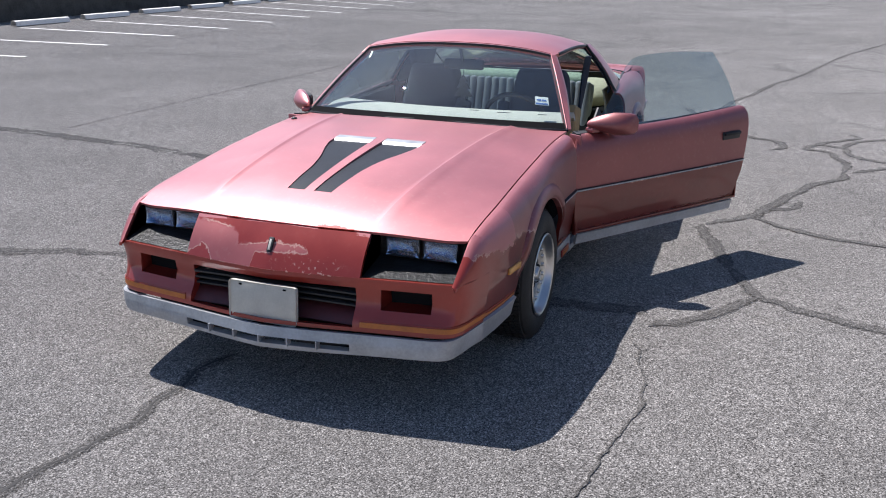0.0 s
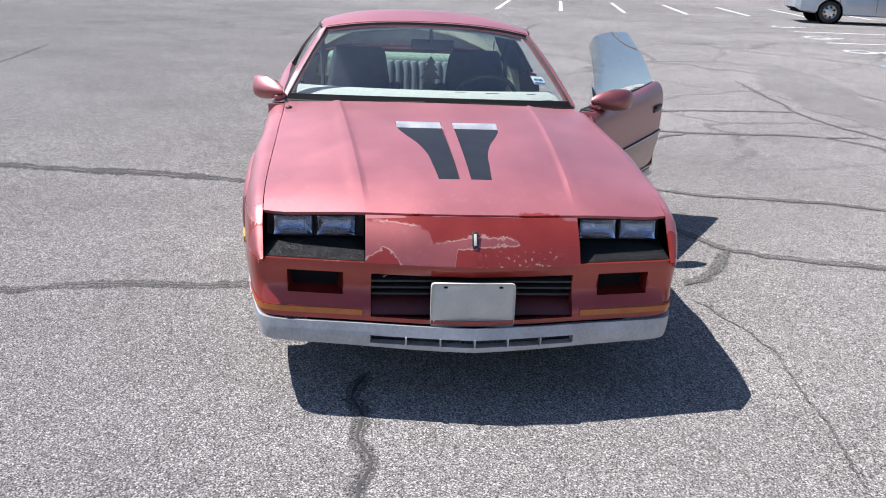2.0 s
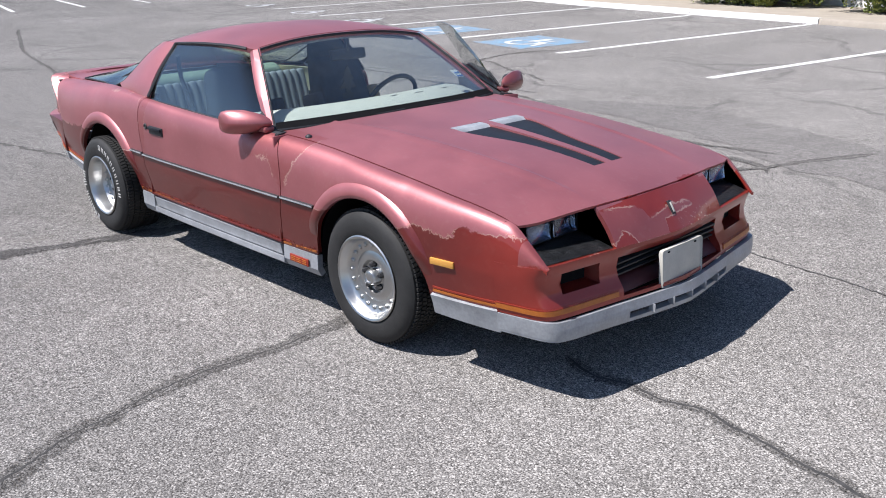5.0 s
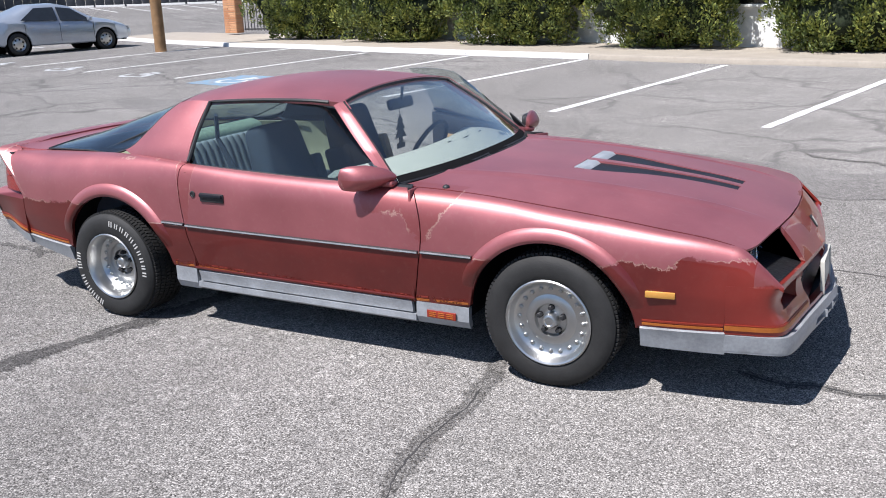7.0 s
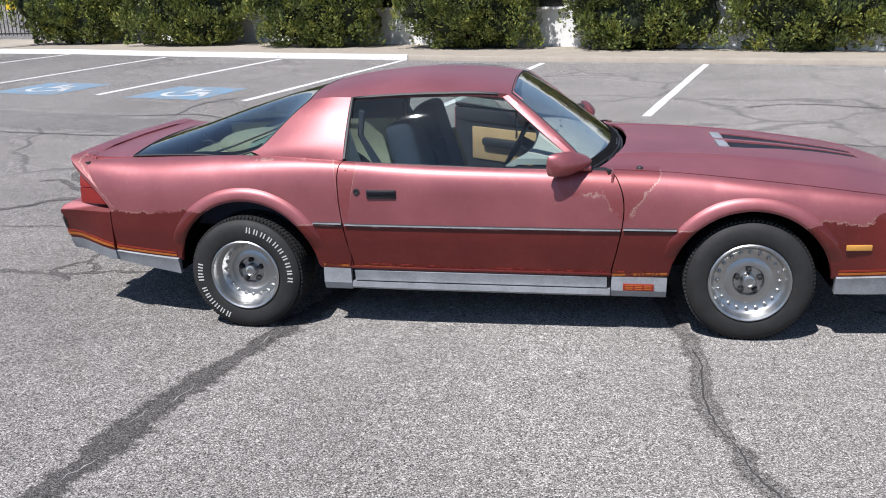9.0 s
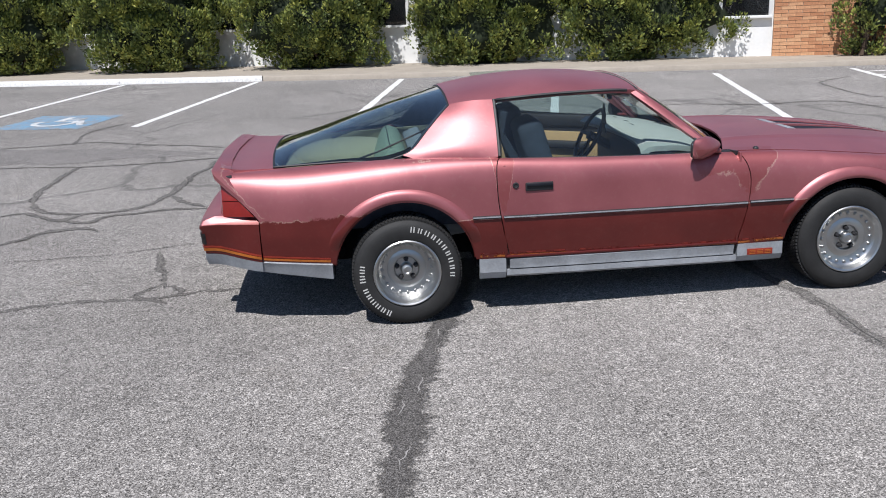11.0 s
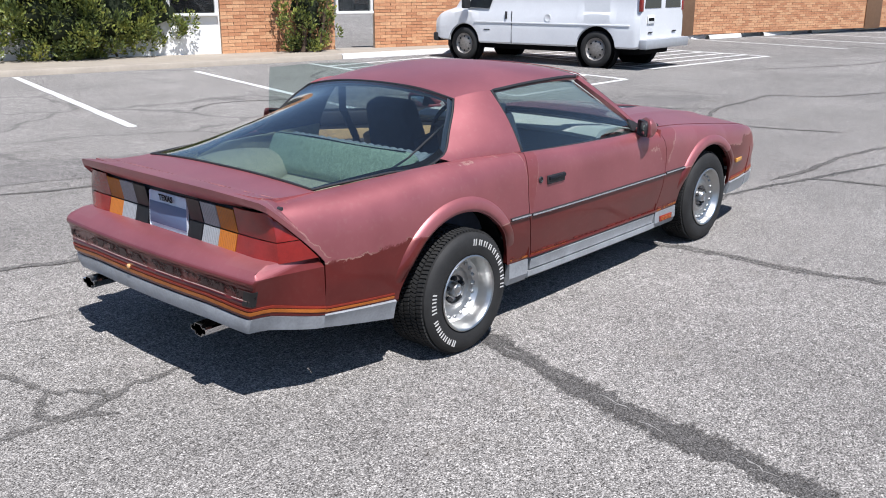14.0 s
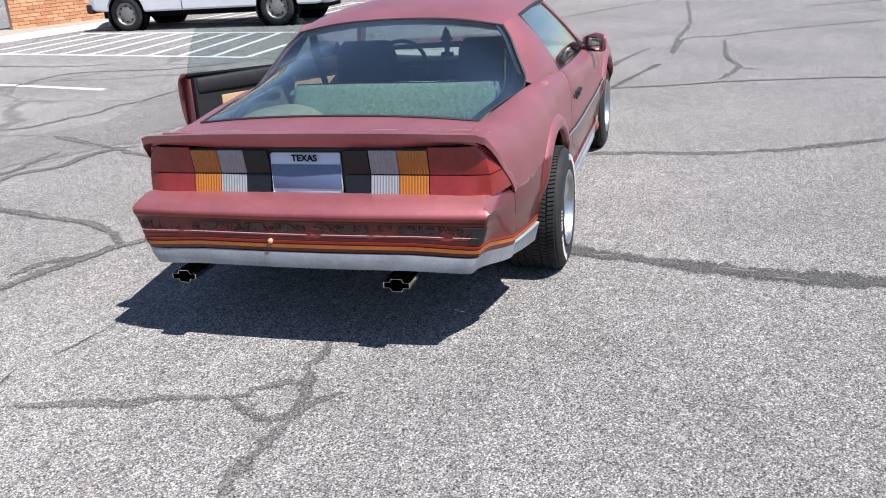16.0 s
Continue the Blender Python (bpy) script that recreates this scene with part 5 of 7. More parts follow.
# tail lamps and the plate between them
RED_LENS = simple("red_lens", (0.24, 0.018, 0.015), 0.22, 0, 0.25, 14, 0.15, 300, 0.4)
AMBER_LENS = simple("amber_lens", (0.40, 0.125, 0.008), 0.18, 0, 0.12, 40, 0.15, 300, 0.6)
CLEAR_LENS = simple("clear_lens", (0.27, 0.28, 0.29), 0.18, 0, 0.12, 40, 0.15, 300, 0.6)
bm = rbox((-2.248, 0, 0.72), (0.05, 1.10, 0.20), 0.004)
panel = part("tail_panel", bm, BLACK, car, "black panel behind the tail lamps")
for s in (1, -1):
    out = 0.016 if s == 1 else 0.0
    lampset = part("tail_lamp", rbox((-2.255, s * 0.40, 0.724), (0.04, 0.49, 0.196), 0.004), BLACK, car, "ribbed tail lamp in black, clear, amber and red")
    for y0, y1, mt, nm in ((0.158, 0.262, BLACK_LENS, "black_block"), (0.266, 0.382, CLEAR_LENS, "reversing_lens"), (0.386, 0.508, AMBER_LENS, "amber_lens")):
        for z0, z1 in ((0.632, 0.712), (0.717, 0.816)):
            bm = bmesh.new()
            n = int((y1 - y0) / 0.006) if nm != "black_block" else 3
            P = [[(-2.281 - (0.0025 if i % 2 else 0) - (0.020 * (1 - j / 2) + 0.004 if z0 < 0.7 else 0.018 * j / 2), s * (out + y0 + (y1 - y0) * i / n), z0 + (z1 - z0) * j / 2) for j in range(3)] for i in range(n + 1)]
            part(nm, shell(P, 0.006, centre=(-1.7, 0, 0.7)), mt, lampset, sharp=20)
    part("lamp_housing", rbox((-2.228, s * 0.625, 0.735), (0.04, 0.20, 0.225), 0.004), BLACK, lampset)
    for z0, z1 in ((0.628, 0.712), (0.716, 0.828)):
        P = []
        for i in range(22):
            row = []
            for j in range(5):
                z = z0 + (z1 - z0) * j / 4
                xd = -2.088 - 0.215 * max(0.0, z - 0.615) / 0.24
                yc = flank_y(-2.262, z) - 0.012
                if i <= 13:
                    t = i / 13
                    row.append((-2.281 + 0.012 * t**3 - (0.020 * (1 - j / 4) + 0.004 if z0 < 0.7 else 0.018 * j / 4) * (1 - t**4), s * (0.512 + out + (yc - 0.512 - out) * t), z))
                else:
                    t = (i - 13) / 8
                    x = -2.266 + (xd + 2.266) * t
                    row.append((x, s * (yc + (flank_y(xd, z) - 0.002 - yc) * t**0.8), z))
            P.append(row)
        part("red_lens", shell(P, 0.008, centre=(-1.9, 0, 0.7)), RED_LENS, lampset)
bm = rbox((-2.272, 0.012, 0.715), (0.012, 0.308, 0.186), 0.003)
holder = part("rear_plate_panel", bm, BLACK, car)
bm = bmesh.new()
box(bm, (-2.284, 0.012, 0.716), (0.004, 0.305, 0.175), 0.008, Matrix.Rotation(radians(4), 4, "Y"))
rplate = part("rear_plate", bm, simple("plate_blue_white", (0.62, 0.67, 0.76), 0.4, 0, 0.06, 10), holder, "pale blue and white rear number plate")
bm = rbox((-2.2890, 0.012, 0.705), (0.002, 0.303, 0.100), 0.0005, Matrix.Rotation(radians(4), 4, "Y"))
part("plate_bar", bm, simple("plate_blue", (0.115, 0.16, 0.27), 0.5, 0, 0.06, 10), rplate)
txt = bpy.data.curves.new("state_word", "FONT")
txt.body, txt.size, txt.align_x, txt.extrude = "TEXAS", 0.038, "CENTER", 0.0008
txt.offset = 0.0012
tob = new("state_word", txt)
tob.matrix_world = Matrix.Translation((-2.2945, 0.012, 0.771)) @ Matrix.Rotation(radians(-90), 4, "Z") @ Matrix.Rotation(radians(90), 4, "X")
deps = bpy.context.evaluated_depsgraph_get()
me = bpy.data.meshes.new_from_object(tob.evaluated_get(deps))
me.transform(tob.matrix_world)
bpy.data.objects.remove(tob)
me.materials.clear()
me.materials.append(VOID)
wob = new("state_word", me)
wob.parent = rplate
CROSS = [(1, 0.42), (0.52, 0.42), (0.40, 1), (-0.40, 1), (-0.52, 0.42), (-1, 0.42), (-1, -0.42), (-0.52, -0.42), (-0.40, -1), (0.40, -1), (0.52, -0.42), (1, -0.42)]
for y in (-0.386, 0.564):
    bm = bmesh.new()
    rings = []
    for x, r in ((-1.95, 0.74), (-2.20, 0.80), (-2.26, 0.95), (-2.43, 1.0), (-2.43, 0.93), (-2.34, 0.88)):
        rings.append([bm.verts.new((x, y + a * r * 0.056, 0.300 + b * r * 0.027)) for a, b in CROSS])
    for a, b in zip(rings, rings[1:]):
        for k in range(12):
            bm.faces.new((a[k], a[(k + 1) % 12], b[(k + 1) % 12], b[k]))
    tip = part("exhaust_tip", bm, CHROME, car, "chromed cross-shaped exhaust tip")
    bm = bmesh.new()
    bm.faces.new([bm.verts.new((-2.415, y + a * 0.051, 0.300 + b * 0.0245)) for a, b in CROSS])
    bmesh.ops.solidify(bm, geom=bm.faces[:], thickness=0.01)
    part("bore", bm, VOID, tip)


# ---- wheels ----
def wheel(x, s, y_out, width, dish, letters, R=0.310, k=0.97, drop=0.0):
    """s: the side of the car; y_out: the outer face of the tyre."""
    M = Matrix.Translation((x, s * y_out, R - 0.004 - drop)) @ (Matrix() if s == 1 else Matrix.Rotation(math.pi, 4, "Z"))
    w = width
    bm = bmesh.new()
    prof = [(0.196 * k, -0.012), (0.203 * k, -0.002), (0.215 * k, 0.004), (0.240, 0.007), (0.265, 0.005), (R - 0.024, -0.004), (R - 0.012, -0.016), (R - 0.011, -0.03)]
    prof += [(R - 0.011, -w + 0.03), (R - 0.012, -w + 0.014), (0.26, -w - 0.004), (0.215 * k, -w), (0.196 * k, -w + 0.012)]
    lathe(bm, prof, 64, True)
    holder = part("wheel", rbox((0, -w * 0.75, 0), (0.09, w * 0.2, 0.09), 0.02), BLACK, car, "alloy wheel with a white-lettered tyre" if letters else "alloy wheel with a plain black tyre", matrix=M)
    tyre = part("tyre", bm, RUBBER, holder, "black tyre with raised white letters" if letters else "worn black tyre", matrix=M)
    # tread blocks
    bm = bmesh.new()
    lanes = 6
    for q in range(92):
        for l in range(lanes):
            yy = -0.022 - (w - 0.044) * (l + 0.5) / lanes
            th = (q + 0.5 * (l % 2)) * math.tau / 92
            ww = (w - 0.044) / lanes * 0.82
            tilt = 0.35 if l in (0, lanes - 1) else (-0.5 if l % 2 else 0.5)
            m = Matrix.Rotation(-th, 4, "Y") @ Matrix.Translation((R - 0.005, yy, 0)) @ Matrix.Rotation(tilt * 0.5, 4, "X")
            d = (0.010, ww, 0.0145)
            vs = [bm.verts.new(m @ Vector((a * d[0] / 2, b * d[1] / 2, c * d[2] / 2))) for a in (-1, 1) for b in (-1, 1) for c in (-1, 1)]
            for f in ((0, 1, 3, 2), (4, 6, 7, 5), (0, 4, 5, 1), (2, 3, 7, 6), (0, 2, 6, 4), (1, 5, 7, 3)):
                bm.faces.new([vs[q] for q in f])
    part("tread", bm, RUBBER, tyre, matrix=M)
    if letters:
        random.seed(7)
        mark_mat = bpy.data.materials["white_rubber"] if "white_rubber" in bpy.data.materials else simple("white_rubber", (0.52, 0.51, 0.49), 0.8, 0, 0.12, 40)
        for start, count, step in ((99, 10, 9.5), (-63, 6, 8.5), (-6, 3, 8.0)):
            for c in range(count):
                bm = bmesh.new()
                th = radians(start + c * step)
                hgt = 0.027 if c % 10 else 0.031
                m = M @ Matrix.Rotation(-th, 4, "Y") @ Matrix.Translation((0.249, 0.0068, 0))
                wd = random.uniform(0.020, 0.027)
                for q in (-1, 1):
                    box(bm, (0, 0, q * wd * 0.36), (hgt, 0.003, 0.0065))
                part("sidewall_mark", bm, mark_mat, tyre, matrix=m)
    # rim
    bm = bmesh.new()
    rp = [(0.196, -w + 0.02), (0.190, -w * 0.6), (0.186, -0.05), (0.192, -0.02), (0.201, 0.0), (0.203, 0.006), (0.197, 0.010), (0.189, 0.006), (0.182, -0.006), (0.176, -0.022), (0.170, -dish * 0.75), (0.150, -dish), (0.120, -dish - 0.004), (0.100, -dish + 0.004), (0.078, -dish + 0.002), (0.070, -dish - 0.012), (0.040, -dish - 0.012), (0.037, -dish + 0.016), (0.031, -dish + 0.026), (0.022, -dish + 0.029), (0.018, -dish + 0.026), (0.001, -dish + 0.027)]
    lathe(bm, [(r * k, y) for r, y in rp], 64)
    rim = part("rim", bm, ALLOY, holder, "polished alloy rim with rivets", matrix=M, sharp=30)
    rivet_me = lug_me = None
    for q in range(20):
        th = q * math.tau / 20
        if rivet_me is None:
            bm = bmesh.new()
            lathe(bm, [(0.0105, -0.004), (0.0100, 0.005), (0.007, 0.0085), (0.0005, 0.0092)], 8)
            ob = part("rivet", bm, ALLOY, rim)
            rivet_me = ob.data
        else:
            ob = new("rivet", rivet_me)
            ob.parent = rim
        ob.matrix_local = M @ Matrix.Translation((0.150 * k * math.cos(th), -dish + 0.0015, 0.150 * k * math.sin(th)))
    for q in range(5):
        th = q * math.tau / 5 + 0.3
        if lug_me is None:
            bm = bmesh.new()
            lathe(bm, [(0.013, -0.016), (0.0125, 0.014), (0.009, 0.02), (0.0005, 0.021)], 6)
            ob = part("lug_nut", bm, BLACK, rim)
            lug_me = ob.data
        else:
            ob = new("lug_nut", lug_me)
            ob.parent = rim
        ob.matrix_local = M @ Matrix.Translation((0.056 * math.cos(th), -dish - 0.006, 0.056 * math.sin(th)))
        bm = bmesh.new()
        lathe(bm, [(0.015, -0.002), (0.014, 0.0012), (0.0005, 0.0012)], 12)
        part("lug_well", bm, VOID, rim, matrix=M @ Matrix.Translation((0.056 * math.cos(th), -dish - 0.0112, 0.056 * math.sin(th))))
    bm = bmesh.new()
    lathe(bm, [(0.185, -w * 0.75), (0.0005, -w * 0.75)], 32)
    part("brake_disc", bm, VOID, holder, matrix=M)
    return holder


for s in (1, -1):
    wheel(1.283, s, 0.862, 0.215, 0.040, False)
    wheel(-1.283, s, 0.912, 0.275, 0.090, True, 0.306, 0.925, 0.016)
    # dark wheel housings
    for xc, ra in WHEELS:
        bm = bmesh.new()
        P = [[(xc + (ra + 0.012) * math.cos(a), s * y, ARCH_Z + (ra + 0.012) * math.sin(a)) for y in (0.50, 0.66, 0.81)] for a in np.linspace(-0.05, math.pi + 0.05, 28)]
        part("wheel_housing", shell(P, 0.006, centre=(xc, s * 0.7, 5)), VOID, car)
        P = [[(xc + r * math.cos(a), s * 0.50, ARCH_Z + r * math.sin(a)) for r in (0.05, ra + 0.01)] for a in np.linspace(-0.05, math.pi + 0.05, 28)]
        part("housing_wall", shell(P, 0.006, centre=(xc, s * 5, 0.3)), VOID, car)

# underbody
for c, d in (((0.0, 0, 0.26), (1.72, 1.46, 0.06)), ((1.95, 0, 0.30), (0.5, 1.2, 0.05)), ((-1.98, 0, 0.36), (0.72, 1.3, 0.05)), ((1.283, 0, 0.33), (0.9, 0.96, 0.05)), ((-1.283, 0, 0.36), (0.9, 0.96, 0.05))):
    part("floor_pan", rbox(c, d, 0.01), VOID, car)
part("sill", rbox((-0.05, 0.76, 0.29), (1.46, 0.12, 0.09), 0.01), BLACK, car)
part("sill", rbox((-0.05, -0.76, 0.29), (1.46, 0.12, 0.09), 0.01), BLACK, car)
part("firewall", rbox((0.66, 0, 0.55), (0.04, 1.45, 0.55), 0.01), VOID, car)

# ---- cabin ----
P = [[(0.60 - 0.10 * abs(y / 0.72) ** 2.2 - 0.42 * t, y, 0.850 + 0.034 * smoothstep(0, 0.55, t) - 0.035 * smoothstep(0.86, 1, t)) for t in np.linspace(0, 1, 10)] for y in np.linspace(-0.72, 0.72, 25)]
dash = part("dashboard", shell(P, 0.03, centre=(0.4, 0, -2)), DASH, car, "dashboard under a pale worn cloth cover")
for x, y, ln in ((0.30, 0.18, 0.055), (0.315, 0.36, 0.075), (0.30, 0.58, 0.05)):
    bm = rbox((x, y, 0.8845), (0.010, ln, 0.003), 0.001, Matrix.Rotation(radians(8), 4, "Z"))
    part("cover_slit", bm, VOID, dash, "dark slit in the dash cover")
part("dash_face", rbox((0.25, 0, 0.68), (0.10, 1.40, 0.30), 0.03), BLACK, car)
part("centre_console", rbox((-0.25, 0, 0.44), (0.9, 0.22, 0.28), 0.03), BLACK, car)
bm = bmesh.new()
n = 36
tl = Matrix.Translation((0.06, 0.36, 0.80)) @ Matrix.Rotation(radians(-62), 4, "Y")
ring = [tl @ Vector((0.185 * math.cos(k * math.tau / n), 0.185 * math.sin(k * math.tau / n), 0)) for k in range(n + 1)]
tube(bm, ring, 0.014, 8, False)
for a in (0.0, math.pi, -math.pi / 2):
    tube(bm, [tl @ Vector((0, 0, -0.02)), tl @ Vector((0.18 * math.sin(a), 0.18 * math.cos(a), 0))], 0.013, 6)
tube(bm, [tl @ Vector((0, 0, 0.01)), tl @ Vector((0, 0, -0.2))], 0.03, 8)
part("steering_wheel", bm, BLACK, car, "black four-spoke steering wheel")


def seat_cushion(c, size, lean, mat, name, parent, label="", puff=0.03):
    bm = bmesh.new()
    box(bm, (0, 0, 0), size, min(size) * 0.32, None, 4)
    m = Matrix.Translation(c) @ Matrix.Rotation(radians(lean), 4, "Y")
    return part(name, bm, mat, parent, label, matrix=m)


for y in (0.37, -0.37):
    seat = seat_cushion((-0.15, y, 0.47), (0.54, 0.50, 0.18), -6, NAVY, "front_seat", car, "dark cloth bucket seat with a high back")
    bm = bmesh.new()
    box(bm, (0, 0, 0), (0.15, 0.50, 0.62), 0.048, None, 4)
    for v in bm.verts:
        v.co.y *= 1 - 0.36 * smoothstep(-0.05, 0.32, v.co.z)
    part("backrest", bm, NAVY, seat, matrix=Matrix.Translation((-0.44, y, 0.735)) @ Matrix.Rotation(radians(-16), 4, "Y"))
    for d in (-0.25, 0.25) if y > 0 else (0.25,):
        seat_cushion((-0.40, y + d * 0.9, 0.65), (0.16, 0.07, 0.36), -16, TAN if y > 0 and d > 0 else NAVY, "seat_bolster", seat)
rs = seat_cushion((-0.98, 0, 0.48), (0.45, 1.22, 0.16), -8, GREYCLOTH, "rear_seat", car, "pleated grey cloth rear bench")
lean = Matrix.Translation((-1.09, 0, 0.672)) @ Matrix.Rotation(radians(-17), 4, "Y")
back = part("rear_backrest", rbox((-0.03, 0, 0), (0.07, 1.14, 0.43), 0.02), GREYCLOTH, rs, matrix=lean)
pleat = part("pleat", rbox((0, 0, 0), (0.09, 0.054, 0.44), 0.022, None, 3), GREYCLOTH, back)
for k in range(20):
    ob = pleat if k == 0 else new("pleat", pleat.data)
    ob.parent = back
    ob.matrix_local = lean @ Matrix.Translation((0.01, -0.53 + 0.056 * k, 0))
P = [[(-1.3 - 0.68 * t, y, 0.76 - 0.10 * math.sin(math.pi * t) * 0.8) for t in np.linspace(0, 1, 8)] for y in np.linspace(-0.66, 0.66, 12)]
cargo = part("cargo_floor", shell(P, 0.02, centre=(-1.6, 0, -2)), CREAM, car, "cream carpeted cargo deck")
for s in (1, -1):
    P = [[(-0.80 - 1.15 * t, s * (0.70 - 0.06 * t + 0.03 * math.sin(math.pi * v)), 0.50 + (0.385 - 0.03 * t) * v) for v in np.linspace(0, 1, 6)] for t in np.linspace(0, 1, 12)]
    part("quarter_trim", shell(P, 0.012, centre=(-1.4, s * 3, 0.7)), CREAM if s == 1 else NAVY, car, "cream vinyl quarter trim" if s == 1 else "dark quarter trim")
    bm = bmesh.new()
    tube(bm, [(-1.08, s * 0.585, 1.045), (-1.40, s * 0.640, 0.925), (-1.70, s * 0.645, 0.83)], [0.005, 0.005, 0.009], 8)
    part("gas_strut", bm, BLACK, car, "black gas strut of the hatch")
bm = bmesh.new()
box(bm, (0, 0, 0), (0.13, 1.06, 0.225), 0.05, None, 4)
bol = part("seat_back_cover", bm, GREEN_FOAM, car, "pale green speckled cloth over the seat back", matrix=Matrix.Translation((-1.325, -0.05, 0.815)) @ Matrix.Rotation(radians(26), 4, "Y"))
bm = bmesh.new()
tube(bm, [(-0.052, y, 0.100 + 0.003 * math.sin(9 * y)) for y in np.linspace(-0.5, 0.5, 14)], 0.0035, 5)
part("piping", bm, BLACK, bol, matrix=Matrix.Translation((-1.325, -0.05, 0.815)) @ Matrix.Rotation(radians(26), 4, "Y"))
bm = bmesh.new()
bmesh.ops.create_uvsphere(bm, u_segments=20, v_segments=12, radius=0.17)
bmesh.ops.scale(bm, vec=(2.3, 1.35, 0.70), verts=bm.verts)
part("wheel_well_trim", bm, CREAM, car, "cream moulded trim over the wheel well", matrix=Matrix.Translation((-1.58, 0.47, 0.735)))
# belts, mirror, hanging air freshener
for s in (1, -1):
    bm = bmesh.new()
    tube(bm, [(-0.68, s * 0.62, 1.11), (-0.70, s * 0.60, 0.98), (-0.60, s * 0.60, 0.80), (-0.50, s * 0.60, 0.5)], 0.012, 6, True, 2.2)
    part("seat_belt", bm, NAVY, car)
bm = bmesh.new()
box(bm, (0.075, 0.035, 1.115), (0.03, 0.25, 0.062), 0.014, Matrix.Rotation(radians(-12), 4, "Y"), 3)
tube(bm, [(0.085, 0.03, 1.13), (0.10, 0.02, 1.205)], 0.009, 6)
rv = part("rear_view_mirror", bm, BLACK, car, "black rear-view mirror")
bm = rbox((0.057, 0.035, 1.112), (0.003, 0.23, 0.048), 0.001, Matrix.Rotation(radians(-12), 4, "Y"))
part("mirror_glass", bm, CHROME, rv)
bm = bmesh.new()
tube(bm, [(0.07, 0.03, 1.09), (0.07, 0.03, 1.055)], 0.0015, 4)
tree = [(0.0, 0.06), (0.022, 0.028), (0.012, 0.028), (0.034, -0.004), (0.018, -0.004), (0.044, -0.04), (0.012, -0.04), (0.012, -0.06), (0.03, -0.064), (0.03, -0.085)]
tree = tree + [(-y, z) for y, z in tree[::-1] if y > 0]
for x in (0.067, 0.073):
    bm.faces.new([bm.verts.new((x, 1.35 * y + 0.03, 0.975 + 1.3 * z)) for y, z in tree])
bm.verts.ensure_lookup_table()
n = len(tree)
vs = [v for f in bm.faces if len(f.verts) == n for v in f.verts]
a = [v for v in bm.verts if abs(v.co.x - 0.067) < 1e-5 and v.link_faces and len(v.link_faces[0].verts) == n]
b = [v for v in bm.verts if abs(v.co.x - 0.073) < 1e-5 and v.link_faces and len(v.link_faces[0].verts) == n]
for k in range(n):
    bm.faces.new((a[k], a[(k + 1) % n], b[(k + 1) % n], b[k]))
part("air_freshener", bm, BLACK, rv, "black tree-shaped air freshener")

# ---- the car park round the car ----
def KERB(x):
    return float(np.interp(x, [-24, -20.3, -16, -13.2, -9.9, -6.7, -3.7, -0.7, 2.5, 5.8, 9, 12, 16, 40], [20.6, 19.0, 17.5, 16.95, 15.85, 15.05, 14.5, 13.85, 13.3, 12.75, 12.25, 11.75, 11.1, 7.2]))


def WALL(x):
    return 16.60 - 0.29 * x


# pavement slab, back to the building
P = []
for x in np.linspace(-24, 40, 65):
    k, w = KERB(x) + 0.16, max(WALL(x) + 0.3, KERB(x) + 1.2)
    P.append([(x, k + (w - k) * t, gz(x, k) + 0.11 + 0.01 * t) for t in (0, 0.25, 0.5, 0.75, 1)])
pave = tagged(part("pavement", shell(P, 0.18, centre=(0, 15, -50)), CONCRETE, None), "pale sandy concrete pavement along the building", "pavement", kind="structure")
for k, (xa, xb, mt, lab) in enumerate(((-24, -3.62, WHITE_PAINT, "white-painted concrete kerb"), (-3.60, 9.6, CONCRETE, "bare concrete kerb"), (9.62, 40, WHITE_PAINT, "white-painted concrete kerb"))):
    xs = np.linspace(xa, xb, max(4, int((xb - xa) / 0.8)))
    P = [[(x, KERB(x) + o, gz(x, KERB(x)) + z) for o, z in ((-0.01, -0.05), (0.0, 0.085), (0.025, 0.112), (0.155, 0.114))] for x in xs]
    tagged(part("kerb", shell(P, 0.05, centre=(0, 30, -5)), mt, None), lab, "kerb", kind="structure")

# stall lines
bm = bmesh.new()
for i, (a, b) in enumerate((((-17.6, 11.3), (-16.6, 17.3)), ((-14.4, 10.5), (-13.2, 16.85)), ((-10.9, 9.75), (-9.88, 15.65)), ((-7.75, 8.75), (-6.68, 14.85)), ((-4.87, 8.05), (-3.70, 14.38)), ((-1.72, 7.2), (-0.60, 13.65)), ((1.15, 6.5), (2.6, 13.1)), ((4.09, 5.58), (5.6, 11.95)), ((6.95, 5.07), (8.35, 11.75)), ((10.35, 5.17), (11.45, 11.3)))):
    bm = bmesh.new()
    strip_line(bm, a, b, 0.125, 0.004, 24, 0.12)
    part("stall_line", bm, WHITE_PAINT, ground)
for a, b in (((6.95, 5.07), (10.35, 5.15)), ((12.5, 5.85), (17.5, 5.46)), ((12.5, 5.85), (13.5, 10.7)), ((17.5, 5.46), (17.9, 10.2))):
    bm = bmesh.new()
    strip_line(bm, a, b, 0.125, 0.004, 12, 0.12)
    part("stall_line", bm, WHITE_PAINT, ground)
for k in range(1, 10):
    bm = bmesh.new()
    t = k / 10
    strip_line(bm, (6.95 + 1.4 * t, 5.07 + 6.68 * t), (10.35 + 1.1 * min(1, t + 0.06), 5.15 + 6.15 * min(1, t + 0.06)), 0.11, 0.004, 10, 0.15)
    part("hatch_line", bm, WHITE_PAINT, ground)
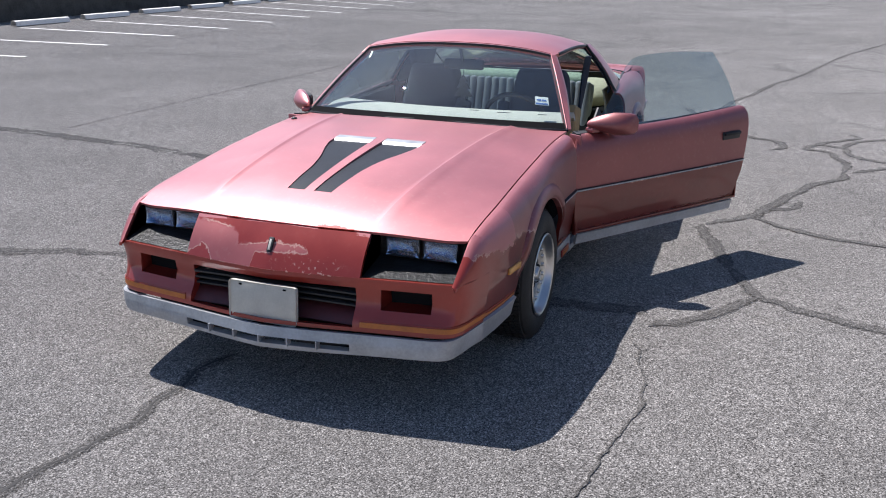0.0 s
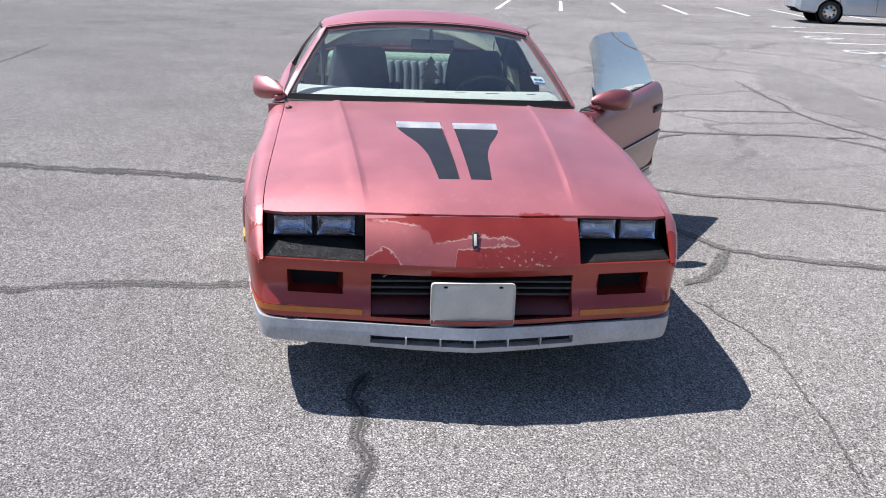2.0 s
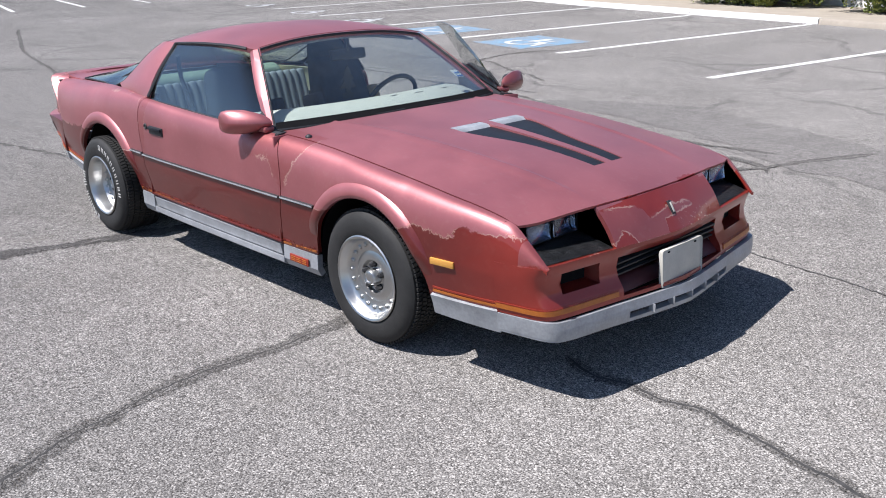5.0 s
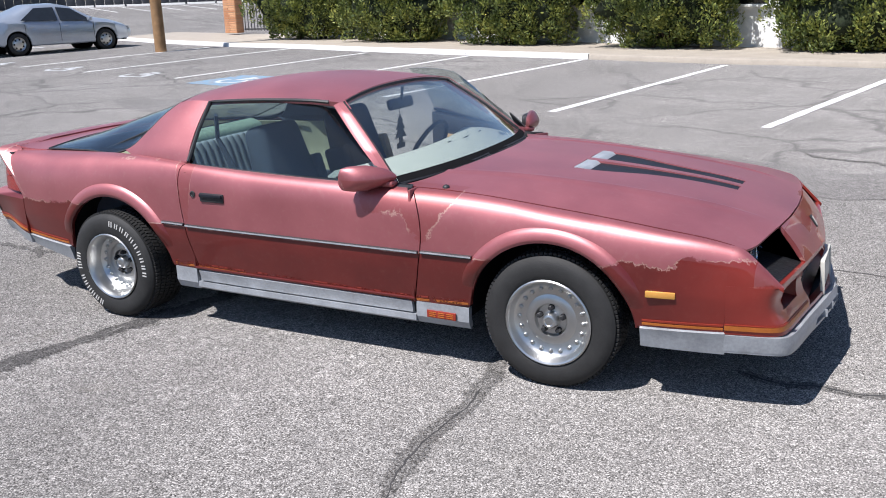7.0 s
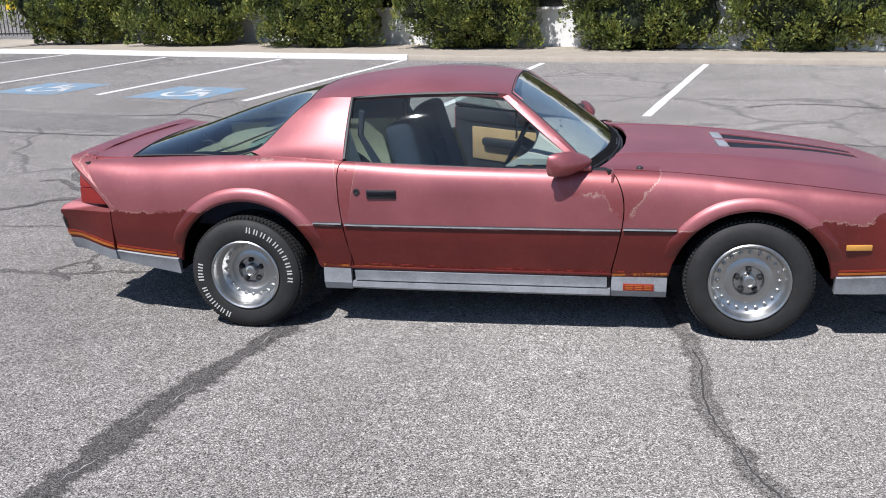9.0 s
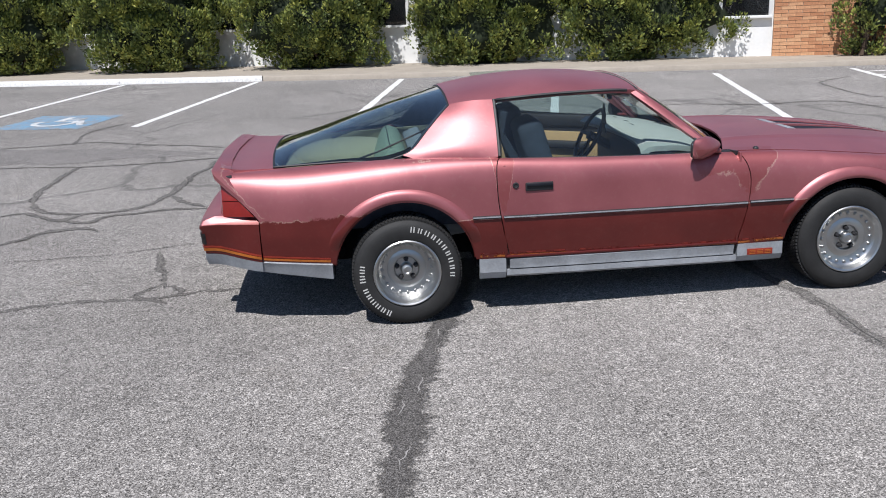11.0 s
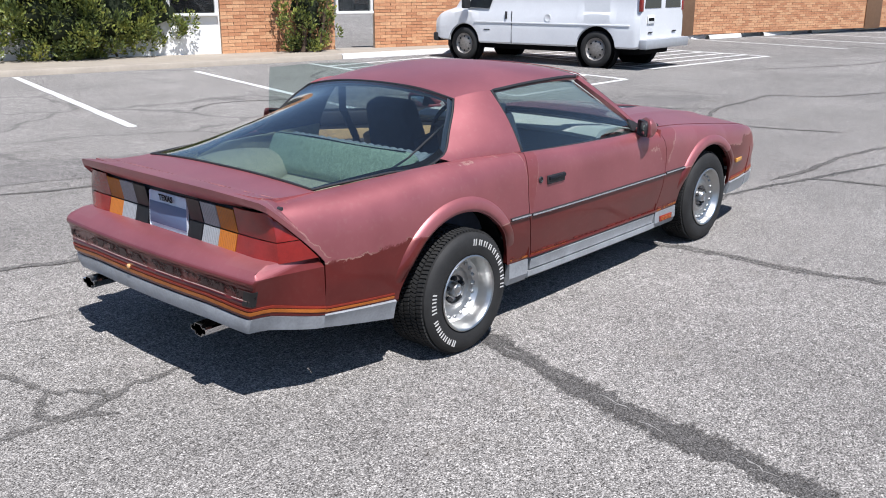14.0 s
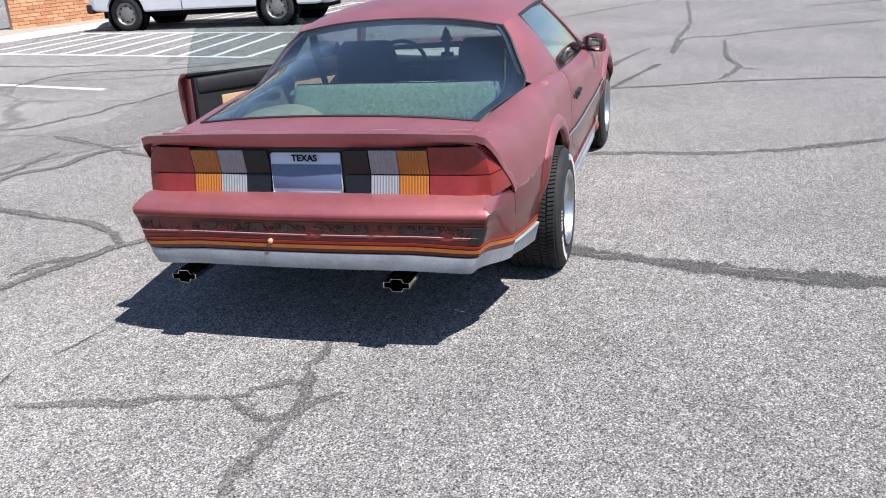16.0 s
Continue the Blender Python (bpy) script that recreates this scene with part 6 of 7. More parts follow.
for k in range(1, 8):
    bm = bmesh.new()
    t = k / 8
    strip_line(bm, (12.5 + 1.0 * t, 5.85 + 4.85 * t), (17.5 + 0.4 * t, 5.46 + 4.74 * t), 0.11, 0.004, 10, 0.15)
    part("hatch_line", bm, WHITE_PAINT, ground)
for k in range(8):
    bm = bmesh.new()
    strip_line(bm, (21.5 + 3.0 * k, 4.9 - 0.35 * k), (22.4 + 3.0 * k, 10.2 - 0.4 * k), 0.12, 0.004, 10, 0.12)
    part("stall_line", bm, WHITE_PAINT, ground)
for k in range(-2, 9):
    bm = bmesh.new()
    strip_line(bm, (-9.35 - 2.24 * k, -10.72 - 0.11 * k), (-9.3 - 2.6 * k, -15.3 - 0.17 * k), 0.11, 0.004, 10, 0.12)
    part("stall_line", bm, WHITE_PAINT, ground)
for k in range(7):
    bm = bmesh.new()
    strip_line(bm, (-24.5 + 0.1 * k, 4.55 + 2.12 * k), (-31.6 + 0.5 * k, 6.3 + 1.95 * k), 0.11, 0.004, 10, 0.12)
    part("stall_line", bm, WHITE_PAINT, ground)
# wheel stops
stop_bm = bmesh.new()
P = [[(x, y, z) for x, z in ((-0.1, 0.0), (-0.07, 0.11), (-0.04, 0.125), (0.04, 0.125), (0.07, 0.11), (0.1, 0.0))] for y in (-0.9, -0.88, 0.88, 0.9)]
grid(stop_bm, P)
stop = part("wheel_stop", stop_bm, WHITE_PAINT, None)
tagged(stop, "chipped white concrete wheel stop", "wheel stop", group="wheel stops of the car park")
stop.matrix_world = Matrix.Translation((-12.95, -15.85, 0)) @ Matrix.Rotation(radians(90), 4, "Z")
for k in range(-1, 8):
    if k != 0:
        copy_thing(stop, Matrix.Translation((-12.95 - 2.62 * k, -15.9 - 0.17 * k, 0)) @ Matrix.Rotation(radians(90), 4, "Z"))
for k in range(5):
    x, y = -39.5 + 0.85 * k, 13.3 + 1.85 * k
    copy_thing(stop, Matrix.Translation((x, y, gz(x, y))) @ Matrix.Rotation(radians(-24), 4, "Z") @ Matrix.Scale(0.85, 4))
for k in range(6):
    x, y = -41.2 + 1.3 * k, 34.2 + 1.15 * k
    copy_thing(stop, Matrix.Translation((x, y, gz(x, y))) @ Matrix.Rotation(radians(-42), 4, "Z") @ Matrix.Scale(0.9, 4))
    bm = bmesh.new()
    strip_line(bm, (x + 1.4, y - 0.6), (x + 5.6, y - 2.4), 0.11, 0.006, 8, 0.12)
    part("stall_line", bm, WHITE_PAINT, ground)
for k in range(8):
    x = 22.2 + 3.0 * k
    copy_thing(stop, Matrix.Translation((x + 1.4, KERB(x) - 0.6, gz(x, 10))) @ Matrix.Rotation(radians(82), 4, "Z"))

# blue pads with white marks in the reserved stalls
BLUE = worn_paint("worn_blue_paint", (0.15, 0.28, 0.40), 0.47)
MARK = worn_paint("worn_white_mark", (0.55, 0.56, 0.56), 0.40)
for x, y, pad in ((-6.25, 9.0, True), (-9.15, 9.65, True), (-12.35, 10.25, False), (-15.7, 11.1, False), (-19.3, 12.0, False)):
    M = Matrix.Translation((x, y, 0)) @ Matrix.Rotation(radians(-12), 4, "Z")

    def put(bm, pts, h):
        lay(bm, [(M @ Vector((*p, 0)))[:2] for p in pts], h)
    if pad:
        bm = bmesh.new()
        put(bm, [(-0.72, -0.75), (0.72, -0.75), (0.72, 0.75), (-0.72, 0.75)], 0.004)
        part("reserved_pad", bm, BLUE, ground, "worn blue reserved-stall square")
    bm = bmesh.new()
    n = 20
    for k in range(n):
        a0, a1 = radians(150 + 260 * k / n), radians(150 + 260 * (k + 1) / n)
        put(bm, [(0.36 * math.cos(a0), -0.12 + 0.36 * math.sin(a0)), (0.36 * math.cos(a1), -0.12 + 0.36 * math.sin(a1)), (0.26 * math.cos(a1), -0.12 + 0.26 * math.sin(a1)), (0.26 * math.cos(a0), -0.12 + 0.26 * math.sin(a0))], 0.008)
    put(bm, [(-0.10, 0.0), (0.02, 0.0), (0.02, 0.5), (-0.10, 0.5)], 0.008)
    put(bm, [(0.02, 0.02), (0.35, 0.02), (0.35, 0.12), (0.02, 0.12)], 0.008)
    put(bm, [(0.02, 0.24), (0.28, 0.24), (0.28, 0.33), (0.02, 0.33)], 0.008)
    put(bm, [(0.28, 0.02), (0.5, -0.4), (0.58, -0.36), (0.38, 0.1)], 0.008)
    part("reserved_mark", bm, MARK, ground, "worn white stall mark")

# ---- building ----
BRICK, nt, b = node_mat("brick_orange")
co = coords(nt)
info, geo = nt.nodes.new("ShaderNodeObjectInfo"), nt.nodes.new("ShaderNodeNewGeometry")
pick = maths(nt, "FRACT", maths(nt, "ADD", info.outputs["Random"], geo.outputs["Random Per Island"]))
tone = ramp(nt, pick, [(0.0, (0.44, 0.20, 0.10)), (0.5, (0.54, 0.27, 0.14)), (1.0, (0.62, 0.35, 0.19))])
link(nt, mix_col(nt, 1.0, tone, ramp(nt, noise_tex(nt, co, 30.0, 4), [(0.3, 0.8), (0.7, 1.15)]), "MULTIPLY"), b.inputs["Base Color"])
b.inputs["Roughness"].default_value = 0.85
bump(nt, b, noise_tex(nt, co, 90.0, 4), 0.3)
MORTAR = simple("mortar_grey", (0.40, 0.30, 0.22), 0.9, 0, 0.15, 8, 0.3, 90)
WINDOW = glass_material("window_glass", (0.25, 0.28, 0.3), 1.6)
WA = math.atan2(-0.29, 1)
wd = Vector((math.cos(WA), math.sin(WA), 0))


def wall_m(x, off=0.0, z=0.0):
    """Frame on the wall at a station x: local x along it, y into it."""
    return Matrix.Translation((x, WALL(x), gz(x, KERB(x)) + 0.11 + z)) @ Matrix.Rotation(WA, 4, "Z") @ Matrix.Translation((0, off, 0))


base_z = 0.2
bm = bmesh.new()
box(bm, (0, 0.16, 1.7), (26.2, 0.28, 3.6))
bm.transform(wall_m(-4.6))
house = tagged(part("wall_north", bm, WHITE_WALL, None), "long single-storey building wall, white panels and orange brick", "wall", kind="structure")


def brick_run(xa, xb, z0, z1, name="brick_panel", proud=0.0):
    """Brick facing between two stations; every brick a block with open joints."""
    L = (xb - xa) / math.cos(WA)
    bm = bmesh.new()
    box(bm, (L / 2, 0.05, (z0 + z1) / 2), (L, 0.08, z1 - z0))
    back = part(name, bm, MORTAR, house, "orange brick facing", matrix=wall_m(xa, -0.06 - proud))
    return back, L


brick_mesh = {}


def brick_blocks(xa, xb, z0, z1, parent, proud=0.0, singles=0):
    L = (xb - xa) / math.cos(WA)
    bl, bh, jt = 0.295, 0.068, 0.010
    verts, faces, count = [], [], 0
    M = wall_m(xa, -0.06 - proud)
    rows = int((z1 - z0) / (bh + jt))
    for r in range(rows):
        x = -(bl / 2 if r % 2 else 0)
        while x < L:
            a, b = max(0, x), min(L, x + bl)
            if b - a > 0.03:
                z = z0 + r * (bh + jt) + jt
                o = -0.012 + random.uniform(-0.003, 0.003)
                if count < singles:
                    key = round(b - a, 2)
                    if key not in brick_mesh:
                        bm = bmesh.new()
                        box(bm, (key / 2, 0.01, bh / 2), (key, 0.044, bh))
                        brick_mesh[key] = bpy.data.meshes.new("brick")
                        bm.to_mesh(brick_mesh[key])
                        bm.free()
                        brick_mesh[key].materials.append(BRICK)
                    ob = new("brick", brick_mesh[key])
                    ob.parent = parent
                    ob.matrix_local = M @ Matrix.Translation((a, o + 0.012, z))
                    count += 1
                    x += bl + jt
                    continue
                n = len(verts)
                for yy in (o, 0.02):
                    for xx, zz in ((a, z), (b, z), (b, z + bh), (a, z + bh)):
                        verts.append(M @ Vector((xx, yy, zz)))
                faces += [(n, n + 1, n + 2, n + 3), (n, n + 4, n + 5, n + 1), (n + 1, n + 5, n + 6, n + 2), (n + 2, n + 6, n + 7, n + 3), (n + 3, n + 7, n + 4, n)]
            x += bl + jt
    me = bpy.data.meshes.new("bricks")
    me.from_pydata([tuple(v) for v in verts], [], faces)
    me.materials.append(BRICK)
    ob = new("bricks", me)
    ob.parent = parent
    tagged(ob, kind="stuff")


for xa, xb in ((7.85, 10.58), (11.64, 40.0)):
    back, L = brick_run(xa, xb, 0, 3.4)
    brick_blocks(xa, xb, 0, 3.4 if xa < 10 else 2.6, back, 0.0, 290 if xa < 10 else 0)
# end wall closes the lot beyond; white panels, windows and a door
for x0, x1 in ((10.62, 11.61), (6.7, 7.81), (3.2, 6.4), (-0.1, 3.05), (-3.5, -0.2), (-7.0, -3.7), (-10.5, -7.2), (-14.0, -10.7)):
    L = (x1 - x0) / math.cos(WA)
    m = wall_m(x0)
    bm = rbox((L / 2, -0.01, 1.66), (L - 0.14, 0.03, 1.5), 0.002)
    win = part("window", bm, WINDOW, house, "dark window above a white panel", matrix=m)
    bm = bmesh.new()
    for c, d in (((L / 2, -0.04, 0.88), (L, 0.11, 0.06)), ((L / 2, -0.03, 2.44), (L, 0.09, 0.06)), ((0.04, -0.03, 1.66), (0.07, 0.09, 1.5)), ((L - 0.04, -0.03, 1.66), (0.07, 0.09, 1.5))):
        box(bm, c, d, 0.004)
    part("window_frame", bm, WHITE_WALL, win, matrix=m)
for x in (20.5, 21.6, 31.0):
    bm = rbox((0.45, -0.09, 1.03), (0.92, 0.04, 2.06), 0.006)
    part("door", bm, simple("brown_door", (0.16, 0.09, 0.05), 0.6), house, "brown door in the brick wall", matrix=wall_m(x))

# ---- hedge ----
LEAF = None
m, nt, b = node_mat("juniper_leaf")
oi = nt.nodes.new("ShaderNodeNewGeometry")
clump = noise_tex(nt, coords(nt), 2.6, 3, 0.6)
link(nt, ramp(nt, maths(nt, "ADD", maths(nt, "MULTIPLY", oi.outputs["Random Per Island"], 0.5), maths(nt, "SUBTRACT", maths(nt, "MULTIPLY", clump, 1.6), 0.55)), [(0.0, (0.03, 0.048, 0.014)), (0.4, (0.10, 0.135, 0.03)), (0.75, (0.25, 0.27, 0.05)), (1.0, (0.40, 0.38, 0.08))]), b.inputs["Base Color"])
b.inputs["Roughness"].default_value = 0.6
LEAF = m
BARK = simple("bark", (0.09, 0.06, 0.04), 0.9, 0, 0.3, 20, 0.4, 60)


def bush(x0, x1, height, depth, seed, n=34000, yfront=None, label="dense dark green juniper bush", name="bush", core=0.80):
    """Twiggy stems under a ragged mass of small leaf sprays with gaps."""
    rng = random.Random(seed)
    cx = (x0 + x1) / 2
    yf = KERB(cx) + 1.35 if yfront is None else yfront
    z0 = gz(cx, yf) + 0.115
    root = thing(name, label, "bush", "bushes along the building", Matrix.Translation((cx, yf + depth / 2, z0)))
    half = (x1 - x0) / 2 * 0.97
    bm = bmesh.new()
    for k in range(9):
        a = rng.uniform(0, math.tau)
        p = Vector((rng.uniform(-0.3, 0.3) * half, rng.uniform(-0.2, 0.2), 0))
        q = p + Vector((math.cos(a) * half * 0.6, math.sin(a) * depth * 0.3, height * rng.uniform(0.5, 0.8)))
        tube(bm, [p, p.lerp(q, 0.5) + Vector((0, 0, 0.1)), q], [0.045, 0.03, 0.01], 6)
    st = part("trunk", bm, BARK, root)
    off = Vector((seed * 3.7, seed * 1.3, 0))

    def skin(d):
        """Radius factor of the ragged outline in a direction: big lobes, then sprigs."""
        return 0.84 + 0.14 * noise.noise(d * 1.7 + off) + 0.32 * noise.noise(d * 4.0 + off) + 0.10 * noise.noise(d * 10 + off)

    def at_dir(d, f):
        # squarish body that stands on the ground
        q = (abs(d.x) ** 4 + abs(d.y) ** 4 + abs(d.z) ** 4) ** (1 / 4)
        e = d / q * f
        return Vector((e.x * half, e.y * depth / 2, height * 0.47 + e.z * height * 0.5))

    verts, faces = [], []
    clumps = []
    for k in range(max(60, n // 62)):
        d = Vector((rng.gauss(0, 1), rng.gauss(-0.35, 1), rng.gauss(0, 1))).normalized()
        r = rng.uniform(0.10, 0.22)
        clumps.append((at_dir(d, skin(d) * rng.uniform(0.86, 1.02)), d, r))
    for k in range(n):
        c, d, r = clumps[k % len(clumps)]
        o = (Vector((rng.gauss(0, 1), rng.gauss(0, 1), rng.gauss(0, 1))) + d * 0.9 + Vector((0, 0, 0.5))).normalized()
        p = c + o * r * rng.uniform(0.72, 1.12)
        p.z = max(p.z, rng.uniform(0.01, 0.12))
        up = (o * 0.7 + Vector((rng.uniform(-0.4, 0.4), rng.uniform(-0.4, 0.4), 0.6))).normalized()
        side_v = up.orthogonal().normalized()
        side_v.rotate(Matrix.Rotation(rng.uniform(0, math.tau), 3, up))
        s = rng.uniform(0.026, 0.060)
        n0 = len(verts)
        verts += [p - side_v * s * 0.22, p + up * s * 0.8 - side_v * s * 0.42, p + up * s * 1.5, p + up * s * 0.8 + side_v * s * 0.42, p + side_v * s * 0.22]
        faces.append((n0, n0 + 1, n0 + 2, n0 + 3, n0 + 4))
    me = bpy.data.meshes.new("crown")
    me.from_pydata([tuple(v) for v in verts], [], faces)
    me.materials.append(LEAF)
    cr = new("crown", me)
    cr.parent = root
    # solid core inside, near-black to stand in for the shade between the leaves
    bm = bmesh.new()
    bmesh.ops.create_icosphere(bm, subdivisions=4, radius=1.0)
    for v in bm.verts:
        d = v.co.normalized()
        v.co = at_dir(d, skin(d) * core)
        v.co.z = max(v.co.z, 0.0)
    part("shade_core", bm, simple("inner_shade", (0.018, 0.026, 0.010), 0.95, 0, 0.6, 25) if "inner_shade" not in bpy.data.materials else bpy.data.materials["inner_shade"], root, sharp=180)
    return root


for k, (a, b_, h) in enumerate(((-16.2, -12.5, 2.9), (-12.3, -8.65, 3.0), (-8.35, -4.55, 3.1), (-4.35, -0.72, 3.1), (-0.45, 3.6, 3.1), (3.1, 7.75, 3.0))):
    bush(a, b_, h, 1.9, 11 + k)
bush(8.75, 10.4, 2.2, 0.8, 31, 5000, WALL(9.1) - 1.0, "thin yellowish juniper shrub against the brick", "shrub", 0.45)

# ---- timber pole, gate post ----
pole = thing("utility_pole", "weathered brown timber utility pole", "pole", at=Matrix.Translation((-17.05, 15.72, gz(-17, 15.7))))
bm = bmesh.new()
tube(bm, [(0, 0, -0.1), (0.01, 0, 2.5), (0.03, 0.01, 8.0)], [0.165, 0.155, 0.12], 14)
part("shaft", bm, simple("old_timber", (0.26, 0.15, 0.07), 0.85, 0, 0.35, 6, 0.5, 30), pole)
gp = thing("gate_pier", "orange brick gate pier beside an iron gate", "pier", at=Matrix.Translation((-19.5, 22.0, 0.42)))
part("shaft", rbox((0, 0, 1.0), (0.53, 0.38, 2.0), 0.01), MORTAR, gp)
for r in range(25):
    for c, d in (((-0.135 if r % 2 else -0.165, -0.195), (0.26 if r % 2 else 0.20, 0.03)), ((0.135 if r % 2 else 0.105, -0.195), (0.26 if r % 2 else 0.32, 0.03)), ((0.265, 0), (0.03, 0.38)), ((-0.265, 0), (0.03, 0.38))):
        part("brick", rbox((*c, 0.045 + 0.08 * r), (*d, 0.068), 0.003), BRICK, gp)
gate = thing("iron_gate", "black iron bar gate with a small yellow sign", "gate", at=Matrix.Translation((-18.2, 22.2, 0.42)))
for k in range(14):
    bm = rbox((-0.95 + 0.14 * k, 0, 0.95), (0.022, 0.022, 1.8), 0.003)
    part("bar", bm, BLACK, gate)
for z in (0.12, 1.75):
    part("rail", rbox((0, 0, z), (2.0, 0.035, 0.045), 0.004), BLACK, gate)
part("sign", rbox((-0.15, -0.04, 1.05), (0.36, 0.012, 0.36), 0.004), simple("sign_yellow", (0.75, 0.52, 0.03), 0.5), gate, "small yellow sign")
# slatted dark fence behind the far stops
fence = thing("fence", "dark grey slatted fence behind the far stalls", "fence")
line_f = [(-45.5, 8.0), (-42.5, 14.0), (-41.0, 20.0), (-44.5, 30.0), (-44.0, 35.0), (-33.0, 45.0)]
FENCE = simple("fence_slats", (0.06, 0.065, 0.075), 0.7, 0, 0.3, 5)
for (xa, ya), (xb, yb) in zip(line_f, line_f[1:]):
    ang = math.atan2(yb - ya, xb - xa)
    L = math.hypot(xb - xa, yb - ya)
    n = int(L / 0.55)
    for k in range(n):
        t = (k + 0.5) / n
        x, y = xa + (xb - xa) * t, ya + (yb - ya) * t
        part("slat", rbox((0, 0, 1.0), (L / n - 0.03, 0.03 + 0.02 * (k % 2), 2.0), 0.004), FENCE, fence, matrix=Matrix.Translation((x, y, gz(x, y))) @ Matrix.Rotation(ang, 4, "Z"))
# dark stone wall along the other side of the lot
bm = bmesh.new()
rng = random.Random(5)
P = [[(x, -17.2 - 0.17 / 2.6 * (-13 - x) * 1.0 + 0.05 * rng.uniform(-1, 1), z) for z in (0, 0.3, 0.6, 0.9, 1.2, 1.5)] for x in np.linspace(-45, 10, 120)]
tagged(part("wall_south", shell(P, 0.35, centre=(0, -60, 0)), simple("dark_stone", (0.05, 0.048, 0.045), 0.9, 0, 0.6, 3, 0.6, 20), None), "low dark rough stone wall beyond the stalls", "wall", kind="structure")

# ---- cracks, seams and patches in the asphalt ----
CRACK_DARK = simple("open_crack", (0.045, 0.043, 0.042), 0.95, 0, 0.4, 30)
STREAK = simple("pale_streak", (0.30, 0.285, 0.27), 0.8, 0, 0.4, 30)


def dense(pts, step=0.03, wob=0.02, rng=random):
    out = []
    pts = [Vector((*p, 0)) for p in pts]
    # rounded through the points
    for i in range(len(pts) - 1):
        p0, p1, p2, p3 = pts[max(0, i - 1)], pts[i], pts[i + 1], pts[min(len(pts) - 1, i + 2)]
        n = max(2, int((p2 - p1).length / step))
        for k in range(n):
            t = k / n
            q = 0.5 * ((2 * p1) + (p2 - p0) * t + (2 * p0 - 5 * p1 + 4 * p2 - p3) * t * t + (3 * p1 - p0 - 3 * p2 + p3) * t**3)
            w = noise.noise_vector(q * 5.0) * wob + noise.noise_vector(q * 23.0) * wob * 0.4
            out.append(Vector((q.x + w.x, q.y + w.y, 0)))
    out.append(out[-1] + (out[-1] - out[-2]))
    return out


def ribbon(name, pts, width, mat, h=0.003, step=0.03, wob=0.02, ragged=0.35, label="", off=0.0):
    line_ = dense(pts, step, wob)
    P = []
    n = len(line_)
    reach = max(1, round(0.07 / step))
    for i, p in enumerate(line_):
        d = line_[min(n - 1, i + reach)] - line_[max(0, i - reach)]
        d = d.normalized() if d.length > 0 else Vector((1, 0, 0))
        s = Vector((-d.y, d.x, 0))
        u, v = p + Vector((0, 0, 3.3)), p + Vector((9, 0, 7.7))
        a = width / 2 * (1 + 0.45 * noise.noise(u * 2.0) + ragged * (1.3 * noise.noise(u * 9.0) + noise.noise(u * 31.0)))
        b = width / 2 * (1 + 0.45 * noise.noise(v * 2.0) + ragged * (1.3 * noise.noise(v * 9.0) + noise.noise(v * 31.0)))
        taper = min(1.0, i / 6 + 0.15, (n - 1 - i) / 6 + 0.15)
        c = p + s * off
        q, r = c + s * a * taper, c - s * b * taper
        P.append([(q.x, q.y, gz(q.x, q.y) + h), (c.x, c.y, gz(c.x, c.y) + h + 0.0008), (r.x, r.y, gz(r.x, r.y) + h)])
    bm = bmesh.new()
    grid(bm, P)
    ob = part(name, bm, mat, ground, label)
    cover = ob.data.attributes.new("cover", "FLOAT", "POINT")
    for i in range(len(P) * 3):
        cover.data[i].value = 1.0 if i % 3 == 1 else 0.0
    return ob


random.seed(21)
seam_rear = [(-0.80, 0.35), (-0.95, -0.35), (-1.09, -0.92), (-1.17, -1.17), (-1.26, -1.52), (-1.34, -1.87), (-1.39, -2.2), (-1.44, -2.6), (-1.52, -3.0), (-1.62, -3.7), (-1.72, -4.6), (-1.86, -5.8), (-2.05, -8)]
ribbon("sealed_seam", seam_rear, 0.20, SEALER, 0.002, 0.012, 0.02, 0.35, "broad dark sealed seam")
for a, o in ((2, 0.015), (3, 0.03), (4, 0.02), (5, -0.03), (6, 0.04), (7, 0.02), (8, 0.045), (8, -0.01), (9, 0.05), (9, 0.0), (10, 0.03)):
    p, q = Vector(seam_rear[a]), Vector(seam_rear[a + 1])
    ribbon("seam_streak", [tuple(p.lerp(q, f)) for f in ((0.08, 0.3, 0.5) if a % 2 else (0.3, 0.5, 0.8))], 0.008, STREAK, 0.0035, 0.015, 0.05, 0.9, off=o)
seam_mid = [(0.80, 1.3), (0.90, 0.3), (0.96, -0.65), (1.02, -0.97), (1.035, -1.21), (1.02, -1.45), (1.03, -1.68), (1.08, -1.92), (1.16, -2.2), (1.32, -2.6), (1.5, -3.0), (1.75, -4.2), (2.0, -6)]
ribbon("sealed_seam", seam_mid, 0.13, SEALER_WORN, 0.002, 0.012, 0.02, 0.35, "dark sealed seam")
ribbon("open_crack", seam_mid[3:], 0.009, CRACK_DARK, 0.0035, 0.015, 0.02, 0.6)
seam_front = [(2.0, -0.35), (2.2, -0.42), (2.38, -0.40), (2.48, -0.40), (2.64, -0.375), (2.77, -0.39), (2.91, -0.42), (3.05, -0.46), (3.25, -0.50), (3.6, -0.62), (4.2, -0.75), (5.5, -1.1)]
ribbon("sealed_seam", seam_front, 0.085, SEALER_WORN, 0.002, 0.012, 0.02, 0.4, "worn cracked seam")
ribbon("open_crack", seam_front, 0.014, CRACK_DARK, 0.0035, 0.012, 0.02, 0.7)
def sealed(w, *lines, step=0.03):
    for pts in lines:
        ribbon("sealed_crack", pts, w * 1.25, SEALER_WORN, 0.005, step, 0.03, 0.42)


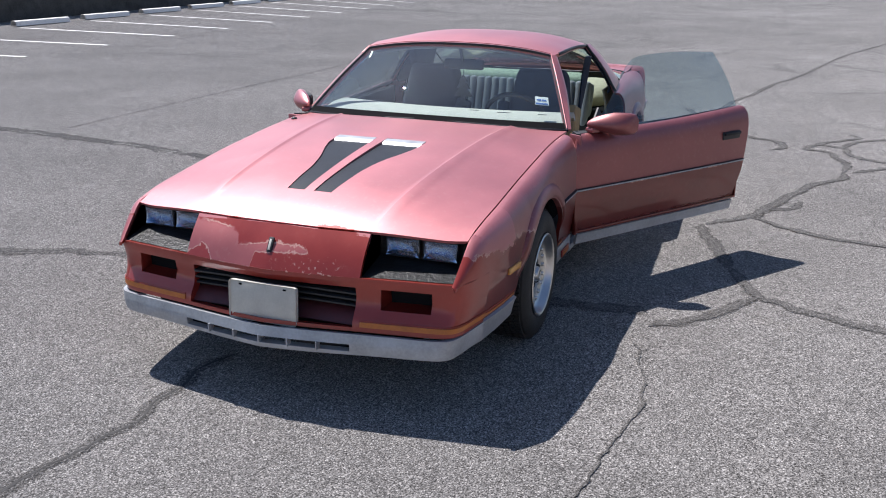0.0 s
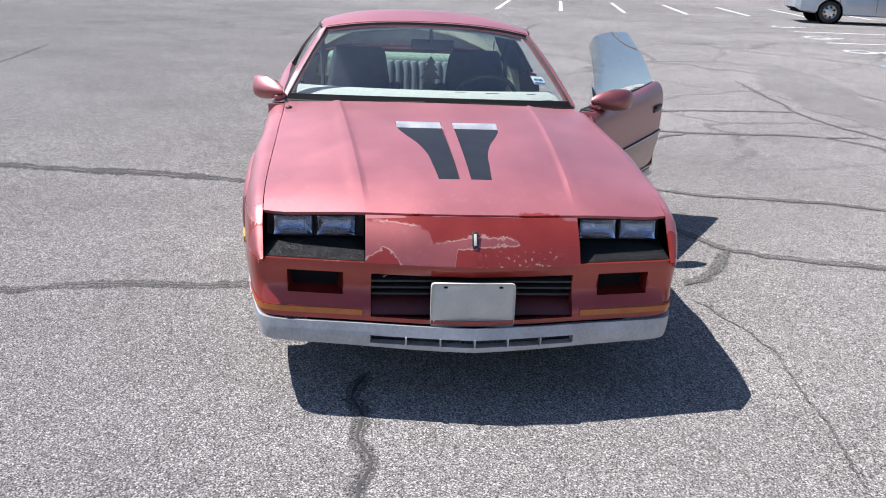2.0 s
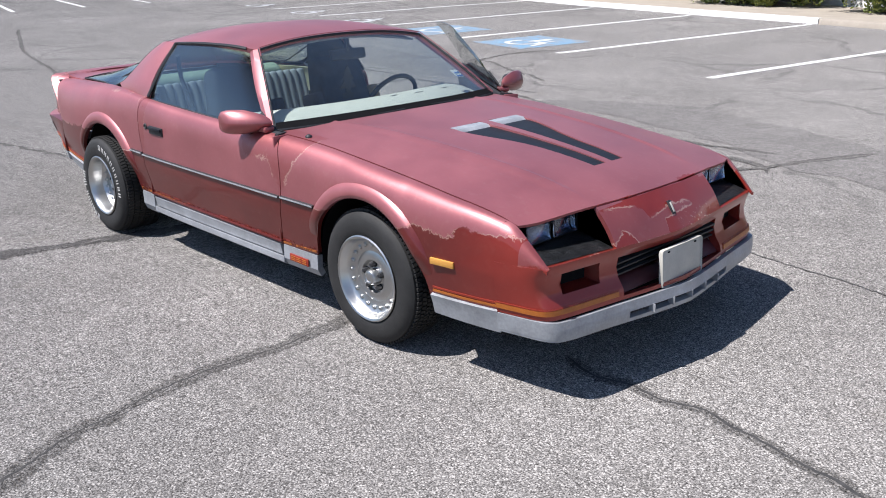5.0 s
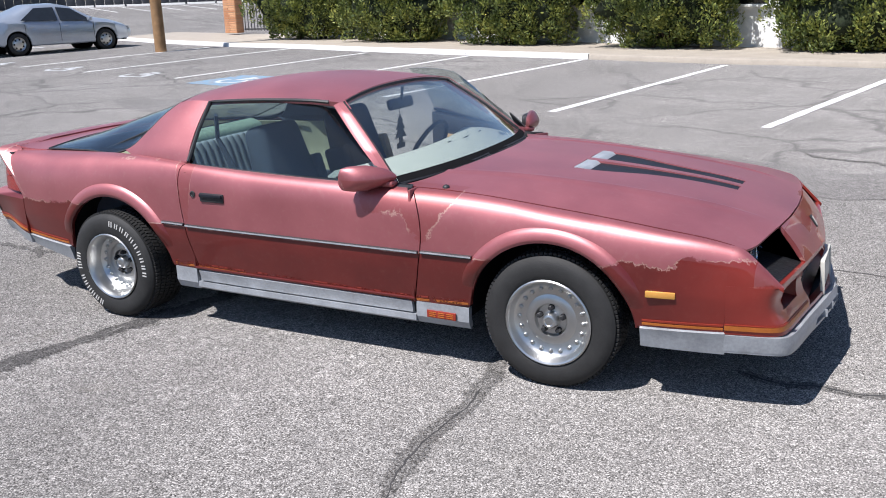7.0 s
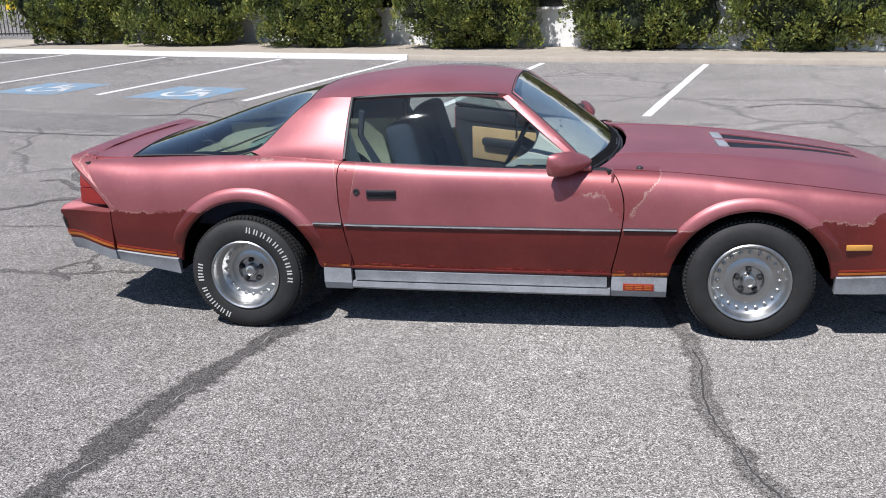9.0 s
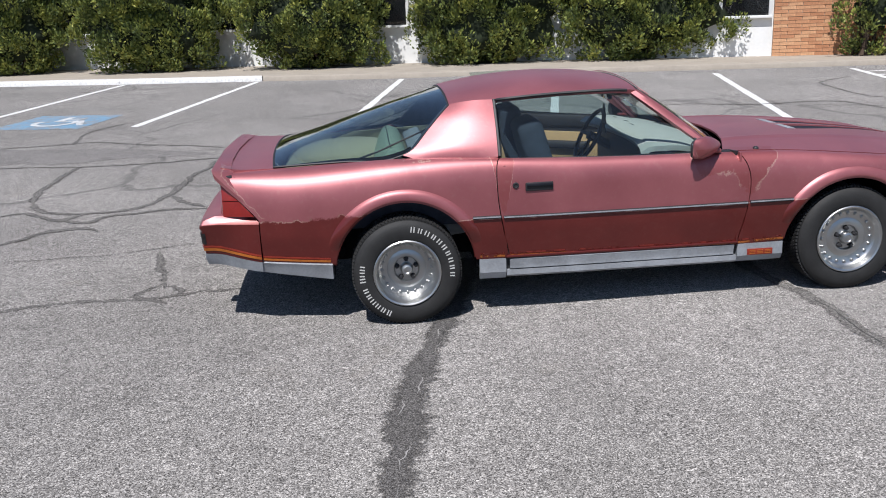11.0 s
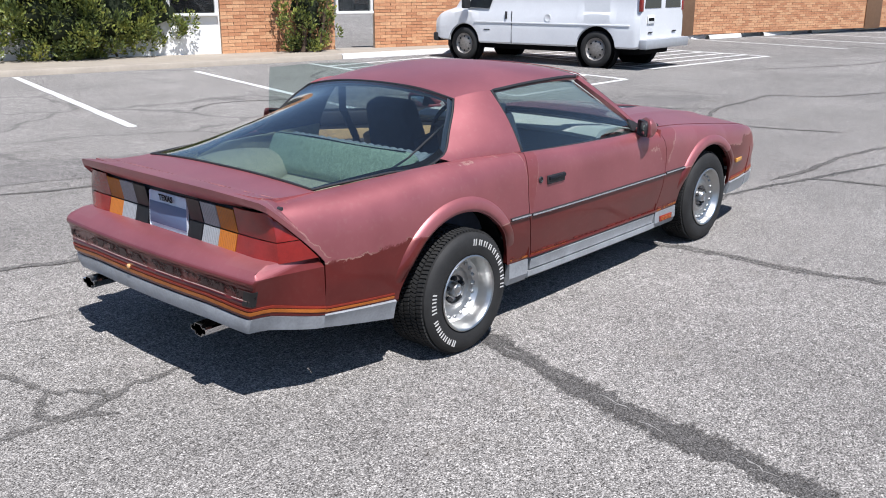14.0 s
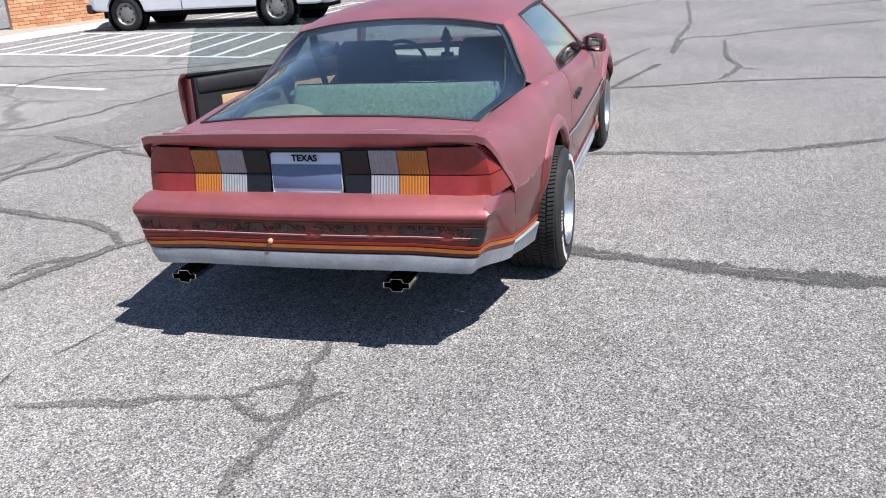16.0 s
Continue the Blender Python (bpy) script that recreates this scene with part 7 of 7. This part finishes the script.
# beside the open door and behind it
sealed(0.08, [(1.02, 1.33), (0.89, 1.47), (0.66, 1.67), (0.39, 1.83)], [(-0.05, 1.66), (0.15, 1.72), (0.39, 1.83), (0.55, 2.07), (0.66, 2.35), (0.80, 2.85), (1.0, 3.25), (1.15, 3.6), (1.5, 4.3)],
       [(-0.95, 1.40), (-0.5, 1.51), (-0.05, 1.66)], [(-0.98, 1.42), (-1.3, 1.72), (-1.95, 1.97), (-2.39, 2.14), (-2.7, 2.36), (-2.93, 2.38)])
sealed(0.075, [(-1.26, 1.70), (-1.13, 1.85), (-0.98, 2.03), (-0.89, 2.24), (-0.84, 2.5), (-0.75, 2.79), (-0.68, 3.08), (-0.45, 3.45), (-0.01, 3.64), (0.24, 3.58), (0.37, 3.42), (0.7, 3.4), (0.94, 3.34), (1.12, 3.18)])
# the net behind the car's tail
sealed(0.075, [(-4.77, 2.51), (-4.59, 2.58), (-4.32, 2.35), (-4.14, 2.22), (-4.01, 2.43), (-3.72, 2.47), (-3.5, 2.64), (-3.39, 3.08), (-3.32, 3.59), (-3.32, 4.1), (-3.18, 4.38)],
       [(-6.0, 0.75), (-5.0, 1.15), (-4.4, 1.51), (-4.23, 1.72), (-4.07, 1.86), (-3.86, 1.9), (-3.71, 1.78)], [(-4.63, 2.99), (-4.71, 3.3), (-4.76, 3.62), (-4.76, 4.28), (-4.75, 4.85)],
       [(-4.63, 2.99), (-4.48, 2.66), (-4.27, 2.5), (-4.01, 2.43)], [(-4.14, 2.22), (-3.89, 2.1), (-3.77, 2.27), (-3.49, 2.35), (-3.26, 2.42), (-2.93, 2.38)], [(-3.35, 3.02), (-3.15, 2.66), (-2.96, 2.46)])
sealed(0.05, [(-7.5, 5.3), (-5.69, 5.01), (-5.36, 4.99), (-4.75, 4.85), (-4.24, 4.85), (-3.74, 4.88), (-3.43, 4.97), (-2.67, 5.0)], [(-6.24, 6.51), (-5.55, 6.61), (-5.06, 6.69), (-4.38, 6.3), (-3.76, 6.06), (-3.21, 5.73)],
       [(-5.31, 6.54), (-5.41, 7.69), (-5.07, 8.43)], [(-3.18, 4.38), (-2.7, 4.69), (-1.9, 4.35), (-0.89, 3.9), (0.3, 3.75), (0.9, 3.8)], [(-3.18, 4.38), (-3.2, 4.85)])
sealed(0.012, [(-4.21, 1.01), (-3.48, 1.02), (-2.77, 1.22)], [(-2.69, 1.14), (-2.47, 1.1), (-2.3, 1.07)], [(1.18, 1.29), (1.53, 1.39), (1.82, 1.44), (2.13, 1.38), (2.49, 1.33), (2.9, 1.25)])
# farther off
sealed(0.06, [(-4.6, 0.9), (-6.62, 1.25), (-7.48, 1.48), (-8.56, 1.7), (-9.78, 2.08), (-12.78, 2.76), (-14.25, 3.23), (-18, 4.5)], [(2.43, 7.24), (3.22, 7.62), (4.36, 7.2), (5.52, 7.11), (5.82, 5.71), (6.5, 4.9)], step=0.05)
sealed(0.018, [(-2.0, -5.1), (-3.8, -5.09), (-6.09, -5.06), (-7.34, -5.0), (-10, -5.1)], step=0.05)
sealed(0.07, [(1.71, 5.1), (1.9, 4.86), (2.33, 4.78), (2.54, 4.62), (2.95, 4.66), (3.29, 4.53), (3.83, 4.5), (4.6, 4.4)], [(6.59, 7.05), (6.28, 7.56), (6.36, 8.8), (6.63, 9.66), (7.55, 10.34)], step=0.05)
# ahead of the car
sealed(0.055, [(3.62, -0.62), (3.84, -0.71), (3.96, -1.23), (4.13, -1.86), (4.22, -2.62), (4.24, -3.33), (4.3, -5.0)], [(4.25, -1.75), (5.08, -1.98), (5.96, -1.88), (7.64, -1.89)], [(5.08, -1.98), (4.88, -2.21)],
       [(6.34, -1.23), (7.9, -1.39), (8.14, -1.98), (8.76, -2.8), (9.46, -4.23)], [(14.45, -1.31), (10.03, -1.41), (7.9, -1.25), (6.34, -1.23)], step=0.05)
sealed(0.06, [(3.5, -0.42), (4.12, -0.5), (4.7, -0.5), (5.35, -0.53), (7.0, -0.9)], [(6.51, 1.64), (7.68, 2.1), (8.94, 2.16), (9.85, 2.19), (10.36, 1.43), (12.5, 0.6), (15.0, -0.8)], [(6.51, 1.64), (6.5, 0.97), (6.77, 0.02)], [(7.68, 2.1), (7.2, 3.0), (7.6, 4.0)], step=0.05)
sealed(0.09, [(14, 4.2), (17, 3.0), (22, 2.6), (30, 1.0)], [(12.2, -3.4), (14.0, -6.0), (19, -8)], [(18, 0.2), (23, -2.4), (31, -4)], step=0.08)
loop = [(-2.30, -0.02), (-2.42, -0.03), (-2.55, -0.04), (-2.74, -0.09), (-2.91, -0.13), (-3.1, -0.12), (-3.3, -0.11), (-3.5, -0.12), (-4.2, -0.3), (-6, -0.6)]
ribbon("sealed_crack", loop, 0.06, SEALER_WORN, 0.002, 0.02, 0.03, 0.8)
for pts in ([(-3.05, 1.0), (-2.97, 0.57), (-2.88, 0.36), (-2.85, 0.17), (-2.77, 0.10), (-2.71, -0.02), (-2.74, -0.09)], [(-2.85, 0.17), (-2.94, 0.05), (-2.96, -0.07), (-2.89, -0.13), (-2.74, -0.24)], [(-1.85, 2.03), (-1.64, 2.0), (-1.44, 1.82), (-1.26, 1.77)]):
    ribbon("sealed_crack", pts, 0.065, SEALER_WORN, 0.0026, 0.02, 0.03, 0.8)
# a long trench filled with smoother, darker asphalt
PATCH = asphalt_material("patched_asphalt", (0.78, 0.78, 0.79), 0.9, False, False, 0.55)
for pts in ([(-9.5, 6.9), (-6.2, 5.95), (-5.0, 5.72), (-4.2, 5.55), (-3.45, 5.4)], [(-2.3, 4.62), (-1.5, 4.78), (-0.6, 4.7), (0.3, 4.38), (1.2, 3.95), (2.2, 3.72), (3.2, 3.9), (5.0, 3.7), (9.0, 3.0)]):
    ribbon("trench_patch", pts, 1.0, PATCH, 0.0035, 0.25, 0.03, 0.03, "smooth darker filled trench across the lot")


# ---- other vehicles ----
def vehicle(name, label, stations, arches, mat, at, rw=0.33):
    """stations: x, half-width, sill z, belt z, roof half-width, roof z. The body is lofted, with open wheel arches."""
    root = thing(name, label, "van" if "van" in name else "car", "", at)
    st = np.array(stations, float)
    xs = set(np.linspace(st[0, 0], st[-1, 0], 60).tolist()) | set(st[:, 0].tolist())
    for xc, ra in arches:
        xs |= {xc + ra * math.cos(math.pi * k / 16) for k in range(17)}
    rows = []
    for x in sorted(xs):
        w, zl, zb, r, zr = (np.interp(x, st[:, 0], st[:, i]) for i in range(1, 6))
        for xc, ra in arches:
            if abs(x - xc) < ra:
                zl = max(zl, rw + math.sqrt(ra * ra - (x - xc) ** 2))
        half = [(w - 0.05, zl), (w - 0.01, zl + 0.05 * (zb - zl)), (w, zl + 0.4 * (zb - zl)), (w - 0.01, zl + 0.85 * (zb - zl)), (w - 0.05, zb)]
        half += [(w - 0.05 + (r - w + 0.05) * t, zb + (zr - zb) * t) for t in (0.3, 0.6, 0.9)] + [(r * 0.9, zr + 0.02), (r * 0.5, zr + 0.05), (0, zr + 0.06)]
        rows.append([(x, y, z) for y, z in half] + [(x, -y, z) for y, z in half[-2::-1]])
    bm = bmesh.new()
    vs = grid(bm, rows)
    bm.faces.new(vs[0])
    bm.faces.new(vs[-1][::-1])
    body = part("body", bm, mat, root, sharp=30)
    part("underside", rbox(((st[0, 0] + st[-1, 0]) / 2, 0, 0.42), (st[-1, 0] - st[0, 0] - 0.3, 1.3, 0.3), 0.02), VOID, root)
    for xc, ra in arches:
        for s in (1, -1):
            w = np.interp(xc, st[:, 0], st[:, 1])
            M = Matrix.Translation((xc, s * (w - 0.02), rw)) @ (Matrix() if s == 1 else Matrix.Rotation(math.pi, 4, "Z"))
            bm = bmesh.new()
            lathe(bm, [(0.0005, -0.21), (ra + 0.01, -0.21), (ra + 0.01, 0.0)], 32)
            part("wheel_housing", bm, VOID, body, matrix=M)
            bm = bmesh.new()
            lathe(bm, [(rw * 0.62, -0.02), (rw * 0.7, 0.0), (rw * 0.9, -0.004), (rw * 0.985, -0.03), (rw * 0.985, -0.18), (rw * 0.9, -0.2), (rw * 0.6, -0.2)], 40)
            tyre = part("wheel", bm, RUBBER, root, matrix=M)
            bm = bmesh.new()
            lathe(bm, [(rw * 0.63, -0.015), (rw * 0.6, -0.03), (rw * 0.5, -0.05), (rw * 0.42, -0.03), (rw * 0.2, -0.02), (0.0005, -0.015)], 40)
            part("rim", bm, bpy.data.materials["van_rim"] if "van" in name else ALLOY, tyre, matrix=M)
            for k in range(7 if "van" not in name else 8):
                a = k * math.tau / (7 if "van" not in name else 8)
                bm = bmesh.new()
                lathe(bm, [(rw * (0.085 if "van" not in name else 0.05), -0.032), (rw * (0.085 if "van" not in name else 0.05), -0.0275 if "van" not in name else -0.024), (0.0005, -0.027 if "van" not in name else -0.0235)], 10)
                part("slot", bm, VOID, tyre, matrix=M @ Matrix.Translation((rw * 0.43 * math.cos(a), 0.004, rw * 0.43 * math.sin(a))))
    return root, body


def panel_on(root, pts, mat, name, parent, label="", t=0.01):
    """A flat piece given by its corners, with a little thickness along its normal."""
    bm = bmesh.new()
    ps = [Vector(p) for p in pts]
    nrm = (ps[1] - ps[0]).cross(ps[2] - ps[0]).normalized() * t / 2
    a = [bm.verts.new(p + nrm) for p in ps]
    b = [bm.verts.new(p - nrm) for p in ps]
    bm.faces.new(a)
    bm.faces.new(b[::-1])
    for k in range(len(ps)):
        bm.faces.new((a[k], a[(k + 1) % len(ps)], b[(k + 1) % len(ps)], b[k]))
    return part(name, bm, mat, parent, label)


simple("van_rim", (0.30, 0.28, 0.26), 0.5, 0.6, 0.3, 20)
VAN_WHITE = simple("van_white", (0.72, 0.73, 0.75), 0.3, 0, 0.05, 2, 0, 80, 0.4)
DARKGLASS = simple("dark_window", (0.02, 0.024, 0.03), 0.06, 0, 0.2, 5)
van, body = vehicle("cargo_van", "white full-size cargo van parked on the hatched stall", [(-2.72, 0.97, 0.42, 1.12, 0.90, 1.98), (-2.6, 1.0, 0.40, 1.12, 0.92, 2.05), (1.2, 1.0, 0.40, 1.12, 0.90, 2.05), (1.75, 0.99, 0.40, 1.14, 0.86, 1.55), (2.05, 0.98, 0.42, 1.10, 0.84, 1.16), (2.45, 0.95, 0.45, 1.02, 0.80, 1.06), (2.60, 0.90, 0.50, 0.92, 0.74, 0.96)], ((1.72, 0.44), (-1.72, 0.46)), VAN_WHITE,
                    Matrix.Translation((12.71, 8.57, gz(12.7, 8.6))) @ Matrix.Rotation(radians(93), 4, "Z"), 0.37)
for s in (1, -1):
    panel_on(van, [(1.0, s * 0.972, 1.16), (1.62, s * 0.972, 1.18), (1.25, s * 0.905, 1.78), (0.75, s * 0.905, 1.80)], DARKGLASS, "side_window", van)
    part("side_moulding", rbox((-0.55, s * 1.004, 0.86), (3.9, 0.014, 0.035), 0.006), VAN_WHITE, van)
    part("door_handle", rbox((0.52, s * 1.008, 1.02), (0.05, 0.02, 0.16), 0.006), BLACK, van)
    part("door_seam", rbox((0.38, s * 0.992, 0.76), (0.012, 0.02, 0.68), 0.001), BLACK, van)
    part("badge", rbox((1.05, s * 1.003, 0.70), (0.16, 0.008, 0.025), 0.002), BLACK, van)
    bm = bmesh.new()
    lathe(bm, [(0.085, -0.006), (0.085, 0.003), (0.07, 0.006), (0.066, 0.004), (0.0005, 0.004)], 20)
    part("fuel_cap", bm, VAN_WHITE, van, matrix=Matrix.Translation((-0.55, s * 0.998, 0.98)) @ (Matrix() if s == 1 else Matrix.Rotation(math.pi, 4, "Z")))
    part("tail_lamp", rbox((-2.70, s * 0.93, 1.32), (0.06, 0.10, 0.36), 0.01), RED_LENS, van)
    part("door_mirror", rbox((1.55, s * 1.12, 1.28), (0.12, 0.2, 0.26), 0.03), BLACK, van)
    panel_on(van, [(-2.722, s * 0.10, 1.2), (-2.722, s * 0.82, 1.2), (-2.70, s * 0.76, 1.8), (-2.70, s * 0.10, 1.8)], DARKGLASS, "rear_window", van)
    part("badge", rbox((-2.735, s * 0.55, 0.72), (0.01, 0.18, 0.03), 0.002), BLACK, van)
part("rear_bumper", rbox((-2.80, 0, 0.50), (0.18, 1.98, 0.19), 0.03), simple("van_bumper", (0.42, 0.43, 0.45), 0.4, 0.3, 0.1, 10), van, "dull silver rear bumper")
part("front_bumper", rbox((2.60, 0, 0.50), (0.16, 1.86, 0.2), 0.04), BLACK, van)
pl = part("number_plate", rbox((-2.74, 0.55, 0.98), (0.012, 0.31, 0.16), 0.004), WHITE_WALL, van)
part("plate_bar", rbox((-2.7475, 0.55, 0.98), (0.004, 0.24, 0.06), 0.001), VOID, pl)

SEDAN_SILVER = simple("sedan_silver", (0.42, 0.46, 0.52), 0.28, 0.55, 0.06, 3, 0, 80, 0.6)
sedan, body = vehicle("sedan", "clean silver four-door sedan parked across a stall", [(-2.38, 0.70, 0.42, 0.86, 0.56, 0.92), (-2.25, 0.84, 0.34, 0.95, 0.66, 1.03), (-1.75, 0.90, 0.26, 0.98, 0.68, 1.06), (-1.35, 0.905, 0.25, 0.97, 0.64, 1.16), (-0.75, 0.91, 0.25, 0.95, 0.58, 1.40), (0.0, 0.91, 0.25, 0.93, 0.58, 1.42), (0.45, 0.91, 0.25, 0.92, 0.58, 1.34), (1.15, 0.905, 0.25, 0.90, 0.66, 0.98), (1.75, 0.89, 0.27, 0.82, 0.66, 0.88), (2.2, 0.80, 0.32, 0.70, 0.58, 0.74), (2.38, 0.66, 0.40, 0.62, 0.48, 0.64)], ((1.39, 0.37), (-1.39, 0.37)), SEDAN_SILVER,
                      Matrix.Translation((-21.6, 15.70, gz(-21.6, 15.7))) @ Matrix.Rotation(radians(75.5), 4, "Z"), 0.325)
for s in (1, -1):
    for pts in (((-1.25, 0.862, 1.0), (-0.12, 0.875, 0.965), (-0.12, 0.635, 1.355), (-0.72, 0.640, 1.345)), ((-0.04, 0.875, 0.963), (0.95, 0.868, 0.935), (0.42, 0.645, 1.30), (-0.04, 0.635, 1.357))):
        panel_on(sedan, [(x, s * (y + 0.012), z) for x, y, z in pts], DARKGLASS, "side_window", sedan)
    for x in (-0.95, 0.1):
        part("door_handle", rbox((x, s * 0.915, 0.80), (0.17, 0.03, 0.028), 0.01), SEDAN_SILVER, sedan)
    for x in (-0.08, -1.15, 1.0):
        part("door_seam", rbox((x, s * 0.902, 0.62), (0.010, 0.02, 0.52), 0.001), BLACK, sedan)
    part("tail_lamp", rbox((-2.24, s * 0.70, 0.82), (0.18, 0.28, 0.15), 0.03), RED_LENS, sedan)
    part("headlamp", rbox((2.15, s * 0.68, 0.64), (0.25, 0.22, 0.13), 0.03), CLEAR_LENS, sedan)
    part("door_mirror", rbox((0.85, s * 0.99, 0.98), (0.12, 0.16, 0.11), 0.03), SEDAN_SILVER, sedan)
pl = part("number_plate", rbox((-2.40, 0, 0.74), (0.012, 0.31, 0.16), 0.004), WHITE_WALL, sedan)
part("plate_bar", rbox((-2.408, 0, 0.74), (0.004, 0.24, 0.06), 0.001), VOID, pl)
far = copy_thing(sedan, Matrix.Translation((-34.2, -8.0, 0)) @ Matrix.Rotation(radians(-68), 4, "Z"))
tagged(far, "silver sedan standing far off across the lot", "car")
